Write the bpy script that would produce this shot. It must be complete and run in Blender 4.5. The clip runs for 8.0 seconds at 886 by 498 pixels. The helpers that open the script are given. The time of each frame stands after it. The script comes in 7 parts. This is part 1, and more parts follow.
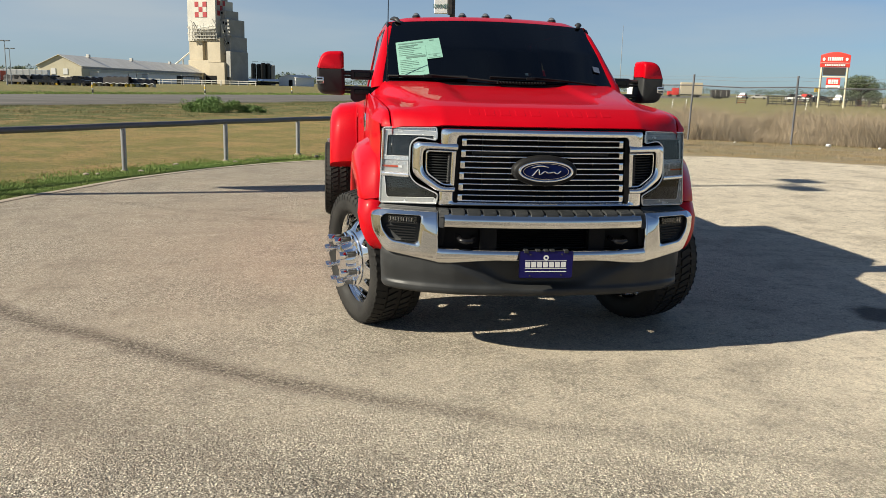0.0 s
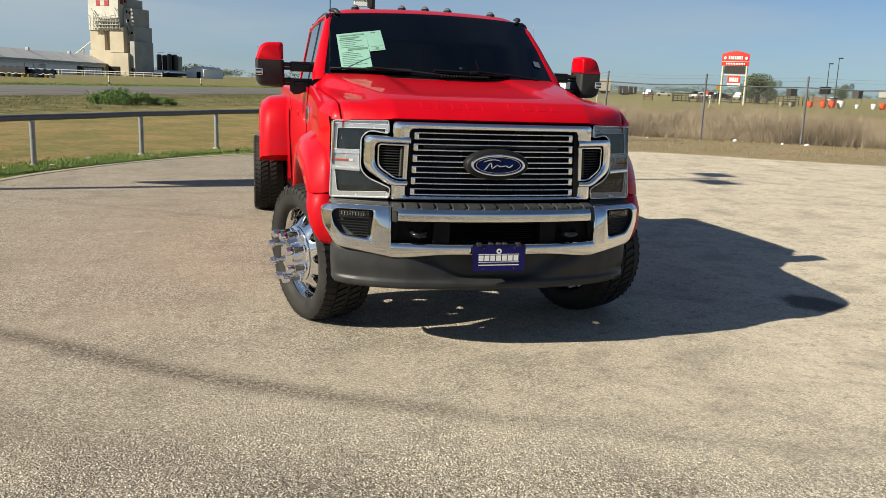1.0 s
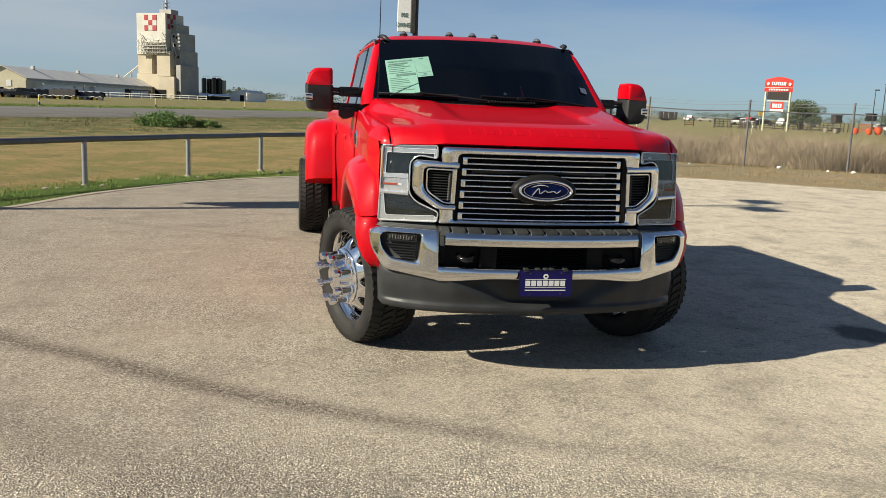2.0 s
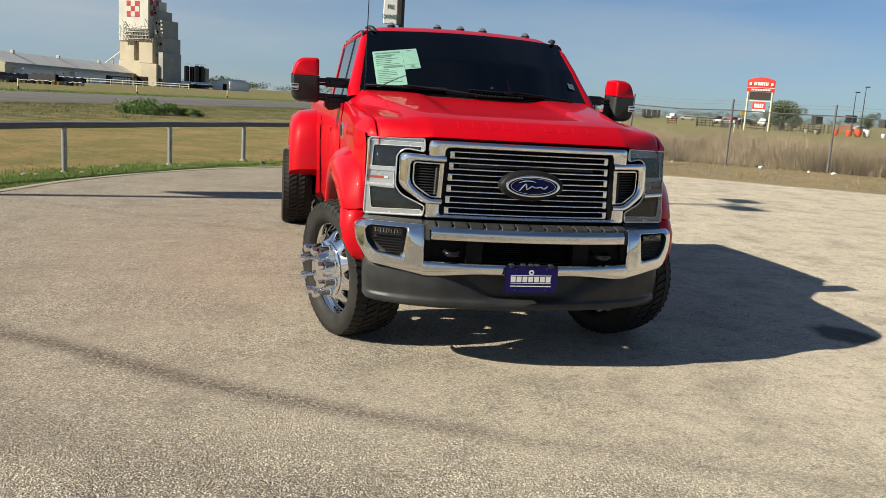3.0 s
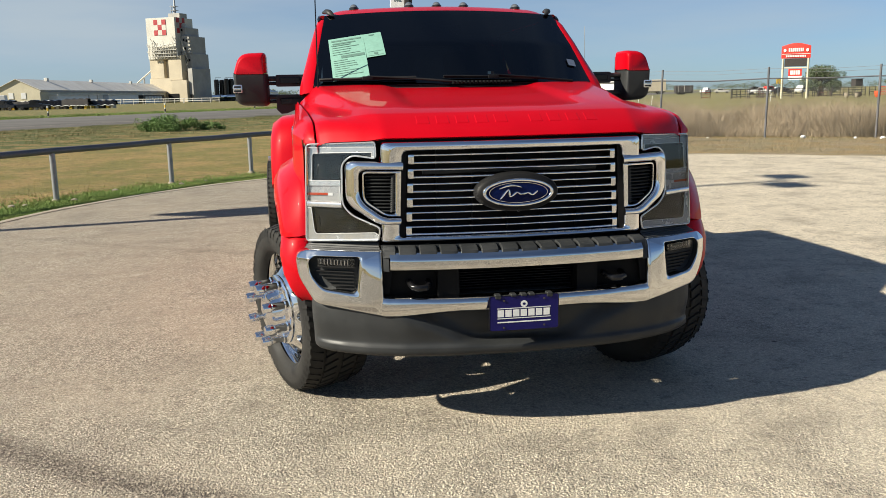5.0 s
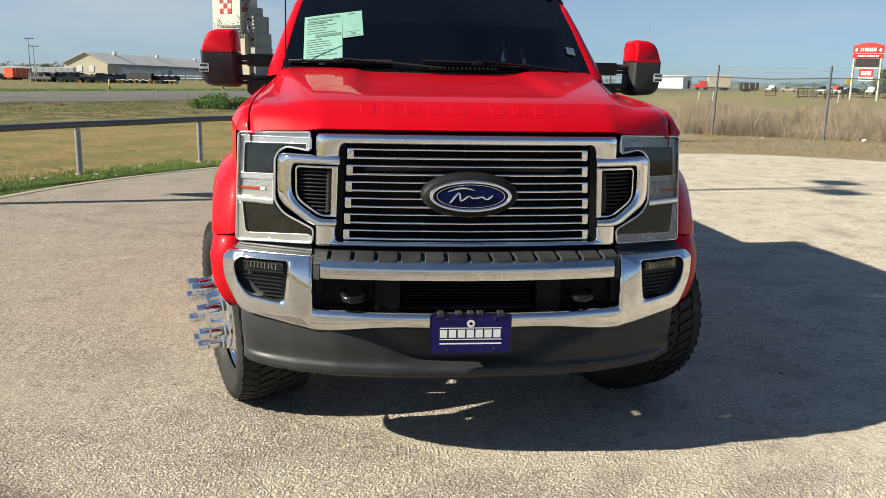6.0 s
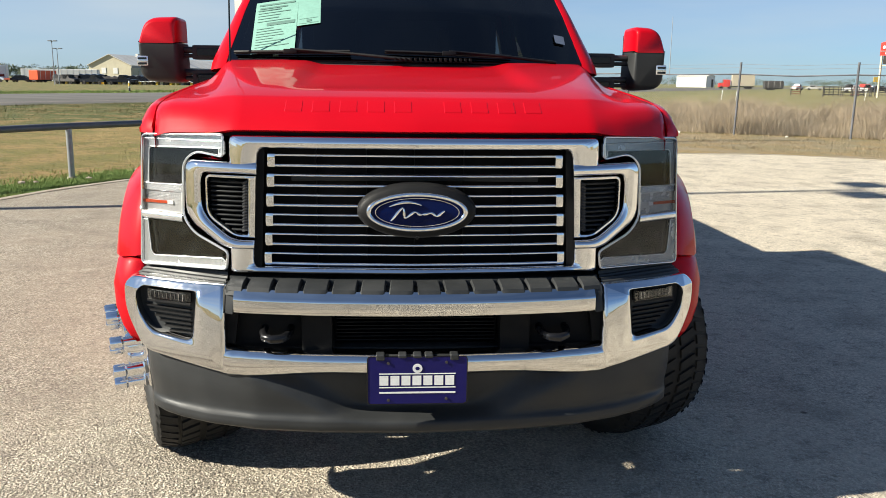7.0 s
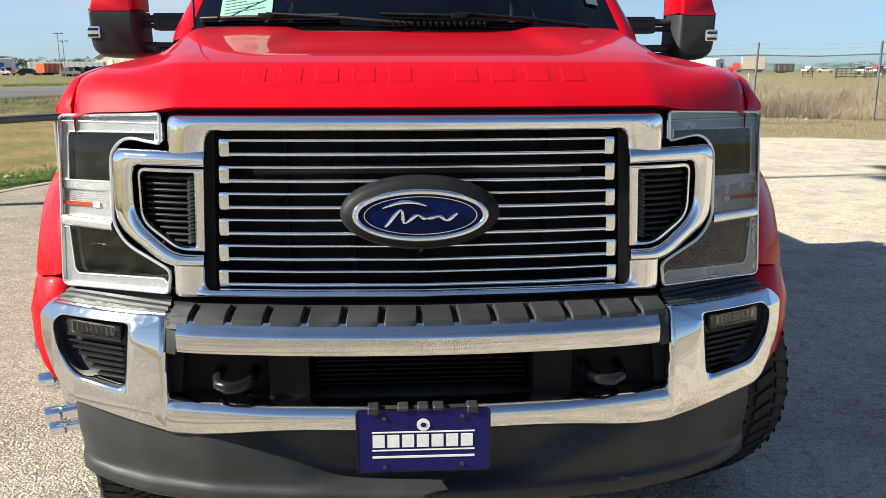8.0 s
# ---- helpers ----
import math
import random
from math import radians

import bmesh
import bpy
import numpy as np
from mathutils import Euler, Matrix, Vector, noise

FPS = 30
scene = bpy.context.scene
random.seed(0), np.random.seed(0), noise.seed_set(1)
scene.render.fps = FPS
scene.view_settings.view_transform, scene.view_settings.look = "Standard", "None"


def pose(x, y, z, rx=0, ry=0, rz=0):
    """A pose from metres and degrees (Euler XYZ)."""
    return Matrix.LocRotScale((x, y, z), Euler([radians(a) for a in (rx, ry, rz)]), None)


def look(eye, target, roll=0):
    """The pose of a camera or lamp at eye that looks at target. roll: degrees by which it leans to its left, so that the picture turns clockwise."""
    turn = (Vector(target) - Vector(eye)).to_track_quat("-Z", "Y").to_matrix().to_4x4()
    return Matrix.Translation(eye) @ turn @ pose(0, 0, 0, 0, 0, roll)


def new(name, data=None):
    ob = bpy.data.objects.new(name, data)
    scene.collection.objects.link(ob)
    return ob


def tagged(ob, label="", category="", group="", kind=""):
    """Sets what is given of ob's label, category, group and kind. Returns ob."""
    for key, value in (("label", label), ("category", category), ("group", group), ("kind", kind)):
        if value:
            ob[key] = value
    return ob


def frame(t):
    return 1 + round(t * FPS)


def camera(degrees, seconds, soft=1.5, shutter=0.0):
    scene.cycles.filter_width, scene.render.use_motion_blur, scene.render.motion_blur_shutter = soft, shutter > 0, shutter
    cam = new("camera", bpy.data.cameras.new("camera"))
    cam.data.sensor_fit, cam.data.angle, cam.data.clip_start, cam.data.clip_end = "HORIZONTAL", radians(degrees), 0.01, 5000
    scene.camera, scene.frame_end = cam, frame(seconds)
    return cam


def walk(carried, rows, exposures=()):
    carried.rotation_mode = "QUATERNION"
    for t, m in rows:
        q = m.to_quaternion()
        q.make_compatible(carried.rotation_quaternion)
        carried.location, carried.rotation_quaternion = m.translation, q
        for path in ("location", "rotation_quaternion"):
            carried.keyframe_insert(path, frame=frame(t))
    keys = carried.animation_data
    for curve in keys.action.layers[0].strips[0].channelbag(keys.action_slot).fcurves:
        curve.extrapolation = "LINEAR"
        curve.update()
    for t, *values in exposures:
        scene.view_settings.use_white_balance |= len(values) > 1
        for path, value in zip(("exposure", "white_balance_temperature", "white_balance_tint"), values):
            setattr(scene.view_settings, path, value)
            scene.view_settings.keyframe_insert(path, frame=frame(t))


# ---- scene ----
cam = camera(56.0, 8.0, 0.65)

PATH = [
    (0, (-1.023, -4.403, 1.488), (-0.821, -2.45, 1.106), 1.4),
    (0.5, (-1.156, -4.395, 1.482), (-0.826, -2.461, 1.096), 1.8),
    (1, (-1.229, -4.343, 1.475), (-0.824, -2.423, 1.086), 2.0),
    (1.5, (-1.267, -4.335, 1.473), (-0.936, -2.396, 1.113), 2.0),
    (1.7, (-1.281, -4.356, 1.478), (-0.972, -2.41, 1.135), 2.1),
    (2.8, (-1.294, -4.34, 1.483), (-0.935, -2.4, 1.154), 3.4),
    (3, (-1.303, -4.319, 1.479), (-0.942, -2.383, 1.129), 3.5),
    (3.5, (-1.268, -4.222, 1.473), (-0.911, -2.294, 1.077), 2.1),
    (4, (-1.111, -3.928, 1.452), (-0.828, -1.99, 1.046), -0.4),
    (4.5, (-0.968, -3.621, 1.463), (-0.683, -1.676, 1.096), -1.4),
    (4.7, (-0.914, -3.508, 1.461), (-0.618, -1.563, 1.105), -1.6),
    (5.8, (-0.404, -3.053, 1.465), (-0.276, -1.099, 1.055), 1.0),
    (6, (-0.322, -2.973, 1.463), (-0.181, -1.017, 1.068), 1.0),
    (6.5, (-0.158, -2.704, 1.458), (0.014, -0.748, 1.079), 0.4),
    (7, (-0.036, -2.413, 1.436), (0.053, -0.455, 1.041), 0.7),
    (7.5, (0.03, -2.116, 1.444), (0.042, -0.171, 0.975), 1.2),
    (8, (-0.015, -1.767, 1.368), (0.052, 0.187, 0.945), -0.1),
]
# the filming camera opens up a little as the truck fills its view
EXPOSURE = [(0, 0.48, 6500, 10), (3.5, 0.43, 6480, 10), (4.5, 0.53, 6430, 10), (6.5, 0.74, 6280, 10), (8, 0.98, 6120, 10)]
walk(cam, [(t, look(eye, target, roll)) for t, eye, target, roll in PATH], EXPOSURE)

# ---- light: morning sun from the side of the truck, thin high haze ----
SUN_ELEV, SUN_DIR = 32.4, Vector((-1.55, -0.31, 1.0)).normalized()
world = bpy.data.worlds.new("world")
scene.world = world
world.use_nodes = True
wn, wl = world.node_tree.nodes, world.node_tree.links
wn.clear()
sky = wn.new("ShaderNodeTexSky")
sky.sky_type, sky.sun_disc = "NISHITA", False
sky.sun_elevation, sky.sun_rotation = radians(SUN_ELEV), math.atan2(SUN_DIR.x, SUN_DIR.y)
sky.air_density, sky.dust_density, sky.ozone_density = 0.7, 0.35, 3.0
wco = wn.new("ShaderNodeTexCoord")
wmap = wn.new("ShaderNodeMapping")
wmap.inputs["Scale"].default_value = (1.1, 1.1, 6.5)
wl.new(wco.outputs["Generated"], wmap.inputs["Vector"])
wnoise = wn.new("ShaderNodeTexNoise")
wnoise.inputs["Scale"].default_value, wnoise.inputs["Detail"].default_value = 1.7, 6
wl.new(wmap.outputs[0], wnoise.inputs["Vector"])
wramp = wn.new("ShaderNodeMapRange")
wramp.inputs["From Min"].default_value, wramp.inputs["From Max"].default_value = 0.40, 0.72
wramp.inputs["To Min"].default_value, wramp.inputs["To Max"].default_value = 0.14, 0.75
wl.new(wnoise.outputs["Fac"], wramp.inputs["Value"])
wmix = wn.new("ShaderNodeMix")
wmix.data_type = "RGBA"
wmix.inputs["B"].default_value = (5.5, 6.4, 7.0, 1)
# the haze thickens towards the horizon
wsep = wn.new("ShaderNodeSeparateXYZ")
wl.new(wco.outputs["Generated"], wsep.inputs[0])
whaze = wn.new("ShaderNodeMapRange")
whaze.inputs["From Min"].default_value, whaze.inputs["From Max"].default_value = 0.0, 0.5
whaze.inputs["To Min"].default_value, whaze.inputs["To Max"].default_value = 1.0, 0.25
wl.new(wsep.outputs[2], whaze.inputs["Value"])
wthick = wn.new("ShaderNodeMath")
wthick.operation = "MULTIPLY"
# and towards the sun's side
wside = wn.new("ShaderNodeMapRange")
wside.inputs["From Min"].default_value, wside.inputs["From Max"].default_value = 0.5, -0.7
wside.inputs["To Min"].default_value, wside.inputs["To Max"].default_value = 0.0, 0.42
wl.new(wsep.outputs[0], wside.inputs["Value"])
wsum = wn.new("ShaderNodeMath")
wsum.operation = "ADD"
wl.new(wramp.outputs[0], wsum.inputs[0])
wl.new(wside.outputs[0], wsum.inputs[1])
wl.new(wsum.outputs[0], wthick.inputs[0])
wl.new(whaze.outputs[0], wthick.inputs[1])
wl.new(wthick.outputs[0], wmix.inputs["Factor"])
wtint = wn.new("ShaderNodeMix")
wtint.data_type, wtint.blend_type = "RGBA", "MULTIPLY"
wtint.inputs["Factor"].default_value, wtint.inputs["B"].default_value = 1.0, (0.77, 0.98, 1.14, 1)
wl.new(sky.outputs[0], wtint.inputs["A"])
wl.new(wtint.outputs["Result"], wmix.inputs["A"])
wbg = wn.new("ShaderNodeBackground")
wbg.inputs["Strength"].default_value = 0.0575
wl.new(wmix.outputs["Result"], wbg.inputs["Color"])
wout = wn.new("ShaderNodeOutputWorld")
wl.new(wbg.outputs[0], wout.inputs["Surface"])

sun = new("sun", bpy.data.lights.new("sun", "SUN"))
sun.data.energy, sun.data.angle, sun.data.color = 6.8, radians(0.6), (1.0, 0.92, 0.75)
sun.matrix_world = look(SUN_DIR * 60, (0, 0, 0))


# ---- materials ----
class Nodes:
    """A small builder for node materials, in the object's own space."""

    def __init__(self, name):
        self.m = bpy.data.materials.new(name)
        self.m.use_nodes = True
        self.t = self.m.node_tree
        self.t.nodes.clear()
        self.out = self.t.nodes.new("ShaderNodeOutputMaterial")
        self.geo = None

    def add(self, kind, **ins):
        n = self.t.nodes.new(kind)
        for k, v in ins.items():
            self.put(n.inputs[k.replace("_", " ")], v)
        return n

    def put(self, socket, v):
        if isinstance(v, bpy.types.NodeSocket):
            self.t.links.new(v, socket)
        else:
            socket.default_value = v

    def pos(self):
        if not self.geo:
            self.geo = self.t.nodes.new("ShaderNodeTexCoord")
        return self.geo.outputs["Object"]

    def noise(self, scale, detail=4.0, rough=0.55, vec=None):
        return self.add("ShaderNodeTexNoise", Vector=vec or self.pos(), Scale=scale, Detail=detail, Roughness=rough).outputs["Fac"]

    def ramp(self, v, a, b, lo=0.0, hi=1.0):
        n = self.add("ShaderNodeMapRange", Value=v)
        n.inputs["From Min"].default_value, n.inputs["From Max"].default_value = a, b
        n.inputs["To Min"].default_value, n.inputs["To Max"].default_value = lo, hi
        n.interpolation_type = "SMOOTHSTEP"
        return n.outputs[0]

    def mix(self, f, a, b, mode="MIX"):
        n = self.t.nodes.new("ShaderNodeMix")
        n.data_type, n.blend_type = "RGBA", mode
        self.put(n.inputs["Factor"], f)
        for s, v in (("A", a), ("B", b)):
            self.put(n.inputs[s], (*v, 1) if isinstance(v, tuple) and len(v) == 3 else v)
        return n.outputs["Result"]

    def math(self, op, a, b=0.0):
        n = self.t.nodes.new("ShaderNodeMath")
        n.operation = op
        self.put(n.inputs[0], a)
        self.put(n.inputs[1], b)
        return n.outputs[0]

    def bump(self, h, strength, dist):
        n = self.add("ShaderNodeBump", Height=h, Strength=strength, Distance=dist)
        return n.outputs[0]

    def bsdf(self, color, rough, metal=0.0, normal=None, **more):
        b = self.t.nodes.new("ShaderNodeBsdfPrincipled")
        self.put(b.inputs["Base Color"], (*color, 1) if isinstance(color, tuple) else color)
        self.put(b.inputs["Roughness"], rough)
        self.put(b.inputs["Metallic"], metal)
        for k, v in more.items():
            self.put(b.inputs[k.replace("_", " ")], v)
        if normal is not None:
            self.t.links.new(normal, b.inputs["Normal"])
        self.t.links.new(b.outputs[0], self.out.inputs["Surface"])
        return b


def plain(name, a, b, rough, metal=0.0, scale=6.0, fine=90.0, bump=0.15, dist=0.002, spread=0.12, **more):
    """Two tones mixed by coarse and fine noise, uneven gloss, fine relief."""
    k = Nodes(name)
    coarse, grain = k.noise(scale), k.noise(fine, 3)
    c = k.mix(k.ramp(coarse, 0.3, 0.7), a, b)
    c = k.mix(k.ramp(grain, 0.35, 0.7, 0, 0.35), c, tuple(v * 0.7 for v in a))
    r = k.ramp(coarse, 0.25, 0.75, max(rough - spread, 0.02), rough + spread)
    k.bsdf(c, r, metal, k.bump(grain, bump, dist) if bump else None, **more)
    return k.m


def chrome(name="chrome", base=(0.82, 0.82, 0.83), rough=0.03):
    k = Nodes(name)
    n = k.noise(9, 3)
    k.bsdf(k.mix(k.ramp(n, 0.3, 0.7), base, tuple(v * 0.94 for v in base)), k.ramp(k.noise(40, 4), 0.4, 0.8, rough, rough + 0.07), 1.0)
    return k.m


def paint(name, a, b):
    k = Nodes(name)
    n, flake = k.noise(2.2, 3), k.noise(900, 1)
    c = k.mix(k.ramp(n, 0.3, 0.7), a, b)
    c = k.mix(k.ramp(flake, 0.45, 0.75, 0, 0.25), c, tuple(min(1, v * 1.4) for v in a))
    k.bsdf(c, 0.45, 0.0, k.bump(k.noise(160, 1), 0.02, 0.0005), Specular_IOR_Level=0.06, Coat_Weight=0.5, Coat_Roughness=k.ramp(k.noise(14, 4), 0.45, 0.8, 0.02, 0.09), Coat_IOR=1.5)
    return k.m


def pane(name, tint, gloss=0.0):
    """Tinted glass: what comes through is dimmed by the tint, the rest mirrors by Fresnel."""
    k = Nodes(name)
    tr = k.add("ShaderNodeBsdfTransparent", Color=(*tint, 1))
    gl = k.add("ShaderNodeBsdfGlossy", Color=(1, 1, 1, 1), Roughness=0.01)
    fr = k.add("ShaderNodeFresnel", IOR=1.48)
    mx = k.add("ShaderNodeMixShader", Fac=fr.outputs[0])
    k.t.links.new(tr.outputs[0], mx.inputs[1])
    k.t.links.new(gl.outputs[0], mx.inputs[2])
    k.t.links.new(mx.outputs[0], k.out.inputs["Surface"])
    return k.m


RED = paint("red_clearcoat", (0.42, 0.0004, 0.006), (0.37, 0.0003, 0.005))
TOOTHED = plain("toothed_grey_trim", (0.035, 0.035, 0.036), (0.025, 0.025, 0.026), 0.4, 0.3, bump=0)
MARKER = plain("grey_roof_lens", (0.10, 0.11, 0.12), (0.16, 0.17, 0.18), 0.12, 0.3, bump=0)
CHROME = chrome("chrome", (0.88, 0.88, 0.89))
BUMPER_CHROME = chrome("bumper_chrome", (0.72, 0.715, 0.71), 0.04)
ALLOY = chrome("polished_alloy", (0.80, 0.80, 0.80), 0.08)
SOFT_CHROME = chrome("soft_chrome", (0.72, 0.72, 0.73), 0.22)
SATIN = plain("silver_lamp_trim", (0.60, 0.61, 0.62), (0.52, 0.53, 0.54), 0.32, 0.9, bump=0)
BEZEL = plain("satin_black_plastic", (0.008, 0.008, 0.009), (0.012, 0.012, 0.012), 0.55, fine=420, bump=0.1, Specular_IOR_Level=0.2)
BLACK = plain("black_textured_plastic", (0.022, 0.0235, 0.0245), (0.030, 0.0315, 0.0325), 0.5, fine=420, bump=0.35, dist=0.0008, Specular_IOR_Level=0.3)
GLOSS = plain("gloss_black_plastic", (0.006, 0.006, 0.007), (0.009, 0.009, 0.01), 0.22, bump=0, Specular_IOR_Level=0.35)
# near-black: the shade of gaps and recesses is put into the colour
DARK = plain("recess_shade_black", (0.004, 0.004, 0.0045), (0.007, 0.007, 0.007), 0.7, Specular_IOR_Level=0.15)
SMOKE = plain("smoked_lamp_unit", (0.040, 0.042, 0.043), (0.085, 0.087, 0.086), 0.16, 0.93, scale=22, bump=0)
REFLECT = plain("lamp_reflector", (0.78, 0.78, 0.79), (0.72, 0.73, 0.74), 0.16, 0.78, scale=20, bump=0)
GUIDE = plain("frosted_light_guide", (0.60, 0.61, 0.62), (0.53, 0.54, 0.55), 0.2, 0.72, scale=14, bump=0)
TRIM_LINE = plain("clear_trim_edge", (0.88, 0.88, 0.88), (0.82, 0.82, 0.82), 0.15, 0.5, scale=14, bump=0)
LAMP_RIM = plain("grey_clear_rim", (0.62, 0.63, 0.64), (0.68, 0.69, 0.70), 0.15, 0.7, bump=0)
FROST = plain("frosted_indicator_lens", (0.46, 0.46, 0.465), (0.38, 0.38, 0.385), 0.22, 0.5, scale=20, bump=0)
AMBER = plain("amber_plastic", (0.36, 0.045, 0.012), (0.28, 0.035, 0.01), 0.25, bump=0)
MARKER_AMBER = plain("ribbed_amber_lens", (0.42, 0.17, 0.035), (0.32, 0.12, 0.025), 0.2, bump=0)
ORANGE = plain("orange_plastic", (0.75, 0.10, 0.03), (0.6, 0.08, 0.02), 0.4)
RUBBER = plain("tyre_rubber", (0.010, 0.010, 0.010), (0.022, 0.021, 0.019), 0.7, scale=9, fine=200, bump=0.3, Specular_IOR_Level=0.3)
STEEL = plain("dark_chassis_steel", (0.02, 0.02, 0.02), (0.05, 0.04, 0.035), 0.6)
NAVY = plain("navy_plate_paint", (0.009, 0.007, 0.095), (0.007, 0.0055, 0.075), 0.45, bump=0.05, Specular_IOR_Level=0.2)
BADGE_BLUE = plain("blue_enamel", (0.002, 0.007, 0.055), (0.0015, 0.005, 0.04), 0.25, bump=0, Specular_IOR_Level=0.12)
WHITE = plain("white_paint", (0.78, 0.78, 0.76), (0.7, 0.7, 0.68), 0.45)
PAPER = plain("green_tinted_paper", (0.19, 0.37, 0.30), (0.165, 0.33, 0.27), 0.7, scale=14, fine=60)
INK = plain("grey_print", (0.075, 0.15, 0.125), (0.11, 0.21, 0.17), 0.7, bump=0)
CABIN = plain("charcoal_upholstery", (0.02, 0.02, 0.022), (0.035, 0.034, 0.034), 0.8)
GLASS = pane("tinted_glass", (0.075, 0.09, 0.105))
LENS = pane("clear_lamp_cover", (0.92, 0.93, 0.94))
GALV = plain("galvanised_pipe", (0.34, 0.35, 0.36), (0.24, 0.25, 0.26), 0.45, 0.55, scale=4, fine=60)
WEATHERED = plain("weathered_dark_rail", (0.10, 0.105, 0.115), (0.16, 0.16, 0.17), 0.55, 0.3, scale=3)


def concrete_lot():
    """Worn paving: grey-brown and dirty towards the grass, paler towards the far gate, stones laid bare where it is worn most."""
    k = Nodes("pebbled_concrete")
    p = k.pos()
    big, mid, fine = k.noise(0.22, 5), k.noise(1.3, 6, 0.6), k.noise(34, 5, 0.65)
    place = k.add("ShaderNodeSeparateXYZ", Vector=p)
    pale = k.math("ADD", k.math("ADD", k.math("MULTIPLY", place.outputs[0], 0.16), k.math("MULTIPLY", place.outputs[1], -0.02)), k.math("MULTIPLY", big, 0.5))
    pale = k.ramp(pale, -0.25, 0.85)
    base = k.mix(pale, (0.375, 0.312, 0.235), (0.78, 0.685, 0.53))
    base = k.mix(k.ramp(mid, 0.45, 0.72, 0, 0.5), base, k.mix(pale, (0.28, 0.232, 0.175), (0.52, 0.45, 0.345)))
    blot = k.ramp(k.noise(2.6, 5, 0.6), 0.42, 0.66, 0, 0.3)
    base = k.mix(k.ramp(k.noise(5.1, 6, 0.7), 0.48, 0.68, 0, 0.42), base, (0.60, 0.53, 0.42))
    base = k.mix(k.ramp(fine, 0.40, 0.66, 0, 0.3), base, (0.23, 0.195, 0.15))
    base = k.mix(k.ramp(k.noise(11, 7, 0.78), 0.50, 0.64, 0, 0.55), base, (0.15, 0.125, 0.098))
    base = k.mix(k.ramp(k.noise(19, 6, 0.75), 0.54, 0.70, 0, 0.4), base, (0.55, 0.51, 0.43))
    # stones laid bare, most of all on the near stretch
    worn = k.ramp(place.outputs[0], -0.6, 1.6, 1.0, 0.62)
    bare = k.math("ADD", k.ramp(place.outputs[1], -2.6, -0.6, 1.2, 0.45), k.ramp(k.noise(1.1, 6, 0.65), 0.35, 0.65, -0.2, 0.1))
    bare = k.math("MULTIPLY", bare, worn)
    wob = k.add("ShaderNodeTexNoise", Vector=p, Scale=70.0, Detail=2.0)
    q = k.add("ShaderNodeMixRGB", Fac=0.012, Color1=p, Color2=wob.outputs["Color"]).outputs[0]
    cells = k.add("ShaderNodeTexVoronoi", Vector=q, Scale=92.0, Randomness=1.0)
    tone = k.add("ShaderNodeSeparateColor", Color=cells.outputs["Color"])
    pits = k.ramp(k.noise(84, 3, 0.7, q), 0.45, 0.49, 1.0, 0.0)
    stone = k.mix(k.ramp(tone.outputs[0], 0.0, 0.6, 0.35, 1.0), base, k.mix(pale, (0.95, 0.875, 0.725), (1.0, 0.91, 0.735)))
    stone = k.mix(k.ramp(tone.outputs[1], 0.72, 0.95, 0, 0.8), stone, (0.14, 0.118, 0.092))
    gaps = k.ramp(cells.outputs["Distance"], 0.38, 0.62)
    stone = k.mix(k.math("MULTIPLY", gaps, 0.6), stone, (0.16, 0.135, 0.10))
    stone = k.mix(k.math("MULTIPLY", pits, 0.9), stone, (0.06, 0.05, 0.038))
    base = k.mix(bare, base, stone)
    base = k.mix(k.math("MULTIPLY", blot, k.ramp(mid, 0.35, 0.65)), base, (0.19, 0.155, 0.12))
    xyz = k.add("ShaderNodeSeparateXYZ", Vector=p)
    x, y = xyz.outputs[0], xyz.outputs[1]
    # wheel streaks: two faint arcs that sweep across the lot
    for cx, cy, rad, wide, deep in ((4.6, 9.9, 11.845, 0.10, 0.95), (5.0, 10.4, 13.35, 0.2, 0.42), (3.5, 16.0, 12.4, 0.09, 0.26)):
        dx, dy = k.math("SUBTRACT", x, cx), k.math("SUBTRACT", y, cy)
        far = k.math("SQRT", k.math("ADD", k.math("MULTIPLY", dx, dx), k.math("MULTIPLY", dy, dy)))
        off = k.math("ABSOLUTE", k.math("SUBTRACT", k.math("ADD", far, k.math("MULTIPLY", k.noise(0.9, 3), 0.22)), rad + 0.11))
        mark = k.math("MULTIPLY", k.ramp(off, 0.0, wide * 1.6, deep, 0.0), k.math("MULTIPLY", k.ramp(k.noise(3.4, 7, 0.72), 0.22, 0.46, 0.25, 1.0), k.ramp(k.noise(38, 5, 0.75), 0.40, 0.58, 0.2, 1.0)))
        mark = k.math("MULTIPLY", mark, k.ramp(x, -1.6, 0.4, 1.0, 0.35))
        base = k.mix(mark, base, (0.088, 0.068, 0.052))
    dx, dy = k.math("SUBTRACT", x, 2.63), k.math("MULTIPLY", k.math("SUBTRACT", y, 0.86), 0.9)
    far = k.math("ADD", k.math("SQRT", k.math("ADD", k.math("MULTIPLY", dx, dx), k.math("MULTIPLY", dy, dy))), k.math("MULTIPLY", k.noise(7, 4), 0.16))
    base = k.mix(k.ramp(far, 0.24, 0.34, 0.8, 0.0), base, (0.035, 0.032, 0.03))
    specks = k.add("ShaderNodeTexVoronoi", Vector=p, Scale=1.1)
    base = k.mix(k.ramp(specks.outputs["Distance"], 0.018, 0.028, 0.85, 0.0), base, (0.06, 0.04, 0.03))
    h = k.math("SUBTRACT", k.math("MULTIPLY", k.ramp(cells.outputs["Distance"], 0.1, 0.65), -0.6), k.math("MULTIPLY", pits, 0.9))
    h = k.math("ADD", k.math("MULTIPLY", h, bare), k.math("MULTIPLY", k.noise(60, 3), 0.8))
    k.bsdf(base, 0.85, 0.0, k.bump(h, 1.0, 0.028))
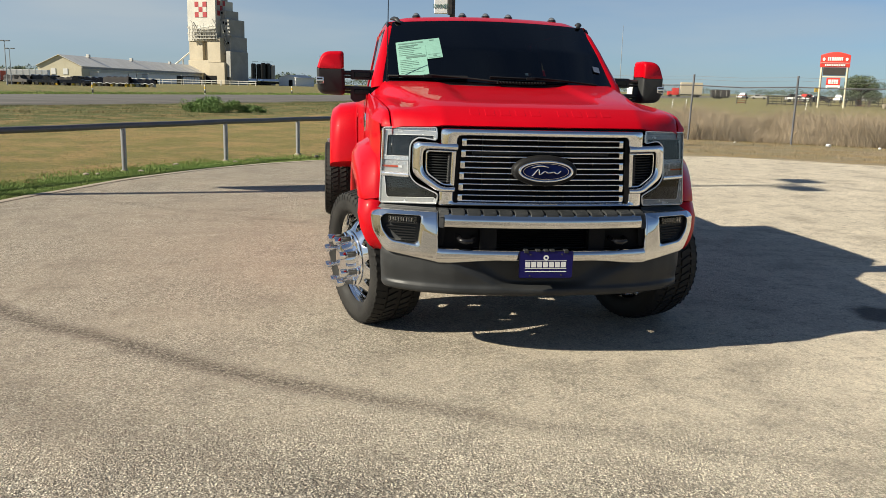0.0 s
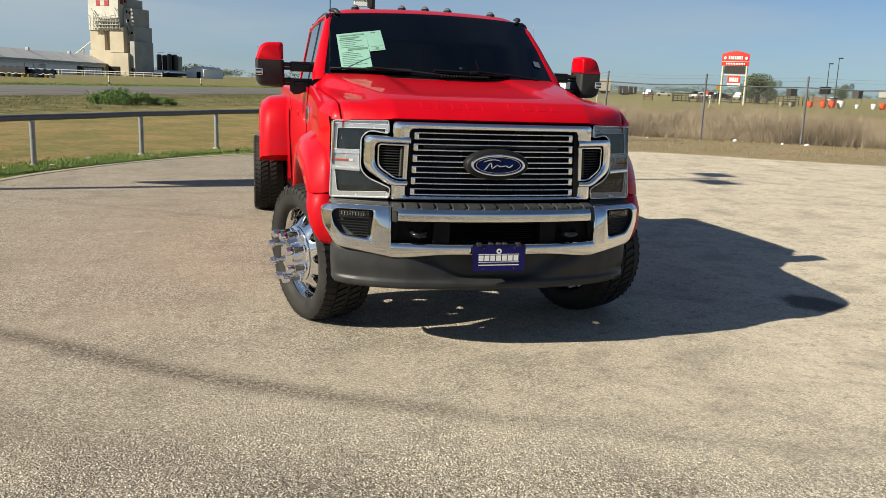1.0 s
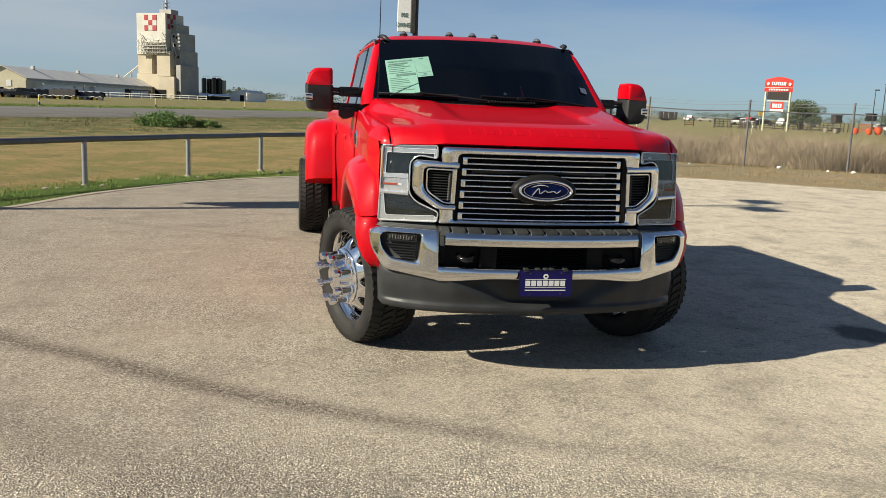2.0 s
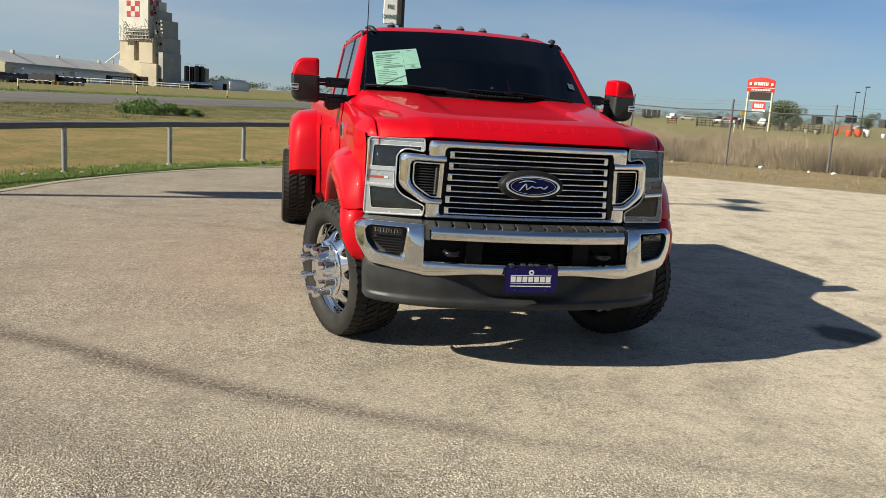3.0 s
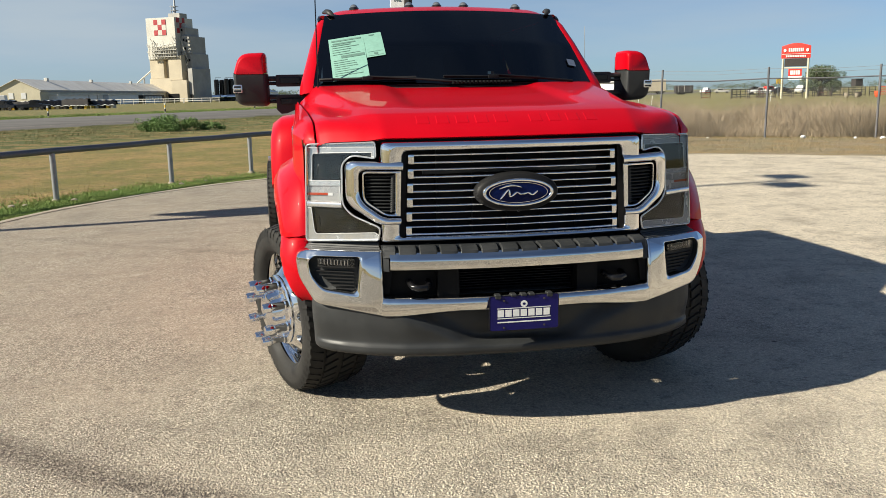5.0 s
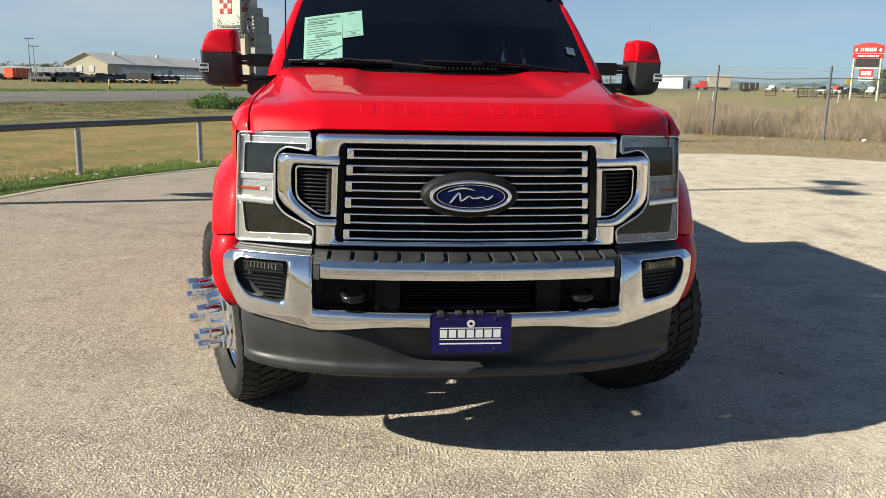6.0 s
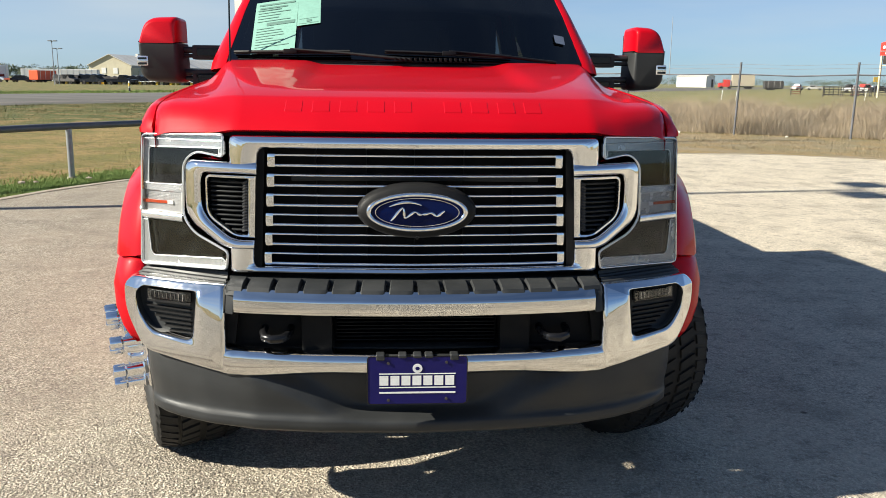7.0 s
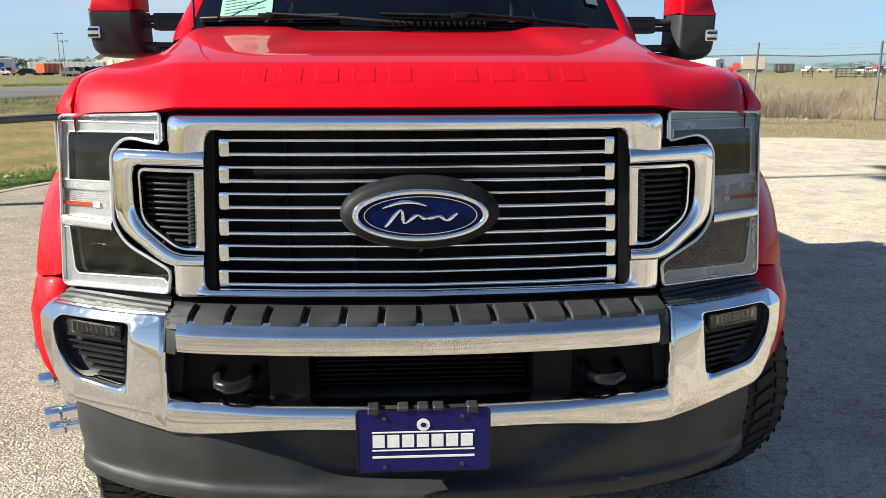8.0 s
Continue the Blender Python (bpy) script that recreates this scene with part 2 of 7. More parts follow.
    return k.m


def field(name, green, straw, soil, dark):
    """Mown grass: straw and bare patches on the verge, greener towards the ditch along the road."""
    k = Nodes(name)
    a, b, c, d = k.noise(0.11, 6, 0.6), k.noise(0.8, 6, 0.65), k.noise(6, 5, 0.7), k.noise(26, 4, 0.7)
    place = k.add("ShaderNodeSeparateXYZ", Vector=k.pos())
    ditch = k.math("ADD", k.math("MULTIPLY", k.math("ADD", place.outputs[0], 17.5), 0.866), k.math("MULTIPLY", k.math("SUBTRACT", place.outputs[1], 46.5), -0.5))
    wet = k.math("ADD", k.ramp(ditch, 10.0, 20.0, 0.8, 0.0), k.math("SUBTRACT", a, 0.25))
    col = k.mix(k.ramp(wet, 0.15, 0.6), straw, green)
    col = k.mix(k.ramp(b, 0.45, 0.60, 0, 0.85), col, soil)
    col = k.mix(k.math("MULTIPLY", k.ramp(k.noise(0.33, 5, 0.6), 0.46, 0.60, 0, 0.65), k.ramp(wet, 0.2, 0.6, 1.0, 0.25)), col, tuple(1.12 * v for v in soil))
    col = k.mix(k.ramp(c, 0.46, 0.60, 0, 0.45), col, dark)
    col = k.mix(k.math("MULTIPLY", k.ramp(d, 0.48, 0.62, 0, 0.6), k.ramp(wet, 0.15, 0.6, 1.0, 0.3)), col, tuple(1.7 * v for v in straw))
    # bare tan earth on the strip before the wire fence, pale growth beyond it
    strip = k.math("ADD", k.math("MULTIPLY", place.outputs[0], 0.507), k.math("MULTIPLY", place.outputs[1], 0.862))
    bare = k.math("MULTIPLY", k.ramp(strip, 14.0, 17.0), k.ramp(strip, 23.5, 24.5, 1.0, 0.0))
    bare = k.math("MULTIPLY", k.math("MULTIPLY", bare, k.ramp(place.outputs[0], 3.0, 7.0)), k.ramp(b, 0.30, 0.62, 0.85, 0.25))
    col = k.mix(bare, col, k.mix(k.ramp(d, 0.4, 0.65), (0.29, 0.235, 0.170), (0.20, 0.160, 0.110)))
    open_field = k.math("MULTIPLY", k.ramp(strip, 38.0, 46.0), k.ramp(place.outputs[0], 8.0, 16.0))
    col = k.mix(k.math("MULTIPLY", open_field, k.ramp(a, 0.3, 0.6, 0.85, 0.35)), col, k.mix(k.ramp(c, 0.4, 0.6), (0.23, 0.21, 0.085), (0.17, 0.185, 0.062)))
    k.bsdf(col, 0.95, 0.0, k.bump(k.noise(14, 6, 0.75), 0.9, 0.08))
    return k.m


def blades(name, a, b, c):
    """Grass or leaves: each blade takes its own tone."""
    k = Nodes(name)
    g = k.add("ShaderNodeNewGeometry")
    r = g.outputs["Random Per Island"]
    col = k.mix(k.ramp(r, 0.0, 1.0), a, b)
    col = k.mix(k.ramp(k.noise(0.5, 3), 0.4, 0.7, 0, 0.7), col, c)
    k.bsdf(col, 0.75, 0.0, None)
    return k.m


LOT = concrete_lot()
KERB = plain("pale_kerb_concrete", (0.34, 0.295, 0.225), (0.25, 0.21, 0.155), 0.85, scale=3, fine=120, bump=0.5)
FIELD = field("dry_mown_grass", (0.056, 0.082, 0.013), (0.160, 0.137, 0.034), (0.28, 0.178, 0.070), (0.045, 0.053, 0.012))
ASPHALT = plain("worn_asphalt", (0.112, 0.104, 0.094), (0.082, 0.077, 0.071), 0.9, scale=0.3, fine=30)
GREEN = blades("green_grass", (0.095, 0.175, 0.026), (0.15, 0.225, 0.042), (0.22, 0.215, 0.06))
STRAW = blades("dry_tall_grass", (0.43, 0.34, 0.225), (0.275, 0.21, 0.138), (0.17, 0.135, 0.088))
LEAF = blades("shrub_leaves", (0.065, 0.14, 0.028), (0.13, 0.21, 0.05), (0.11, 0.17, 0.04))
# dulled, bluish greens: the haze of distance is mixed into the leaf tones
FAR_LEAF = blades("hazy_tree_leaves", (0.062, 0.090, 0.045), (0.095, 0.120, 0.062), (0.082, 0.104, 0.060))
TAN = plain("tan_silo_concrete", (0.46, 0.40, 0.29), (0.40, 0.35, 0.26), 0.85, scale=0.12, fine=2)
PALE = plain("white_tower_cladding", (0.54, 0.525, 0.465), (0.46, 0.445, 0.40), 0.8, scale=0.15, fine=2)
GREY = plain("grey_concrete", (0.36, 0.35, 0.32), (0.28, 0.275, 0.26), 0.85, scale=0.15, fine=2)
SIGN_RED = plain("red_sign_face", (0.62, 0.04, 0.025), (0.55, 0.03, 0.02), 0.5)
MILL_RED = plain("weathered_red_square", (0.36, 0.028, 0.035), (0.29, 0.024, 0.03), 0.7, scale=0.4, fine=4)
CREAM = plain("cream_metal_siding", (0.60, 0.55, 0.40), (0.52, 0.47, 0.34), 0.7, scale=0.3, fine=3)
ROOF = plain("weathered_metal_roof", (0.74, 0.71, 0.64), (0.62, 0.59, 0.53), 0.6, 0.0, scale=0.2, fine=3)
BLUE = plain("blue_truck_paint", (0.05, 0.13, 0.33), (0.04, 0.1, 0.28), 0.4)
BARK = plain("bark", (0.10, 0.08, 0.06), (0.07, 0.055, 0.04), 0.9)
YELLOW = plain("yellow_sign_paint", (0.75, 0.50, 0.05), (0.7, 0.45, 0.04), 0.5)


# ---- mesh tools ----
def finish(bm, material, angle=35, smooth=True, face=None):
    """face: turns every face of an open sheet towards that direction."""
    bmesh.ops.recalc_face_normals(bm, faces=bm.faces)
    if face:
        bm.normal_update()
        away = [f for f in bm.faces if f.normal.dot(Vector(face)) < 0]
        bmesh.ops.reverse_faces(bm, faces=away)
    me = bpy.data.meshes.new("mesh")
    bm.to_mesh(me)
    bm.free()
    me.materials.append(material)
    if smooth:
        me.polygons.foreach_set("use_smooth", [True] * len(me.polygons))
        me.set_sharp_from_angle(angle=radians(angle))
    return me


def part(name, bm, material, parent, label="", angle=35, face=None):
    ob = new(name, finish(bm, material, angle, True, face))
    ob.parent = parent
    return tagged(ob, label=label)


def thing(name, label, category, m=None, group="", kind=""):
    ob = tagged(new(name), label=label, category=category, group=group, kind=kind)
    ob.matrix_world = m or Matrix()
    return ob


def solo(name, bm, material, label, category, group="", kind="", m=None, angle=35):
    ob = tagged(new(name, finish(bm, material, angle)), label=label, category=category, group=group, kind=kind)
    ob.matrix_world = m or Matrix()
    return ob


def box(bm, x0, x1, y0, y1, z0, z1, bevel=0.0, seg=2):
    made = bmesh.ops.create_cube(bm, size=1)["verts"]
    for v in made:
        v.co = Vector(((x0 + x1) / 2 + v.co.x * (x1 - x0), (y0 + y1) / 2 + v.co.y * (y1 - y0), (z0 + z1) / 2 + v.co.z * (z1 - z0)))
    if bevel:
        edges = list({e for v in made for e in v.link_edges})
        bmesh.ops.bevel(bm, geom=edges, offset=bevel, segments=seg, profile=0.7, affect="EDGES")
    return bm


def new_box(*a, **k):
    return box(bmesh.new(), *a, **k)


def loft(bm, rows, closed=False, caps=False):
    """Skins rows of points, each as long as the first. closed: each row is a ring. caps: fill the first and last ring."""
    vs = [[bm.verts.new(p) for p in row] for row in rows]
    n = len(rows[0])
    for a, b in zip(vs, vs[1:]):
        for i in range(n if closed else n - 1):
            j = (i + 1) % n
            bm.faces.new((a[i], a[j], b[j], b[i]))
    if caps:
        bm.faces.new(vs[0])
        bm.faces.new(vs[-1])
    return vs


def sheet(bm, nu, nv, fn, thick=0.0):
    """A surface fn(u, v) with u, v from 0 to 1, made solid by a thickness."""
    vs = loft(bm, [[fn(i / nu, j / nv) for i in range(nu + 1)] for j in range(nv + 1)])
    if thick:
        bmesh.ops.recalc_face_normals(bm, faces=bm.faces)
        bmesh.ops.solidify(bm, geom=list(bm.faces), thickness=thick)
    return vs


def tube(bm, pts, r, n=8, caps=True):
    """A round bar along points; r is one radius or one for each point."""
    rows = []
    for i, p in enumerate(pts):
        p = Vector(p)
        way = (Vector(pts[min(i + 1, len(pts) - 1)]) - Vector(pts[max(i - 1, 0)])).normalized()
        side = way.cross((0, 0, 1)) if abs(way.z) < 0.95 else way.cross((0, 1, 0))
        side.normalize()
        up = side.cross(way)
        rad = r[i] if isinstance(r, (list, tuple)) else r
        rows.append([p + rad * (math.cos(2 * math.pi * k / n) * side + math.sin(2 * math.pi * k / n) * up) for k in range(n)])
    loft(bm, rows, True, caps)
    return bm


def turned(bm, profile, n=32, m=None):
    """A profile of (radius, height) turned about the x axis, height along x."""
    rows = [[(h, r * math.cos(2 * math.pi * k / n), r * math.sin(2 * math.pi * k / n)) for k in range(n)] for r, h in profile]
    vs = loft(bm, rows, True)
    if m:
        for row in vs:
            for v in row:
                v.co = m @ v.co
    return bm


def rounded(corners, r, n=4):
    """A closed 2D outline with its corners rounded; r: one radius, or one for each corner. Each corner gives n + 1 points."""
    out, k = [], len(corners)
    for i, c in enumerate(corners):
        c, a, b = Vector(c), Vector(corners[i - 1]), Vector(corners[(i + 1) % k])
        rad = r[i] if isinstance(r, (list, tuple)) else r
        da, db = (a - c), (b - c)
        cut = min(rad, da.length * 0.48, db.length * 0.48)
        p, q = c + da.normalized() * cut, c + db.normalized() * cut
        for s in range(n + 1):
            t = s / n
            out.append((1 - t) ** 2 * p + 2 * t * (1 - t) * c + t * t * q)
    return out


def hoop(bm, outer, inner, depth_at, profile):
    """A frame between two outlines in x and z. profile: rows of (share from outer to inner, how far it stands forward)."""
    rows = []
    for s, d in profile:
        row = []
        for a, b in zip(outer, inner):
            p = a.lerp(b, s)
            row.append((p.x, depth_at(p.x, p.y) - d, p.y))
        rows.append(row)
    loft(bm, rows, True)
    return bm


def plaque(bm, outline, depth_at, thick, rim=0.0):
    """A filled plate with the given outline in x and z, its face at depth_at, with an eased rim."""
    mid = sum(outline, Vector((0, 0))) / len(outline)
    rows = []
    for s, d in ((1.0, -thick), (1.0, -rim), (1.0 - rim * 6, 0.0)):
        rows.append([((mid + (p - mid) * s).x, depth_at(p.x, p.y) - d, (mid + (p - mid) * s).y) for p in outline])
    vs = loft(bm, rows, True)
    face = bm.faces.new(vs[-1])
    bmesh.ops.triangulate(bm, faces=[face, bm.faces.new(vs[0])])
    return bm


def flip(pts):
    return [Vector((-p.x, p.y)) for p in pts]


def lerp_at(x, xs, ys):
    return float(np.interp(x, xs, ys))


def smooth01(x):
    x = max(0.0, min(1.0, x))
    return x * x * (3 - 2 * x)


# ---- ground, lot, road ----
def ground_sheet():
    bm = bmesh.new()
    xs = [-4000, -1500, -600, -250, -120, -60, -30, -15, -5, 5, 15, 30, 60, 120, 250, 600, 1500, 4000]
    loft(bm, [[(x, y, -0.03) for x in xs] for y in xs])
    solo("ground", bm, FIELD, "dry mown grass field with straw and green patches", "ground", kind="structure")


# The lot's edge towards the grass, from the near side round to the far fence.
LOT_EDGE = [(-6.6, -2), (-5.75, 3.5), (-5.2, 6.3), (-4.92, 7.1), (-4.55, 8.3), (-3.95, 9.55), (-3.3, 10.6), (-1.85, 12.1), (1.0, 13.6), (4.2, 14.6), (7.0, 14.85), (8.0, 14.62), (9.0, 13.95), (10.6, 12.8), (14.0, 10.9), (24.0, 6.0)]


def smooth_path(pts, n=6):
    out = []
    for i in range(len(pts) - 1):
        p0, p1, p2, p3 = (Vector(pts[max(0, min(len(pts) - 1, i + d))]) for d in (-1, 0, 1, 2))
        for s in range(n):
            t = s / n
            out.append(0.5 * ((2 * p1) + (p2 - p0) * t + (2 * p0 - 5 * p1 + 4 * p2 - p3) * t * t + (3 * p1 - p0 - 3 * p2 + p3) * t**3))
    out.append(Vector(pts[-1]))
    return out


def lot():
    edge = smooth_path(LOT_EDGE)
    rim = [(p.x + 0.03 * noise.noise((p.x * 2, p.y * 2, 0)), p.y + 0.05 * noise.noise((p.x * 2, p.y * 2, 5)), 0.0) for p in edge]
    ring = rim + [(40, -2, 0), (40, -45, 0), (-11.5, -45, 0), (-8.2, -12, 0)]
    bm = bmesh.new()
    top = bm.faces.new([bm.verts.new(p) for p in ring])
    low = bmesh.ops.extrude_face_region(bm, geom=[top])["geom"]
    for v in low:
        if isinstance(v, bmesh.types.BMVert):
            v.co.z -= 0.2
    bmesh.ops.triangulate(bm, faces=list(bm.faces))
    solo("pavement", bm, LOT, "worn pale concrete lot studded with small stones", "pavement", kind="structure")
    bm = bmesh.new()
    rows = []
    for i, p in enumerate(edge[:-6]):
        q, o = edge[i + 1], edge[max(0, i - 1)]
        side = (q - o).normalized()
        side = Vector((-side.y, side.x))
        lift = 0.012 + 0.006 * noise.noise((p.x, p.y, 3))
        rows.append([(*(p + side * d), z) for d, z in ((0.0, -0.1), (0.0, lift * 0.6), (0.03, lift), (0.10, lift), (0.13, lift * 0.5), (0.13, -0.1))])
    loft(bm, rows)
    solo("kerb", bm, KERB, "thin pale concrete edging between lot and grass", "kerb", kind="structure")


def road():
    """The highway beyond the field: it runs past at a slant, with a pale edge line."""
    p, d = Vector((-17.5, 46.5)), Vector((0.50, 0.866))
    left = Vector((-d.y, d.x))
    bm = bmesh.new()
    rows = [[(*(p + d * s + left * w), z) for w, z in ((-0.6, -0.04), (0.0, 0.06), (10.5, 0.16), (21.0, 0.06), (21.6, -0.04))] for s in (-300, -100, 0, 100, 300, 900)]
    loft(bm, rows)
    solo("road", bm, ASPHALT, "grey asphalt highway across the field", "road", kind="structure")
    for w in (0.7, 20.3):
        bm = bmesh.new()
        loft(bm, [[(*(p + d * s + left * (w + o)), 0.085) for o in (0, 0.14)] for s in (-300, 900)])
        solo("trim", bm, KERB, "faded white edge line on the asphalt", "road marking", kind="structure")
    return p, d, left


ground_sheet()
lot()
ROAD_P, ROAD_D, ROAD_L = road()


# ---- grass ----
def quick_tufts(name, rng, spots, height, width, lean, per, material, label, spread=5):
    """Many blades at once, as plain vertex and face lists."""
    verts, faces = [], []
    for x, y, z, k in spots:
        for _ in range(per):
            a, h = rng.uniform(0, 6.283), height * k * rng.uniform(0.4, 1.2)
            dx, dy = math.cos(a), math.sin(a)
            bx, by = x + rng.gauss(0, width * spread), y + rng.gauss(0, width * spread)
            b = rng.uniform(0, 6.283)
            sx, sy = math.cos(b) * width, math.sin(b) * width
            tip = h * lean * rng.uniform(0.1, 1.2)
            i = len(verts)
            mx, my, mz = bx + dx * tip * 0.4, by + dy * tip * 0.4, z + h * 0.62
            verts += [(bx - sx, by - sy, z), (bx + sx, by + sy, z), (mx + sx * 0.7, my + sy * 0.7, mz), (mx - sx * 0.7, my - sy * 0.7, mz), (bx + dx * tip, by + dy * tip, z + h)]
            faces += [(i, i + 1, i + 2, i + 3), (i + 3, i + 2, i + 4)]
    me = bpy.data.meshes.new(name)
    me.from_pydata(verts, [], faces)
    me.materials.append(material)
    return tagged(new(name, me), label=label, category="grass", kind="stuff")


def outside_lot(x, y):
    """How far a place lies beyond the lot's edge (positive: on the grass), along y or x roughly."""
    xs, ys = [p[0] for p in LOT_EDGE[1:]], [p[1] for p in LOT_EDGE[1:]]
    return y - lerp_at(x, xs, ys)


def grasses():
    rng = random.Random(4)
    edge = smooth_path(LOT_EDGE)
    spots = []
    for _ in range(9000):
        i = rng.randrange(0, 54)
        p, q = edge[i], edge[i + 1]
        side = (q - p).normalized()
        side = Vector((-side.y, side.x))
        c = p.lerp(q, rng.random()) + side * (0.14 + abs(rng.gauss(0, 0.55)))
        spots.append((c.x, c.y, -0.03, 0.6 + 0.5 * rng.random()))
    quick_tufts("edge_grass", rng, spots, 0.05, 0.004, 1.0, 13, GREEN, "short green grass along the lot's edge", 12)
    spots = []
    for _ in range(6500):
        y = 8 + 34 * rng.random() ** 1.6
        x = rng.uniform(-7 - 0.42 * y, 2.0 + 0.05 * y)
        if outside_lot(x, y) > 0.6 or x < -6.5:
            spots.append((x, y, -0.03, 0.7 + 0.6 * rng.random()))
    quick_tufts("lawn_grass", rng, spots, 0.02, 0.003, 1.5, 14, blades("mown_blades", (0.17, 0.15, 0.034), (0.26, 0.195, 0.06), (0.11, 0.125, 0.026)), "short dry mown grass on the verge", 60)
    # rank green growth along the ditch before the road
    spots = []
    for _ in range(11000):
        s, w = rng.uniform(-30, 60), rng.random()
        c = ROAD_P + ROAD_D * s - ROAD_L * (0.8 + 15 * w**1.3)
        k = 0.35 + (1.0 - 0.6 * w) * 1.6 * max(0, noise.noise((c.x * 0.3, c.y * 0.3, 7)) + 0.05) + 0.5 * max(0, noise.noise((c.x, c.y, 3)))
        spots.append((c.x, c.y, -0.05, k))
    quick_tufts("roadside_weeds", rng, spots, 0.17, 0.009, 1.5, 9, blades("weed_blades", (0.05, 0.075, 0.02), (0.115, 0.12, 0.038), (0.20, 0.16, 0.07)), "rank green and straw weeds along the road", 24)
    spots = []
    for _ in range(9000):
        s, w = rng.uniform(-40, 120), rng.random()
        c = ROAD_P + ROAD_D * s + ROAD_L * (22 + 7 * w)
        spots.append((c.x, c.y, -0.05, 0.6 + 0.6 * rng.random()))
    quick_tufts("far_verge_grass", rng, spots, 0.24, 0.03, 1.2, 7, GREEN, "green grass strip beyond the road", 12)
    # dead, waist-high growth behind the wire fence
    spots = []
    for _ in range(12000):
        u, w = rng.uniform(-6, 34), rng.random() ** 1.3
        base = Vector((9.75, 22.3)) + Vector((0.86, -0.51)) * u
        c = base + Vector((0.51, 0.86)) * (0.15 + 16 * w)
        thick = 0.55 + 0.55 * noise.noise((c.x * 0.35, c.y * 0.35, 1)) + 0.35 * noise.noise((c.x * 1.1, c.y * 1.1, 2))
        if rng.random() < 0.35 + thick:
            spots.append((c.x, c.y, -0.05, max(0.25, thick * (0.55 + 0.75 * rng.random()))))
    quick_tufts("tall_dry_grass", rng, spots, 1.1, 0.0045, 1.1, 24, STRAW, "dead straw-coloured grass grown through a wire fence", 14)
    spots = []
    for _ in range(2600):
        u, w = rng.uniform(-8, 30), rng.random()
        base = Vector((9.75, 22.3)) + Vector((0.86, -0.51)) * u
        c = base - Vector((0.51, 0.86)) * (6.3 * w)
        if outside_lot(c.x, c.y) > 0.15:
            spots.append((c.x, c.y, -0.03, 0.8 + 0.5 * rng.random()))
    quick_tufts("verge_grass", rng, spots, 0.055, 0.004, 1.2, 13, blades("verge_blades", (0.26, 0.20, 0.125), (0.18, 0.145, 0.082), (0.29, 0.225, 0.145)), "thin dry grass between lot and fence", 22)


grasses()


# ---- pipe rail along the grass ----
def rail_fence():
    posts = [(-7.6, 5.5), (-6.25, 7.75), (-4.9, 9.92), (-3.58, 12.1), (-2.33, 13.85), (-0.9, 15.7), (0.5, 17.6), (1.9, 19.5)]
    rail = thing("pipe_rail_fence", "low galvanised pipe rail fence on round posts", "fence")
    for x, y in posts:
        bm = tube(bmesh.new(), [(x, y, -0.3), (x, y, 0.2), (x, y, 0.70)], 0.043, 14)
        part("post", bm, GALV, rail)
        bm = tube(bmesh.new(), [(x, y, -0.04), (x, y, 0.006)], [0.085, 0.06], 12)
        part("footing", bm, KERB, rail, "small concrete collar")
    pts = [(x, y, 0.735) for x, y in posts]
    for a, b in zip(pts, pts[1:]):
        bm = tube(bmesh.new(), [a, tuple((Vector(a) + Vector(b)) / 2 + Vector((0, 0, -0.006))), b], 0.05, 14)
        part("rail", bm, WEATHERED, rail, "dark weathered top rail")
    return rail


rail_fence()


# ---- chain-link fence on the far side of the lot ----
def wire_fence():
    o, d = Vector((9.75, 22.25)), Vector((0.862, -0.507))
    at = lambda u, z: (*(o + d * u), z)  # noqa: E731
    fence = thing("chain_link_fence", "sagging chain-link fence on leaning steel posts", "fence")
    stops = [-9.9, -6.6, -3.3, -0.02, 3.13, 6.15, 9.3, 12.5, 15.8, 19.1]
    rng = random.Random(8)
    for u in stops:
        lean, lx = rng.uniform(-0.02, 0.05), rng.uniform(-0.04, 0.04)
        x, y, _ = at(u, 0)
        bm = tube(bmesh.new(), [(x, y, -0.3), (x + lean * 0.5, y + lx * 0.5, 1.0), (x + lean, y + lx, 2.08)], 0.032, 10)
        part("post", bm, WEATHERED, fence)
    for z, r in ((1.74, 0.021), (1.93, 0.005), (2.03, 0.005)):
        for a, b in zip(stops, stops[1:]):
            bm = tube(bmesh.new(), [at(a, z), at((a + b) / 2, z - 0.02 - 0.03 * rng.random()), at(b, z)], r, 6)
            part("top_rail" if r > 0.01 else "barbed_wire", bm, WEATHERED if r > 0.01 else GALV, fence)
    verts, edges, faces = [], [], []

    def strand(u0, u1, lo, hi, r=0.0024):
        a, b = Vector(at(u0, lo)), Vector(at(u1, hi))
        i = len(verts)
        for q in (a, b):
            verts.extend([(q.x, q.y, q.z - r), (q.x + d.x * r, q.y + d.y * r, q.z + r * 0.6), (q.x - d.x * r, q.y - d.y * r, q.z + r * 0.6)])
        for k in range(3):
            j = (k + 1) % 3
            faces.append((i + k, i + j, i + 3 + j, i + 3 + k))

    step, top = 0.075, 1.73
    n = int((stops[-1] - stops[0]) / step)
    for k in range(-int(top / step), n):
        u = stops[0] + k * step
        strand(u, u + top, 0.02, top)
        strand(u, u + top, top, 0.02)
    me = bpy.data.meshes.new("wire")
    me.from_pydata(verts, edges, faces)
    me.materials.append(GALV)
    ob = new("wire_mesh", me)
    ob.parent = fence
    tagged(ob, label="woven diamond wire mesh", kind="stuff")
    return fence


wire_fence()


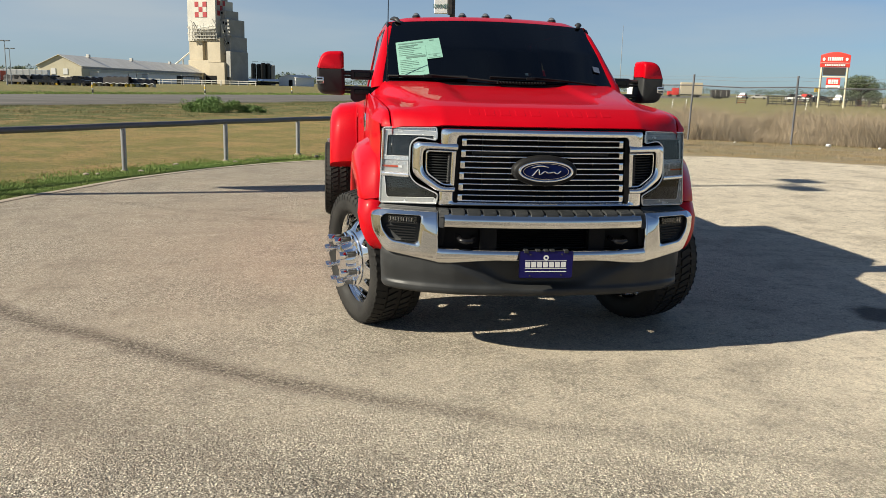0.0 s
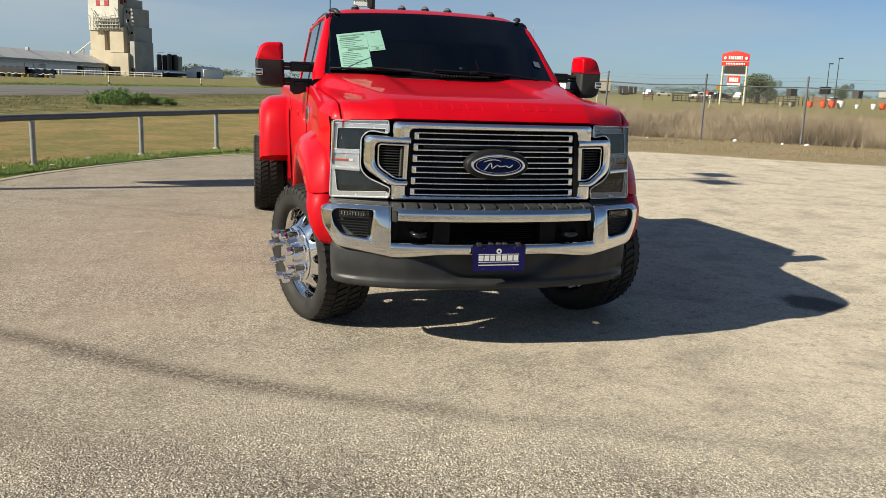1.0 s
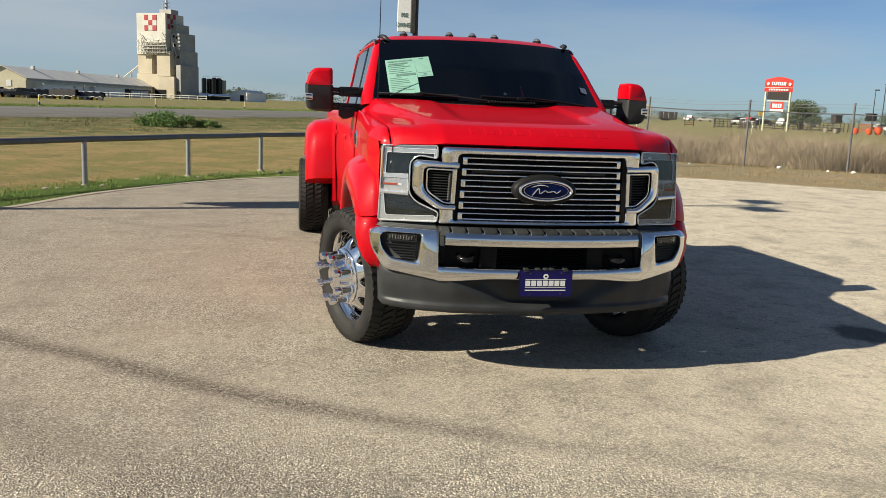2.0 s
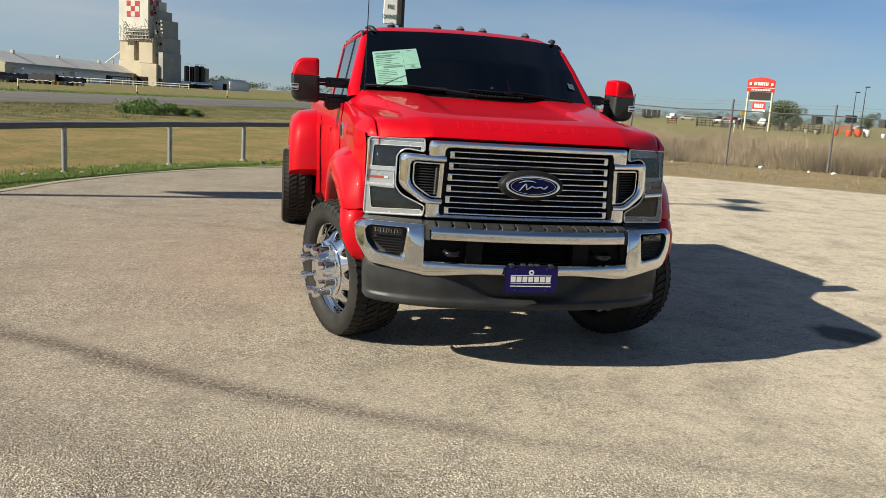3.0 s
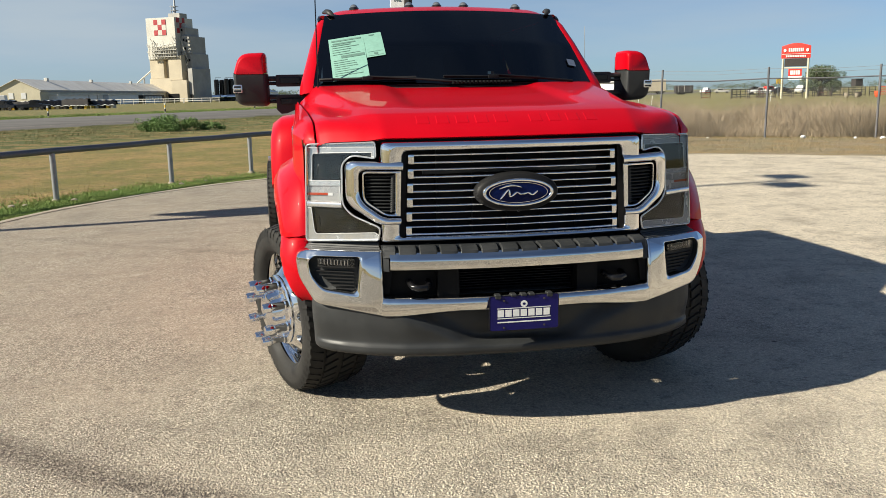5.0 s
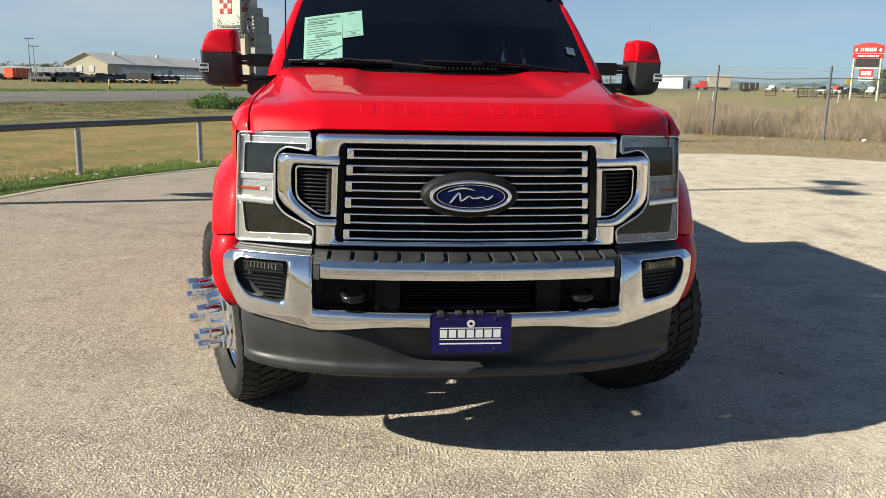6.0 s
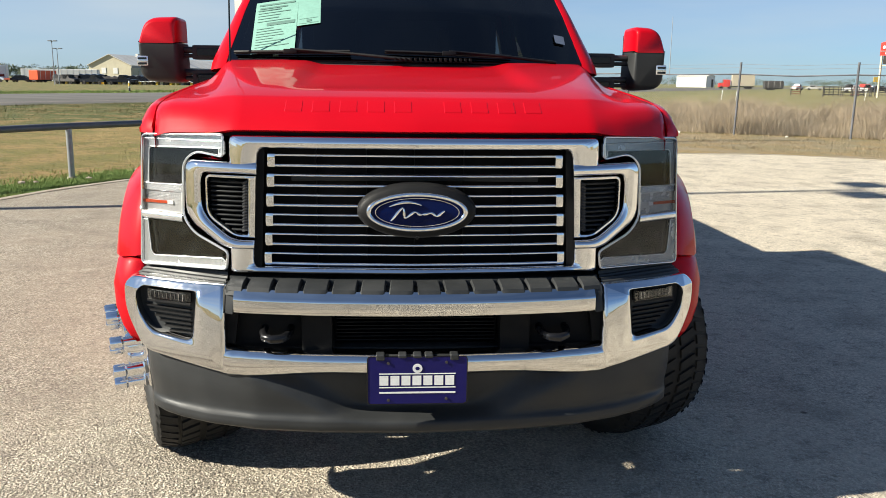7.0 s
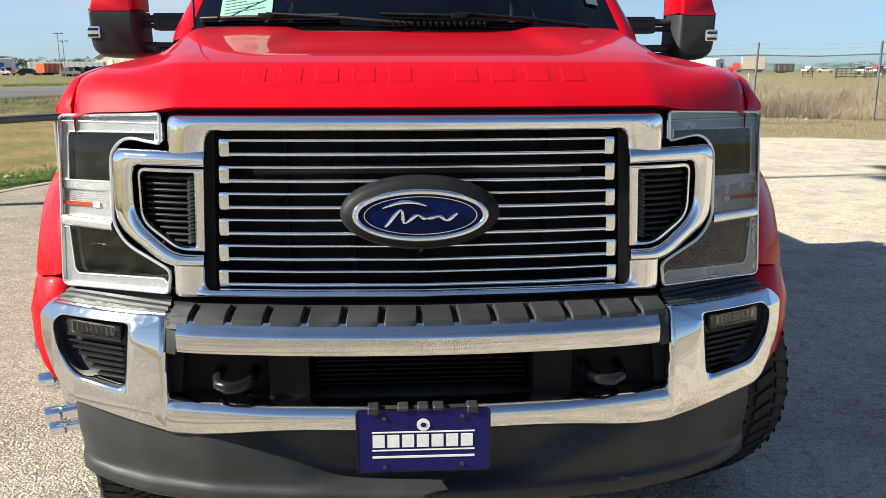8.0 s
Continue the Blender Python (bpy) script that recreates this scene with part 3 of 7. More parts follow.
def litter():
    """Scraps of pale paper and plastic caught along the wire, and small stones in the grass."""
    rng = random.Random(2)
    o, d = Vector((9.75, 22.25)), Vector((0.862, -0.507))
    for u, s in ((-1.6, 0.13), (1.5, 0.07), (4.2, 0.17), (5.6, 0.10), (6.3, 0.12), (9.0, 0.13)):
        p = o + d * u - Vector((0.507, 0.862)) * 0.35
        bm = bmesh.new()
        bmesh.ops.create_icosphere(bm, subdivisions=2, radius=0.5)
        for v in bm.verts:
            v.co *= 0.75 + 0.5 * noise.noise(v.co * 2.5 + Vector((u, 0, 0)))
            v.co = Vector((v.co.x * s * 1.5, v.co.y * s, max(v.co.z, -0.3) * s * 0.8 + s * 0.22))
        solo("litter_bag", bm, WHITE, "crumpled white plastic scrap in the grass", "litter", group="litter along the fence", m=Matrix.Translation((p.x, p.y, -0.03)) @ pose(0, 0, 0, 0, 0, rng.uniform(0, 180)))
    for x, y in ((-5.3, 9.2), (-5.15, 9.3), (-4.6, 9.75), (-3.0, 12.2), (-3.35, 11.7), (-4.3, 11.0), (-1.9, 13.2)):
        bm = bmesh.new()
        bmesh.ops.create_icosphere(bm, subdivisions=1, radius=1)
        s = rng.uniform(0.025, 0.05)
        for v in bm.verts:
            v.co = Vector((v.co.x * s * 1.3, v.co.y * s, v.co.z * s * 0.7)) * (0.8 + 0.4 * rng.random())
        solo("stone", bm, KERB, "small pale stone in the grass", "stone", group="stones in the grass", m=Matrix.Translation((x, y, 0.0)))


litter()


# ---- beyond the road: mill, barn, yards ----
def mill():
    """A grain mill: stepped concrete silos under a white head house with a checkerboard sign."""
    t = thing("grain_mill", "tall concrete feed mill with white head house and red checkerboard", "building", pose(-72, 436, 0, 0, 0, -27))
    t.scale = (0.97, 1.0, 0.94)
    blocks = (
        ("silo_block", TAN, -14, 0, -6, 8, 0, 12.5), ("silo_block", TAN, -14, -5.5, -5, 8, 12.5, 23.8), ("silo_block", TAN, -5.5, -1.5, -3, 8, 12.5, 23.4),
        ("silo_block", TAN, -1.5, 6.5, -6.5, 8, 11.5, 24.2), ("silo_block", TAN, 0, 9.5, -7.5, 8, 0, 11.3), ("annex", GREY, 9.5, 12.2, -6, 9, 0, 17.2),
        ("annex", GREY, 6.5, 9.6, -2, 12, 17.2, 25), ("head_house", PALE, -14, 3.4, -5.6, 9, 22.4, 43.5), ("tower_shaft", GREY, 3.5, 8.2, -2, 12, 24.9, 34.0), ("tower_shaft", GREY, 3.4, 6.0, -1, 10, 33.9, 38.5),
        ("penthouse", GREY, -4.5, 2.5, 0, 6, 43.4, 46.0), ("dock", DARK, -2, 4.5, -7.8, -7.5, 0, 4.5), ("dock", DARK, 10, 11.8, -6.3, -6, 0, 4))
    for name, m, *b in blocks:
        part(name, new_box(*b, bevel=0.12, seg=1), m, t)
    # the checkerboards: five of nine squares red, on two faces
    for i in range(3):
        for j in range(3):
            red = (i + j) % 2 == 0
            x, z = -9.2 + 2.45 * i, 34.6 + 2.65 * j
            part("sign_square", new_box(x, x + 2.4, -5.78, -5.58, z, z + 2.6), MILL_RED if red else PALE, t)
            y = -4.2 + 2.2 * i
            part("sign_square", new_box(3.38, 3.55, y, y + 2.15, z + 1, z + 3.55), MILL_RED if red else GREY, t)
    rng = random.Random(5)
    for x, z in ((5.0, 31.5), (6.6, 31), (5.6, 27), (7.6, 21), (4.2, 36.5)):
        part("window", new_box(x, x + 0.9, -2.12, -1.98, z, z + 1.2), DARK, t)
    # steel gallery with braces, pipes and walkways across the front
    part("gallery_back", new_box(-8.5, 3.0, -6.0, -5.7, 23.6, 26.6), GREY, t)
    for k in range(11):
        x = -11.8 + 1.65 * k + rng.uniform(-0.4, 0.4)
        part("column", tube(bmesh.new(), [(x, -7.2, 22.6), (x, -7.2, rng.uniform(26.0, 31.0))], 0.19, 5), PALE, t)
    for k in range(17):
        x, z = rng.uniform(-11.5, 3.5), rng.uniform(22.8, 28.5)
        part("brace", tube(bmesh.new(), [(x, -7.25, z), (x + rng.uniform(-2.6, 2.6), -7.25, z + rng.uniform(1.2, 3.6))], 0.15, 5), PALE if k % 3 else GREY, t)
    for k in range(12):
        x, z = rng.uniform(3.6, 10.5), rng.uniform(18.0, 33.0)
        if z < 40.0 - 1.6 * x:
            part("brace", tube(bmesh.new(), [(x, -3.6, z), (x + rng.uniform(0.4, 2.2), -3.6, z - rng.uniform(1.5, 4.5))], 0.15, 5), PALE if k % 2 else STEEL, t)
    for z, a, b in ((23.4, -11.5, 4.6), (25.1, -11.0, 4.6), (26.8, -11.8, 4.9), (28.6, -7.5, 4.6)):
        part("catwalk", new_box(a, b, -7.9, -6.4, z, z + 0.22), PALE, t)
    part("duct", tube(bmesh.new(), [(-11.5, -6.6, 33.0), (-9.0, -6.8, 29.6), (-8.6, -7.0, 27.0)], 0.28, 6), PALE, t)
    part("duct", tube(bmesh.new(), [(-10.0, -6.9, 28.4), (-3.0, -7.0, 29.4), (4.4, -7.0, 30.2)], 0.34, 6), PALE, t)
    part("duct", tube(bmesh.new(), [(2.0, -6.4, 33.5), (4.2, -6.9, 30.6), (4.8, -6.9, 24.0)], 0.26, 6), GREY, t)
    for k in range(7):
        x = 4.4 + 0.45 * k
        part("duct", tube(bmesh.new(), [(x, -3.4, 33.0 - 1.4 * k), (x + 0.9, -3.4, 30.8 - 1.4 * k), (x + 0.5, -3.4, 24.0 - 0.8 * k)], 0.15, 5), PALE, t)
    for k in range(5):
        z = 25 + 1.9 * k
        part("stair", new_box(8.1 + 0.25 * (k % 2), 9.8 - 0.18 * k, -2.6, -1.4, z, z + 0.9), GREY, t)
    part("mast", tube(bmesh.new(), [(-2, 2, 43), (-1.7, 2, 49), (-1.5, 2, 55)], [0.9, 0.7, 0.2], 6), GALV, t)
    part("mast", tube(bmesh.new(), [(-4, 2, 43), (-3.6, 2, 50.5)], [0.3, 0.15], 6), GALV, t)
    for z in (45.5, 47.5, 49.5):
        part("catwalk", new_box(-3.6, -0.2, 0.6, 3.4, z, z + 0.15), GALV, t)
    for x in (3.6, 4.4, 5.2, 6.0):
        part("railing", tube(bmesh.new(), [(x, -0.5, 38.3), (x, -0.5, 40.2)], 0.1, 5), GALV, t)
    part("conveyor", tube(bmesh.new(), [(-30, 2, 9.5), (-22, 2, 15), (-13.8, 2, 20.5)], 0.4, 6), PALE, t)
    part("conveyor", tube(bmesh.new(), [(-24, 2, 8), (-24, 2, 13)], 0.5, 6), GALV, t)
    # dark annex silos and a low office to one side
    tanks = thing("storage_silos", "cluster of dark round storage silos", "silo", pose(-55, 470, 0))
    for i, (x, y, h) in enumerate(((-3.6, 0, 11.6), (-0.9, 1, 11.4), (1.8, -1, 12.0), (4.3, 0, 11.8), (6.6, 1, 11.0))):
        bm = tube(bmesh.new(), [(x, y, 0), (x, y, h * 0.96), (x, y, h)], [1.35, 1.35, 0.9], 14)
        part("silo", bm, GLOSS if i < 4 else GREY, tanks)
    for x in (-3, 2, 5):
        part("railing", tube(bmesh.new(), [(x - 1, 0, 11.4), (x - 1, 0, 12.6), (x + 2, 0, 12.6)], 0.08, 5), STEEL, tanks)


def barn():
    """A long metal shed with a shallow roof; its gable faces the road."""
    a, b = Vector((-103.5, 300)), Vector((-84, 452))
    d = (b - a).normalized()
    long = (b - a).length
    t = thing("long_barn", "long cream metal barn with a pale weathered roof", "building", pose(a.x, a.y, 0, 0, 0, math.degrees(math.atan2(-d.x, d.y))))
    w, eave, peak = 7.6, 5.6, 9.3
    bm = bmesh.new()
    loft(bm, [[(-w, y, 0), (-w, y, eave), (0, y, peak - 0.15), (w, y, eave), (w, y, 0)] for y in (0, long)])
    bm.faces.new([v for v in bm.verts if v.co.y < 1])
    part("wall", bm, CREAM, t)
    bm = bmesh.new()
    sheet(bm, 4, 1, lambda u, v: (-w - 0.5 + (2 * w + 1) * u, -0.5 + (long + 1) * v, peak - abs(2 * u - 1) * (peak - eave + 0.1)), 0.15)
    part("roof", bm, ROOF, t, "shallow weathered metal roof")
    for x in (-2.2, 2.0):
        part("window", new_box(x - 0.8, x + 0.8, -0.12, 0.06, 2.6, 4.6), WHITE, t)
    # grey strip along the wall imitates the shadow below the roof edge
    part("eave", new_box(w, w + 0.35, 0, long, eave - 0.9, eave - 0.2), GREY, t, "grey band in place of the shade under the eave")
    for y, l, m in ((6, 26, WHITE), (33, 7, WHITE), (41, 5, ROOF), (52, 34, WHITE), (92, 30, STEEL)):
        part("bay", new_box(w, w + 3.2, y, y + l, 0, 3.6, bevel=0.05, seg=1), m, t)
        part("bay_roof", new_box(w, w + 3.6, y - 0.3, y + l + 0.3, 3.6, 3.85), ROOF, t)
    for k in range(6):
        part("tank", tube(bmesh.new(), [(w + 3.3, 95 + 4 * k, 0), (w + 3.3, 95 + 4 * k, 3.0)], 0.9, 10), WHITE, t)
    for y in (20, 60, 105):
        part("roof_vent", new_box(0.4, 1.4, y, y + 1.5, peak - 0.4, peak + 0.7, bevel=0.05, seg=1), ROOF, t)


def shed(name, label, m, x, y, rz, w, d, eave, peak, wall):
    t = thing(name, label, "building", pose(x, y, 0, 0, 0, rz))
    bm = bmesh.new()
    loft(bm, [[(-w / 2, s, 0), (-w / 2, s, eave), (0, s, peak), (w / 2, s, eave), (w / 2, s, 0)] for s in (0, d)])
    bm.faces.new([v for v in bm.verts if v.co.y < 0.5])
    part("wall", bm, wall, t)
    bm = bmesh.new()
    sheet(bm, 2, 1, lambda u, v: (-w / 2 - 0.3 + (w + 0.6) * u, -0.3 + (d + 0.6) * v, peak + 0.05 - abs(2 * u - 1) * (peak - eave)), 0.12)
    part("roof", bm, m, t)
    part("door", new_box(w * 0.1, w * 0.32, -0.1, 0.02, 0, eave * 0.75), DARK, t)
    return t


def car(paint_m, label, x, y, rz, tall=1.5, long=4.7, box_bed=False):
    """A parked car or pickup, length along local x."""
    t = thing("pickup_truck" if box_bed else "parked_car", label, "car", pose(x, y, 0, 0, 0, rz), group="vehicles in the yards")
    h, l = tall, long / 2
    if box_bed:
        side = [(-l, 0.45), (-l, 1.05), (-0.15 * l, 1.08), (-0.1 * l, h), (0.3 * l, h), (0.5 * l, 1.1), (l, 1.0), (l, 0.45)]
    else:
        side = [(-l, 0.4), (-l, 0.85), (-0.8 * l, 0.95), (-0.5 * l, h), (0.15 * l, h), (0.48 * l, 0.95), (l, 0.8), (l, 0.4)]
    bm = bmesh.new()
    loft(bm, [[(p, w * (0.8 if z > 1.12 else 1.0), z) for p, z in side] for w in (-0.9, 0.9)], True, True)
    bmesh.ops.bevel(bm, geom=list(bm.edges), offset=0.06, segments=1, affect="EDGES")
    part("body", bm, paint_m, t)
    a, b = (-0.08, 0.28) if box_bed else (-0.46, 0.13)
    for s in (-1, 1):
        part("window", new_box(a * l, b * l, s * 0.86 - 0.03, s * 0.86 + 0.03, 1.0, h - 0.1, bevel=0.02, seg=1), GLOSS, t)
    part("windscreen", new_box((0.33 if box_bed else 0.2) * l, (0.45 if box_bed else 0.4) * l, -0.7, 0.7, 1.05, h - 0.12, bevel=0.03, seg=1), GLOSS, t)
    wheel_bits_x(t, l)
    return t


def wheel_bits_x(t, l):
    for x in (-0.62 * l, 0.64 * l):
        for y in (-0.82, 0.82):
            bm = turned(bmesh.new(), [(0.1, -0.11), (0.31, -0.11), (0.35, -0.06), (0.35, 0.06), (0.31, 0.11), (0.1, 0.11)], 12, pose(x, y, 0.35, 0, 0, 90))
            part("wheel", bm, RUBBER, t)


def trailer(m, label, x, y, rz, long=14, tall=4.0, floor=1.15, cab=None):
    t = thing("box_trailer", label, "trailer", pose(x, y, 0, 0, 0, rz), group="vehicles in the yards")
    part("box", new_box(-long / 2, long / 2, -1.28, 1.28, floor, tall, bevel=0.06, seg=1), m, t)
    part("chassis", new_box(-long / 2, long / 2, -0.5, 0.5, floor - 0.35, floor - 0.02), STEEL, t)
    for k in range(int(long / 1.6)):
        px = -long / 2 + 0.8 + 1.6 * k
        part("rib", new_box(px, px + 0.08, -1.31, -1.27, floor, tall), ROOF, t)
    for px in (-long / 2 + 1.2, -long / 2 + 2.4):
        for s in (-1.05, 1.05):
            bm = turned(bmesh.new(), [(0.15, -0.2), (0.45, -0.2), (0.5, -0.1), (0.5, 0.1), (0.45, 0.2), (0.15, 0.2)], 12, pose(px, s, 0.5, 0, 0, 90))
            part("wheel", bm, RUBBER, t)
    if cab:
        part("tractor_cab", new_box(long / 2 + 0.5, long / 2 + 2.7, -1.2, 1.2, 0.7, 3.0, bevel=0.2), cab, t)
        part("hood", new_box(long / 2 + 2.6, long / 2 + 4.2, -1.0, 1.0, 0.6, 1.9, bevel=0.2), cab, t)
        part("windscreen", new_box(long / 2 + 2.6, long / 2 + 2.75, -1.0, 1.0, 2.0, 2.8, bevel=0.03, seg=1), GLOSS, t)
        for px in (long / 2 + 3.2, long / 2 + 0.6):
            for s in (-1.0, 1.0):
                bm = turned(bmesh.new(), [(0.15, -0.2), (0.45, -0.2), (0.5, -0.1), (0.5, 0.1), (0.45, 0.2), (0.15, 0.2)], 12, pose(px, s, 0.5, 0, 0, 90))
                part("wheel", bm, RUBBER, t)
    return t


def tanker(x, y, rz):
    t = thing("tank_trailer", "shiny metal tank trailer beside the mill", "trailer", pose(x, y, 0, 0, 0, rz), group="vehicles in the yards")
    bm = tube(bmesh.new(), [(-6, 0, 2.2), (-5.7, 0, 2.2), (5.7, 0, 2.2), (6, 0, 2.2)], [0.6, 1.1, 1.1, 0.6], 16)
    part("tank", bm, ALLOY, t)
    part("chassis", new_box(-5.8, 5.8, -0.5, 0.5, 0.85, 1.1), STEEL, t)
    for px in (-4.6, -3.4, 4.6):
        for s in (-1.0, 1.0):
            bm = turned(bmesh.new(), [(0.15, -0.2), (0.45, -0.2), (0.5, -0.1), (0.5, 0.1), (0.45, 0.2), (0.15, 0.2)], 12, pose(px, s, 0.5, 0, 0, 90))
            part("wheel", bm, RUBBER, t)


def lamp_post(x, y, h, arms, label="tall grey street lamp with flat heads", metal=GALV):
    t = thing("street_lamp", label, "street lamp", pose(x, y, 0))
    part("pole", tube(bmesh.new(), [(0, 0, 0), (0, 0, h * 0.5), (0, 0, h)], [0.10, 0.08, 0.05], 10), metal, t)
    for dx, dy in arms:
        part("arm", tube(bmesh.new(), [(0, 0, h - 0.15), (dx * 0.5, dy * 0.5, h), (dx, dy, h)], 0.05, 8), metal, t)
        part("lamp_head", new_box(dx - 0.3, dx + 0.3, dy - 0.3, dy + 0.3, h - 0.08, h + 0.1, bevel=0.04, seg=1), metal, t)
    return t


def crown(bm_lists, rng, centre, size, n, leaf):
    verts, faces = bm_lists
    lobes = [(Vector((rng.gauss(0, 0.36) * size[0], rng.gauss(0, 0.36) * size[1], rng.uniform(-0.45, 0.5) * size[2])), rng.uniform(0.28, 0.55)) for _ in range(11)]
    for _ in range(n):
        c, r = rng.choice(lobes)
        v = Vector((rng.gauss(0, 1), rng.gauss(0, 1), rng.gauss(0, 1))).normalized() * (r * rng.uniform(0.55, 1.0))
        p = Vector(centre) + c + Vector((v.x * size[0], v.y * size[1], v.z * size[2]))
        a, b = Vector((rng.gauss(0, 1), rng.gauss(0, 1), rng.gauss(0, 1))).normalized() * leaf, Vector((rng.gauss(0, 1), rng.gauss(0, 1), rng.gauss(0, 1))).normalized() * leaf
        i = len(verts)
        verts.extend([p - a, p + b, p + a, p - b * 0.8])
        faces.append((i, i + 1, i + 2, i + 3))


def leaf_mesh(name, lists, m):
    me = bpy.data.meshes.new(name)
    me.from_pydata([tuple(v) for v in lists[0]], [], lists[1])
    me.materials.append(m)
    return new(name, me)


def tree(x, y, h, w, seed, m=FAR_LEAF, n=6000):
    rng = random.Random(seed)
    t = thing("tree", "leafy green shade tree with a broad uneven crown", "tree", pose(x, y, 0), group="trees by the sign")
    bm = tube(bmesh.new(), [(0, 0, 0), (0.1, 0, h * 0.25), (0.0, 0.1, h * 0.5)], [w * 0.06, w * 0.045, w * 0.03], 8)
    for k in range(5):
        a = k * 1.26
        tube(bm, [(0, 0, h * (0.25 + 0.04 * k)), (math.cos(a) * w * 0.25, math.sin(a) * w * 0.25, h * (0.55 + 0.05 * k))], [w * 0.03, w * 0.01], 6)
    part("trunk", bm, BARK, t)
    lists = ([], [])
    crown(lists, rng, (0, 0, h * 0.52), (w * 0.5, w * 0.5, h * 0.46), n, w * 0.014)
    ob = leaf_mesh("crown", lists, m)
    ob.parent = t


def far_woods():
    """The tree line on the horizon, its haze put into the leaf colour."""
    rng = random.Random(12)
    lists = ([], [])
    for az in np.arange(-46, 50, 0.34):
        dist = rng.uniform(620, 900)
        if rng.random() < 0.16:
            continue
        h = rng.uniform(4.0, 9.5) * dist / 800
        x, y = math.sin(radians(az)) * dist, math.cos(radians(az)) * dist
        crown(lists, rng, (x, y, h * 0.5), (h * 1.1, h * 0.8, h * 0.5), 150, h * 0.06)
    for az, dist, h in ((-26.5, 320, 6.6), (-25.6, 330, 7.2), (-24.7, 325, 6.4), (-23.9, 335, 6.2), (-22.6, 330, 5.6), (-28.5, 330, 5.6), (-21.4, 335, 5.8), (-20.6, 340, 6.2), (-30, 330, 6.5), (-32, 330, 6.2)):
        x, y = math.sin(radians(az)) * dist, math.cos(radians(az)) * dist
        crown(lists, rng, (x, y, h * 0.5), (h * 0.9, h * 0.7, h * 0.5), 700, h * 0.045)
    for az, dist, h in ((-5.6, 520, 7.5), (-4.9, 520, 9), (-4.1, 540, 8), (-3.0, 560, 7)):
        x, y = math.sin(radians(az)) * dist, math.cos(radians(az)) * dist
        crown(lists, rng, (x, y, h * 0.5), (h * 1.2, h * 0.7, h * 0.5), 640, h * 0.045)
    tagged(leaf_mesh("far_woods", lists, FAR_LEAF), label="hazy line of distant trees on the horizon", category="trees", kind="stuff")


def bush():
    rng = random.Random(3)
    lists = ([], [])
    for x, y, r in ((-9.3, 38.6, 0.42), (-8.9, 38.2, 0.6), (-8.3, 37.8, 0.72), (-7.8, 38.2, 0.62), (-7.3, 38.4, 0.55), (-6.7, 38.8, 0.42), (-8.6, 39.2, 0.7), (-6.1, 39.2, 0.3)):
        crown(lists, rng, (x, y, r * 0.42), (r * 1.15, r * 0.9, r * 0.8), 1300, 0.034)
    tagged(leaf_mesh("shrub", lists, LEAF), label="leafy green roadside weeds in a low clump", category="bush")


def dead_brush():
    """Dead brown brush and low woody weeds among the dry grass behind the wire."""
    rng = random.Random(19)
    lists = ([], [])
    o, d = Vector((9.75, 22.25)), Vector((0.862, -0.507))
    for _ in range(46):
        p = o + d * rng.uniform(-5, 24) + Vector((0.507, 0.862)) * rng.uniform(0.4, 7)
        r = rng.uniform(0.25, 0.6)
        crown(lists, rng, (p.x, p.y, r * 0.7), (r * 1.3, r * 1.1, r * 0.9), 420, 0.016)
    tagged(leaf_mesh("dead_brush", lists, blades("dead_brush_twigs", (0.20, 0.145, 0.085), (0.11, 0.082, 0.05), (0.085, 0.08, 0.04))), label="dead brown brush among dry grass", category="brush", kind="stuff")


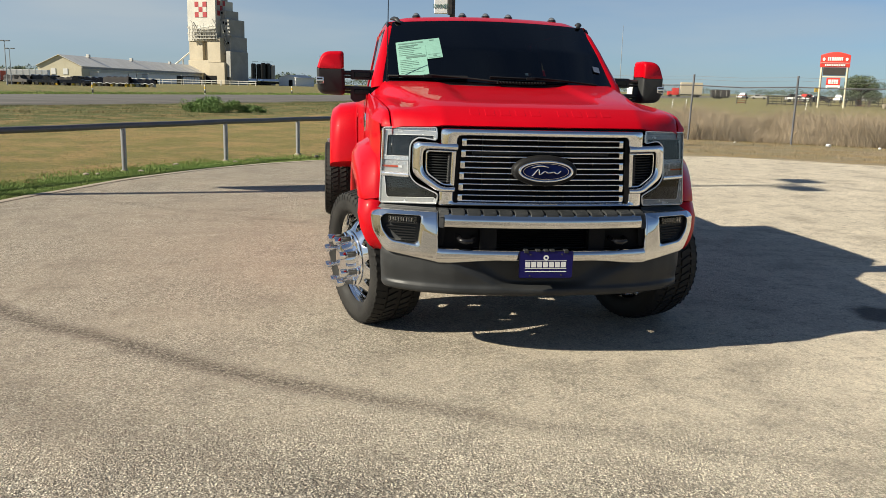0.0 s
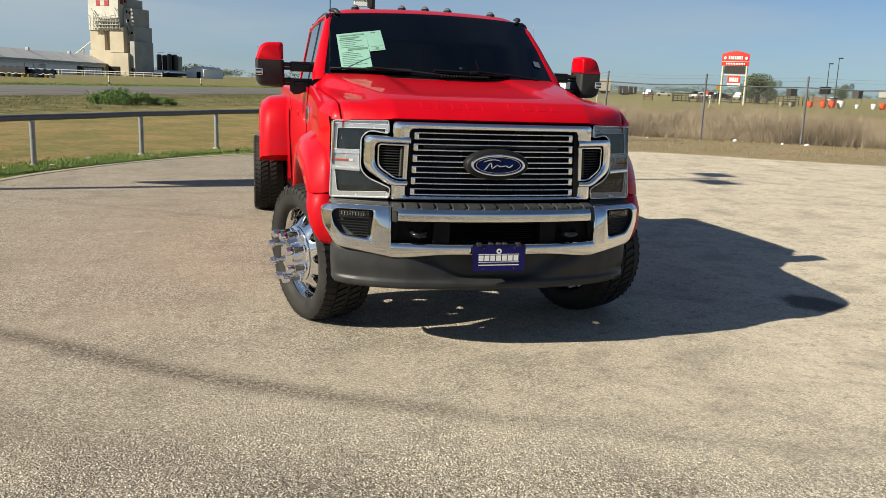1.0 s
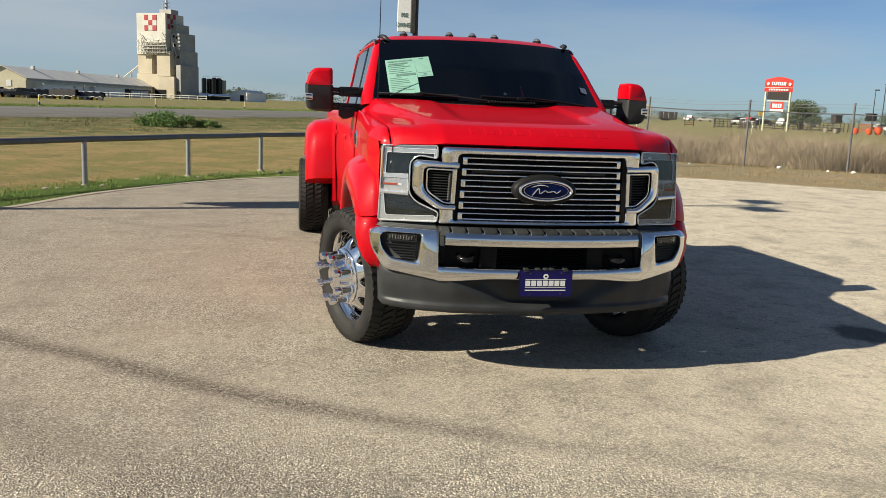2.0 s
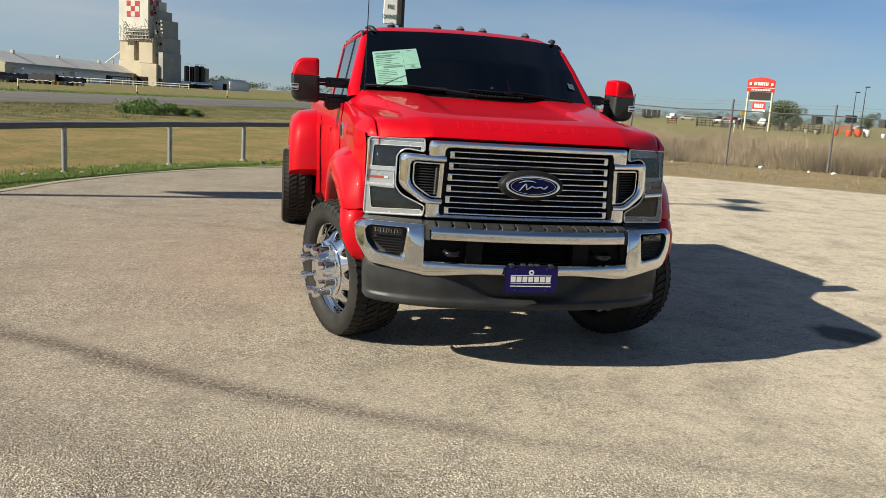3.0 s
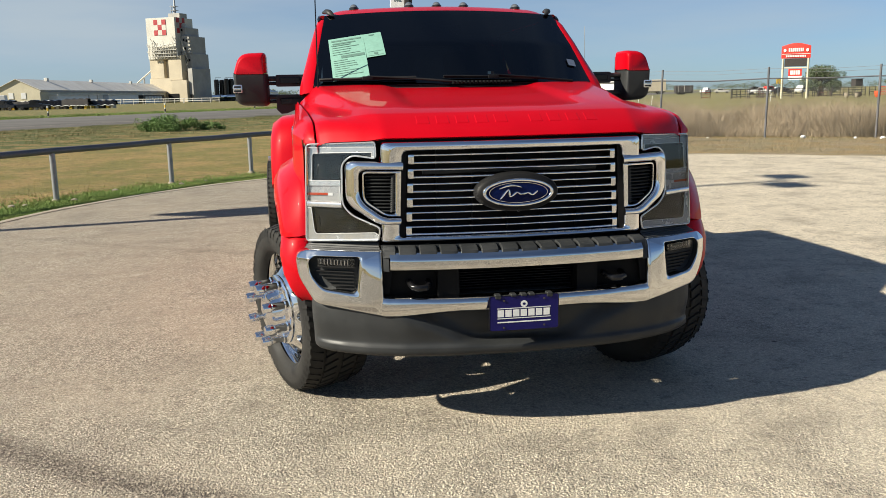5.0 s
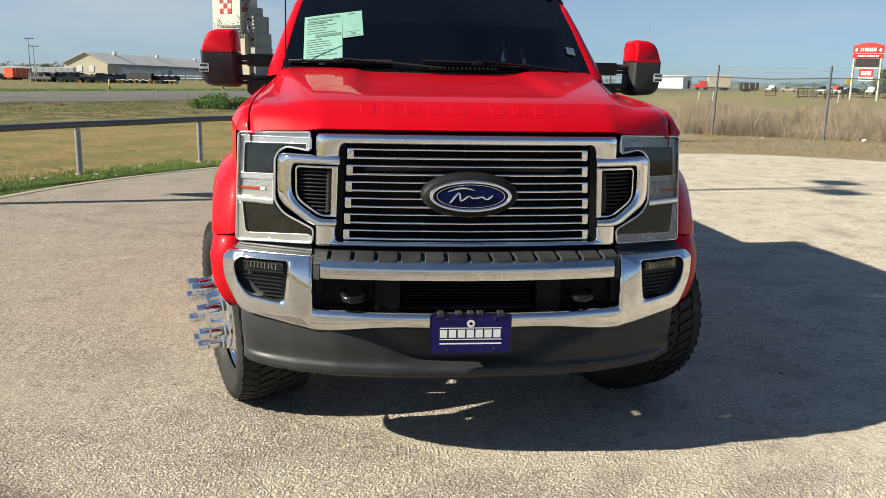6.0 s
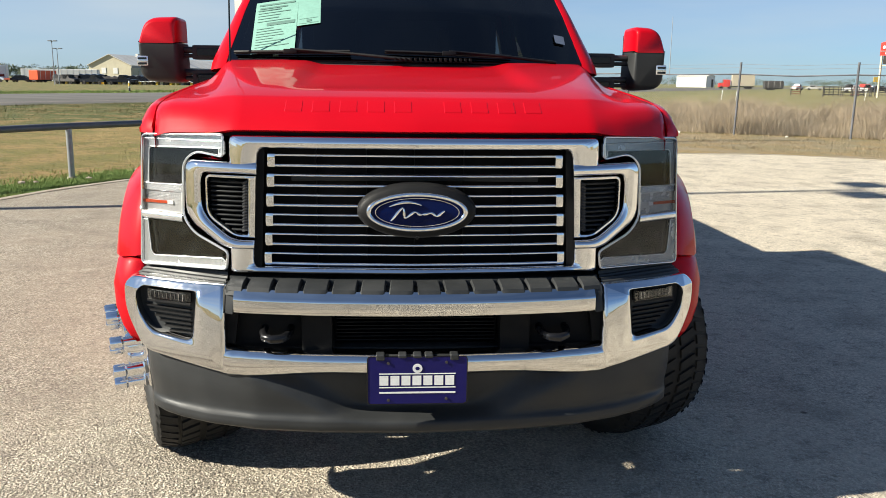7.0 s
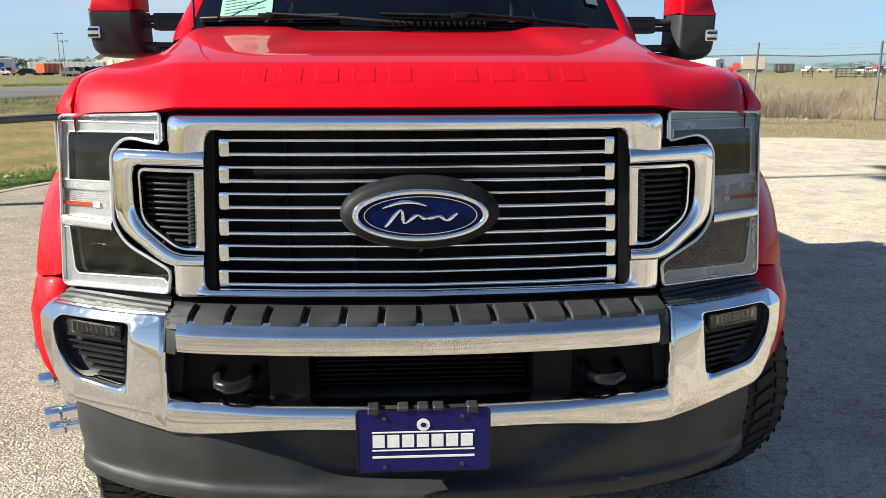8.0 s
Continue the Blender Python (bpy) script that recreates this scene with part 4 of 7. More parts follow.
def store_sign():
    """A roadside pylon sign: arched red header, dark message board, small red box."""
    t = thing("store_sign", "red arched store sign on two tan posts", "sign", pose(59.95, 100, 0, 0, 0, -31))
    t.scale = (0.78, 1.0, 0.95)
    for x in (-1.95, 1.95):
        part("post", tube(bmesh.new(), [(x, 0, 0), (x, 0, 5.6)], 0.17, 10), CREAM, t)
    arch = [Vector((-2.25, 5.45)), Vector((2.25, 5.45)), Vector((2.25, 7.05))] + [Vector((2.25 - 4.5 * k / 10, 7.05 + 0.42 * math.sin(math.pi * k / 10))) for k in range(1, 10)] + [Vector((-2.25, 7.05))]
    header = part("header", plaque(bmesh.new(), arch, lambda x, z: -0.2, 0.4, 0.03), SIGN_RED, t, "arched red header panel")
    part("border", new_box(-2.2, 2.2, -0.27, -0.24, 5.98, 6.03), WHITE, header)
    for x, w in ((-1.15, 0.2), (-0.86, 0.18), (-0.58, 0.3), (-0.2, 0.22), (0.1, 0.2), (0.38, 0.22), (0.68, 0.2), (0.95, 0.16)):
        part("lettering_bar", new_box(x, x + w, -0.27, -0.24, 6.32, 6.78), WHITE, header)
    for x in np.arange(-1.5, 1.45, 0.26):
        part("lettering_bar", new_box(float(x), float(x) + 0.18, -0.27, -0.24, 5.6, 5.84), WHITE, header)
    for x in (-1.72, 1.72):
        part("emblem", tube(bmesh.new(), [(x, -0.27, 6.5), (x, -0.23, 6.5)], 0.22, 10), WHITE, header)
    part("message_board", new_box(-1.72, 1.72, -0.16, 0.16, 4.35, 5.42, bevel=0.03, seg=1), STEEL, t, "dark message board")
    part("crossbar", new_box(-1.95, 1.95, -0.05, 0.05, 4.12, 4.25), CREAM, t)
    b = part("lower_box", new_box(-1.05, 1.05, -0.15, 0.15, 2.75, 4.05, bevel=0.03, seg=1), SIGN_RED, t, "small red sign box")
    part("white_strip", new_box(-1.05, 1.05, -0.18, -0.14, 2.55, 3.05), WHITE, b)
    for x, w in ((-0.75, 0.42), (-0.25, 0.3), (0.12, 0.26), (0.45, 0.28)):
        part("lettering_bar", new_box(x, x + w, -0.18, -0.15, 3.25, 3.8), WHITE, b)
    part("lettering_bar", new_box(-0.8, 0.8, -0.2, -0.17, 2.68, 2.85), GREY, b)


def lot_sign():
    """The dealer lot's pole sign, seen above the cab."""
    t = thing("pole_sign", "white pole sign lettered for pre-owned cars", "sign", pose(LOT_SIGN[0], LOT_SIGN[1], 0, 0, 0, -4))
    part("pole", tube(bmesh.new(), [(0.30, 0.1, 0), (0.30, 0.1, 3.0), (0.30, 0.1, 6.5)], 0.07, 12), STEEL, t)
    panel = part("panel", new_box(-0.18, 0.17, -0.06, 0.06, SIGN_LOW, 4.9, bevel=0.012, seg=1), WHITE, t, "white sign panel")
    part("panel_edge", new_box(0.17, 0.29, -0.07, 0.07, SIGN_LOW - 0.02, 4.92, bevel=0.01, seg=1), STEEL, t)
    for text, z in (("PRE", SIGN_LOW + 0.38), ("OWNED", SIGN_LOW + 0.13)):
        c = bpy.data.curves.new("lettering", "FONT")
        c.body, c.size, c.align_x, c.extrude = text, 0.112, "CENTER", 0.004
        ob = new("lettering", c)
        ob.data.materials.append(INK)
        ob.parent = panel
        ob.matrix_local = pose(0, -0.066, z, 90, 0, 0) @ Matrix.Diagonal((1, 1.35, 1, 1))


LOT_SIGN, SIGN_LOW = (1.09, 18.0), 3.36
mill()
barn()
shed("small_shed", "small cream shed beside the mill yard", ROOF, -38, 440, -48, 14, 12, 4.2, 5.6, WHITE)
shed("low_warehouse", "long low white warehouse far across the field", ROOF, 143, 392, 45, 9, 15, 5.0, 6.0, WHITE)
far_woods()
bush()
dead_brush()
store_sign()
lot_sign()
tree(81.0, 128, 5.3, 8.0, 21, n=8000)
tree(88.0, 136, 4.6, 5.0, 22)
tree(99.0, 130, 4.8, 3.4, 23)
tree(110.0, 128, 4.2, 4.2, 24)
lamp_post(-61.9, 150, 7.5, ((-0.3, 0), (0.6, 0)))
lamp_post(-63.5, 156, 6.4, ((-0.45, 0), (0.6, 0)))
lamp_post(94.4, 128, 7.2, ((0.3, 0),), "tall dark street lamp with a single head", STEEL)
lamp_post(96.2, 128, 8.2, ((0.3, 0),), "tall dark street lamp with a single head", STEEL)


# ---- vehicles and stock in the yards ----
def yards():
    rng = random.Random(31)
    paints = [WHITE, GREY, STEEL, BLUE, SATIN, GLOSS, WHITE]
    names = ["white", "grey", "dark grey", "blue", "silver", "black", "white"]
    # flatbed trailers and dark pickups before the barn
    for i, (x, y) in enumerate(((-66, 166), (-60, 164), (-54.5, 163), (-82, 232), (-76, 228), (-71, 226), (-66, 224))):
        k = (2, 5, 5, 2, 5, 0, 3)[i]
        car(paints[k], f"{names[k]} pickup parked in the yard by the barn", x, y, rng.uniform(-25, 25), 1.85, 5.6, True)
    for i, x in enumerate((-120, -113, -106, -98.5, -94.5, -90.5, -77, -72)):
        k = i % 7
        car(paints[k], f"{names[k]} car parked in the truck yard", x, 196 + 3 * (i % 3), rng.uniform(-30, 30), 1.6 if i % 2 else 1.9, 5.0, i % 2 == 0)
    trailer(WHITE, "white box trailer in the truck yard", -104, 208, 12)
    trailer(ORANGE, "orange box trailer in the truck yard", -85.6, 202, 70, 6, 2.75, 0.6)
    trailer(WHITE, "white box trailer in the truck yard", -95, 236, 4, 20, 3.4)
    trailer(WHITE, "white box trailer in the truck yard", -121, 214, 10, 14, 3.2, cab=WHITE)
    trailer(BLUE, "blue box truck in the truck yard", -100.5, 199, 30, 5, 2.6, cab=BLUE)
    # stacked pipe gates and flat racks
    for i in range(9):
        x, y = -86 + 5.2 * i, 260 + 9 * i
        t = thing("pipe_rack", "pale pipe rack standing in the barn yard", "rack", pose(x, y, 0, 0, 0, -20), group="racks in the barn yard")
        for z in (0.9, 1.7):
            part("bar", tube(bmesh.new(), [(-4, 0, z), (4, 0, z)], 0.13, 6), PALE, t)
        for px in (-3.6, 0, 3.6):
            part("leg", tube(bmesh.new(), [(px, 0, 0), (px, 0, 1.75)], 0.12, 6), PALE, t)
    # timber on skids under dark tarpaulins with white hems
    for i in range(6):
        x = -88.5 + 5.1 * i
        t = thing("timber_stack", "timber stacked on skids under a dark white-hemmed tarpaulin", "timber stack", pose(x * 0.93 + 14, 172 + 1.2 * (i % 2), 0, 0, 0, 6 * math.sin(i)), group="stacks by the road")
        for k in range(5):
            px = -2.1 + 0.95 * k
            part("skid", new_box(px, px + 0.5, -0.95, 0.95, 0, 0.55, bevel=0.03, seg=1), (CREAM, BARK, YELLOW)[(i + k) % 3], t)
        part("timber_pack", new_box(-2.25, 2.25, -0.9, 0.9, 0.55, 1.25, bevel=0.03, seg=1), BARK, t)
        bm = bmesh.new()
        h = 1.75 + 0.22 * math.sin(i * 2.1)
        rows = []
        for a in range(15):
            px = -2.5 + 5.0 * a / 14
            sag = 0.12 * math.sin(a * 1.7 + i) + 0.08 * math.sin(a * 3.1)
            rows.append([(px, y, z) for y, z in ((-1.1, 0.62 + sag * 0.7), (-1.02, 1.2 + 0.3 * sag), (-0.9, h - 0.12 + sag * 0.4), (-0.4, h + sag), (0.4, h + 0.8 * sag), (0.9, h - 0.12), (1.1, 0.7))])
        loft(bm, rows)
        tarp = part("tarpaulin", bm, GLOSS if i % 2 else STEEL, t, "dark sagging tarpaulin", 60)
        part("hem", tube(bmesh.new(), [(p[0][0], p[0][1] - 0.02, p[0][2]) for p in rows], 0.07, 6), WHITE, tarp, "white hem")
    for x, y, rz in ((-58, 442, 8), (-51.5, 444, 80), (-46, 446, 6)):
        tanker(x, y, rz)
    # roadside delineators and a marker drum
    for s in (-6, 9, 24, 40, 57, 76, 97, 120):
        p = ROAD_P + ROAD_D * s + ROAD_L * 24
        t = thing("road_marker", "yellow and black striped roadside marker post", "road marker", pose(p.x, p.y, 0), group="markers along the road")
        part("post", tube(bmesh.new(), [(0, 0, 0), (0, 0, 1.1)], 0.07, 8), WHITE, t)
        part("band", tube(bmesh.new(), [(0, 0, 0.6), (0, 0, 0.9)], 0.085, 8), YELLOW, t)
        part("band", tube(bmesh.new(), [(0, 0, 0.15), (0, 0, 0.45)], 0.085, 8), STEEL, t)
    # the field on the other side: trucks, pots and gear before the store
    trailer(TAN, "tan box truck with red cab parked in the far field", 109.5, 270, 166, 7.0, 4.9, 1.0, cab=SIGN_RED)
    trailer(STEEL, "dark stock trailer parked in the far field", 103, 232, -12, 5.0, 2.6, 0.7)
    for i, (x, y) in enumerate(((88, 186), (93, 188), (99, 182), (105, 186), (92, 170), (97, 168), (102, 165), (81, 140), (86.5, 143), (70, 128), (96, 150), (112, 150))):
        k = (0, 1, 3, 0, 2, 0, 4, 5, 0, 0, 6, 1)[i]
        car(paints[k], f"{names[k]} vehicle parked before the store", x * 1.35, y * 1.35, rng.uniform(-40, 40), 1.55 if i % 2 else 1.9, 4.9, i % 3 == 0)
    car(SIGN_RED, "red vehicle parked before the store", 112, 200, 20, 1.9, 4.8)
    for i in range(24):
        x, y = 56 + 1.15 * i + rng.uniform(-0.4, 0.4), 112 + rng.uniform(-4, 6)
        t = thing("farm_gate", "dark steel farm gate stood up for sale", "gate", pose(x, y, 0, 0, 0, rng.uniform(-40, 30)), group="gates before the store")
        for z in (0.25, 0.6, 0.95, 1.3):
            part("bar", tube(bmesh.new(), [(-0.9, 0, z), (0.9, 0, z)], 0.05, 6), SIGN_RED if i % 7 == 0 else STEEL, t)
        for px in (-0.9, 0.9):
            part("upright", tube(bmesh.new(), [(px, 0, 0), (px, 0, 1.4)], 0.06, 6), STEEL, t)
    for i, (x, y, h, m) in enumerate(((64.2, 90, 0.75, KERB), (65.6, 90, 0.7, KERB), (68.4, 90, 0.95, ORANGE), (69.6, 89, 0.95, ORANGE), (70.9, 89, 1.2, ORANGE), (67.3, 92, 0.75, KERB), (72.2, 89, 1.25, WHITE), (75.5, 90, 0.7, WHITE), (77.2, 89, 0.9, WHITE), (78.5, 89, 1.0, ORANGE))):
        label = "orange glazed garden pot" if m is ORANGE else "pale concrete garden pot"
        bm = turned(bmesh.new(), [(0.25, 0.0), (0.42, 0.25), (0.5, 0.8), (0.5, 1.0), (0.42, 1.0), (0.4, 0.7), (0.01, 0.2)], 16, Matrix.Scale(h, 4) @ pose(0, 0, 0, 0, -90, 0))
        solo("garden_pot", bm, m, label + " standing in the field", "pot", group="pots before the store", m=pose(x * 1.04, y * 1.1, 0) @ Matrix.Scale(0.85, 4))
    for i, x in enumerate((67.5, 73.2, 79.0, 84)):
        t = thing("deer_blind", "dark box hunting blind on thin legs", "hunting blind", pose(x * 1.7, (99 + i) * 1.7, 0, 0, 0, 10 * i), group="blinds before the store")
        h = (3.0, 3.7, 3.0, 3.4)[i]
        part("cabin", new_box(-0.85, 0.85, -0.85, 0.85, h - 1.6, h, bevel=0.05, seg=1), (STEEL, GLOSS, STEEL, GREY)[i], t)
        part("roof", new_box(-1.0, 1.0, -1.0, 1.0, h, h + 0.08), STEEL, t)
        for px in (-0.7, 0.7):
            for py in (-0.7, 0.7):
                part("leg", tube(bmesh.new(), [(px * 1.2, py * 1.2, 0), (px, py, h - 1.6)], 0.04, 6), GALV, t)
    t = thing("warning_sign", "yellow diamond road sign on a thin post", "road sign", pose(86, 150, 0))
    part("post", tube(bmesh.new(), [(0, 0, 0), (0, 0, 2.6)], 0.05, 8), GALV, t)
    part("plate", box(bmesh.new(), -0.45, 0.45, -0.03, 0.03, 2.2, 3.1, 0.01, 1), YELLOW, t)
    for x in (29.5, 31, 45):
        t = thing("marker_stake", "leaning white marker stake in the field", "stake", pose(x, 70 + 0.2 * x, 0, 0, 6, 0))
        part("stake", tube(bmesh.new(), [(0, 0, 0), (0, 0, 0.9)], 0.035, 6), WHITE, t)
    t = thing("radio_mast", "thin lattice radio mast on the horizon", "mast", pose(160, 510, 0))
    part("mast", tube(bmesh.new(), [(0, 0, 0), (0, 0, 41)], [0.25, 0.14], 5), GALV, t)


yards()


def lot_lamp():
    """The lot's own light pole stands out of view; its shadow crosses the paving."""
    h = 9.6
    bx, by = 6.42 - 1.55 * h, 9.05 - 0.31 * h
    t = thing("lot_lamp", "tall twin-headed lot light with a small banner", "street lamp", pose(bx, by, 0))
    part("pole", tube(bmesh.new(), [(0, 0, 0), (0, 0, h * 0.5), (0, 0, h)], [0.1, 0.085, 0.06], 12), GALV, t)
    part("base", tube(bmesh.new(), [(0, 0, -0.1), (0, 0, 0.7)], 0.25, 14), KERB, t)
    for s in (-1, 1):
        x, y = s * 0.31, s * 0.58
        part("arm", tube(bmesh.new(), [(0, 0, h - 0.05), (x, y, h)], 0.04, 8), GALV, t)
        part("lamp_head", new_box(x - 0.27, x + 0.27, y - 0.33, y + 0.33, h - 0.06, h + 0.10, bevel=0.04, seg=1), GREY, t)
    flag = [Vector(q) for q in ((0.5, 3.5), (0.62, 3.5), (0.8, 4.9), (0.0, 4.9), (0.0, 4.05))]
    bm = bmesh.new()
    loft(bm, [[(x, q.x, q.y) for q in flag] for x in (-0.015, 0.015)], True, True)
    part("banner", bm, NAVY, t)


lot_lamp()


# ---- the pickup: local x across, y from the grille to the tailgate ----
TRUCK = thing("pickup_truck", "bright red heavy-duty dual-wheel pickup with chrome grille", "pickup truck", pose(0, 0, 0, 0, 0, 1.25))
AXLE_F, AXLE_R, HUB_Z, TYRE_R = 0.945, 5.415, 0.42, 0.428


def both(make):
    """Calls make(side) for the truck's two sides, side -1 and 1."""
    for s in (-1, 1):
        make(s)


# outline of the nose in plan, and the hood's height
def nose(x):
    return lerp_at(abs(x), [0, 0.3, 0.56, 0.66, 0.84, 0.9], [0.135, 0.145, 0.175, 0.225, 0.325, 0.37])


def hood_rear(x):
    return 1.34 + 0.24 * (abs(x) / 0.86) ** 2


def hood_z(x, d):
    """Height at x across and d behind the leading edge."""
    a = abs(x)
    crown_z = lerp_at(d, [0, 0.02, 0.06, 0.10, 0.14, 0.20, 0.28, 0.45, 0.75, 1.3], [1.284, 1.306, 1.335, 1.360, 1.382, 1.396, 1.410, 1.433, 1.468, 1.525])
    outer_z = lerp_at(d, [0, 0.02, 0.05, 0.09, 0.15, 0.25, 0.5, 0.9, 1.3], [1.284, 1.315, 1.343, 1.359, 1.370, 1.381, 1.40, 1.424, 1.445])
    start = lerp_at(d, [0, 0.2, 0.5, 0.9, 1.25], [0.565, 0.59, 0.66, 0.75, 0.81])
    t = (a - start) / lerp_at(d, [0.1, 0.4], [0.15, 0.10])
    t = max(0.0, min(1.0, t)) * 0.7 + 0.3 * smooth01(t)
    z = crown_z * (1 - t) + outer_z * t
    z -= 0.016 * smooth01((0.46 - a) / 0.10) * smooth01((d - 0.22) / 0.25)
    z -= 0.012 * smooth01((a - lerp_at(d, [0, 1.25], [0.76, 0.83])) / 0.075) ** 2
    # the lip comes down to meet the headlamps
    z += (lerp_at(a, [0, 0.56, 0.62, 0.85], [0.0, 0.0, -0.010, -0.019])) * (1 - smooth01(d / 0.06))
    return z


def hood_half(d):
    return lerp_at(d, [0, 0.15, 1.25], [0.832, 0.840, 0.905])


def hood():
    bm = bmesh.new()
    vs = [-1 + 2 * i / 96 for i in range(97)]
    ds = [0, 0.006, 0.02, 0.045, 0.08, 0.105, 0.12, 0.127, 0.14, 0.16, 0.2, 0.24, 0.28, 0.34, 0.42, 0.5, 0.58, 0.66, 0.74, 0.82, 0.9, 0.96, 1.0]
    rows = []
    for k in ds:
        row = []
        for u in vs:
            x = hood_half(k * 1.25) * u
            y0, y1 = nose(x), hood_rear(x)
            d = k * (y1 - y0) if k > 0.3 else k * 1.1
            row.append((x, y0 + min(d, y1 - y0), hood_z(x, min(d, 1.3))))
        a, b = row[0], row[-1]
        rows.append([(a[0], a[1], a[2] - 0.035)] + row + [(b[0], b[1], b[2] - 0.035)])
    fold = [(p[0], p[1] + 0.03, p[2] - 0.008) for p in rows[0]]
    loft(bm, [fold] + rows)
    bmesh.ops.recalc_face_normals(bm, faces=bm.faces)
    h = part("hood", bm, RED, TRUCK, "bright red hood with raised centre", 60)
    # raised plain bars where the hood is embossed
    w = 0.058
    for i, x in enumerate((-0.41, -0.325, -0.24, -0.155, -0.07, 0.085, 0.17, 0.255, 0.34)):
        bm = bmesh.new()
        ss = (0.0, 0.06, 0.94, 1.0)
        rws = []
        for s in ss:
            rws.append([])
            for q in ss:
                px, d = x + w * q, 0.065 + 0.055 * s
                lift = 0.0011 if 0 < s < 1 and 0 < q < 1 else -0.001
                rws[-1].append((px, nose(px) + d - lift * 0.7, hood_z(px, d) + lift))
        loft(bm, rws)
        part("embossed_bar", bm, RED, h, "", 3)
    for s in (-1, 1):
        pts = []
        for k in range(12):
            d = 1.2 * k / 11
            x = hood_half(d) + 0.003
            pts.append((s * x, nose(0.832) + 0.015 + d, hood_z(x - 0.003, d) - 0.012))
        # near-black tube added to give the open seam its shade
        part("hood_gap", tube(bmesh.new(), pts, 0.005, 6), DARK, h, "dark shut line beside the hood")
    return h


hood()


def side_x(z):
    return lerp_at(z, [0.5, 0.62, 0.95, 1.15, 1.3, 1.4], [0.90, 0.925, 0.945, 0.945, 0.942, 0.93])


def arch_panel(name, yc, rad, y0, y1, ztop0, ztop1, zlow, xs, side, a0, a1, label=""):
    """Body side round a wheel opening: from the arch out to a rectangle."""
    bm = bmesh.new()
    rows = []
    n = 40
    for i in range(n + 1):
        a = radians(a0 + (a1 - a0) * i / n)
        dy, dz = -math.cos(a), math.sin(a)
        reach = []
        if dy < 0:
            reach.append((y0 - yc) / dy)
        if dy > 0:
            reach.append((y1 - yc) / dy)
        if dz > 0.02:
            slope = (ztop1 - ztop0) / (y1 - y0)
            reach.append((ztop0 + slope * (yc - y0) - HUB_Z) / (dz - slope * dy))
        if dz < -0.02:
            reach.append((zlow - HUB_Z) / dz)
        far = max(min(reach), rad + 0.015)
        row = []
        for k in range(9):
            r = rad + (far - rad) * k / 8
            y, z = yc + dy * r, HUB_Z + dz * r
            row.append((side * xs(y, z), y, z))
        first = row[0]
        rows.append([(first[0] - side * 0.12, first[1], first[2])] + row)
    loft(bm, rows)
    return part(name, bm, RED, TRUCK, label, 50)


def flare(yc, rad, wide, base, wide_out, side, a0, a1, name="fender_flare", boxy=None, cut=0.0, taper=0.0):
    """A bulging wheel-arch flare. boxy: half length and height of a squarer outer edge. taper: how far it is drawn in at its front."""
    bm = bmesh.new()
    rows = []
    n = 48
    for i in range(n + 1):
        a = radians(a0 + (a1 - a0) * i / n)
        dy, dz = -math.cos(a), math.sin(a)
        draw = taper * smooth01((82 - (a0 + (a1 - a0) * i / n)) / 45)
        out = wide_out - draw
        w = wide
        if boxy:
            w = 1 / ((abs(dy) / boxy[0]) ** 4 + (abs(dz) / boxy[1]) ** 4) ** 0.25 - rad
        row = []
        k1, k2, k3, drop = (0.48, 0.76, 0.93, 0.10) if boxy and boxy[1] > 0.8 else (0.4, 0.7, 0.92, 0.25)
        for r, x in ((rad + 0.015, base - 0.10), (rad, out - 0.045), (rad + 0.006, out - 0.012), (rad + 0.022, out), (rad + w * k1, out - 0.004), (rad + w * k2, out - drop * (out - base)), (rad + w * k3, base + (0.25 if drop > 0.1 else 0.6) * (out - base)), (rad + w * 0.99, base + 0.01), (rad + w, base - 0.02)):
            y, z = yc + dy * r, HUB_Z + dz * r
            if cut and dy < 0 and z < cut:
                y, z = yc - math.sqrt(r * r - (cut - HUB_Z) ** 2), cut
            row.append((side * x, y - 1.1 * draw, z))
        rows.append(row)
    vs = loft(bm, rows)
    if not cut:
        bm.faces.new(vs[0])
    bm.faces.new(vs[-1])
    return part(name, bm, RED, TRUCK, "red bulging wheel arch flare", 45)


def fender_x(y, z):
    x = side_x(z)
    return x - 0.05 * smooth01((0.62 - y) / 0.26)


FENDER_TOP = (1.275, 1.402)


def fender_shoulder(s):
    """The fender's upper strip, from the hood's shut line over the shoulder and down behind the lamp."""
    bm = bmesh.new()
    rows = []
    ys = [0.372 + 1.228 * k / 24 for k in range(25)]
    for i, y in enumerate([None, None] + ys):
        v = y if y else 0.372
        d = v - 0.335
        zo = FENDER_TOP[0] + (FENDER_TOP[1] - FENDER_TOP[0]) * (v - 0.372) / 1.228
        xh, xo, zh = hood_half(d) + 0.007, fender_x(v, zo), hood_z(hood_half(d), d) - 0.001
        w = xo - xh
        row = [(xh, v, zh - 0.06), (xh, v, zh - 0.007)] + [(xh + 0.004 + (w - 0.004) * f, v, zh - (zh - zo) * f**2.4) for f in (0.0, 0.2, 0.4, 0.6, 0.8, 0.92, 1.0)]
        if i == 0:
            row = [(x, nose(x) + 0.006, 1.262) for x, _, z in row]
        elif i == 1:
            row = [(x, nose(x) + 0.010, min(z, max(z - 0.03, 1.262))) for x, _, z in row]
        rows.append([(s * x, q, z) for x, q, z in row])
    loft(bm, rows)
    part("fender_shoulder", bm, RED, TRUCK, "red fender shoulder beside the hood", 50)


both(fender_shoulder)


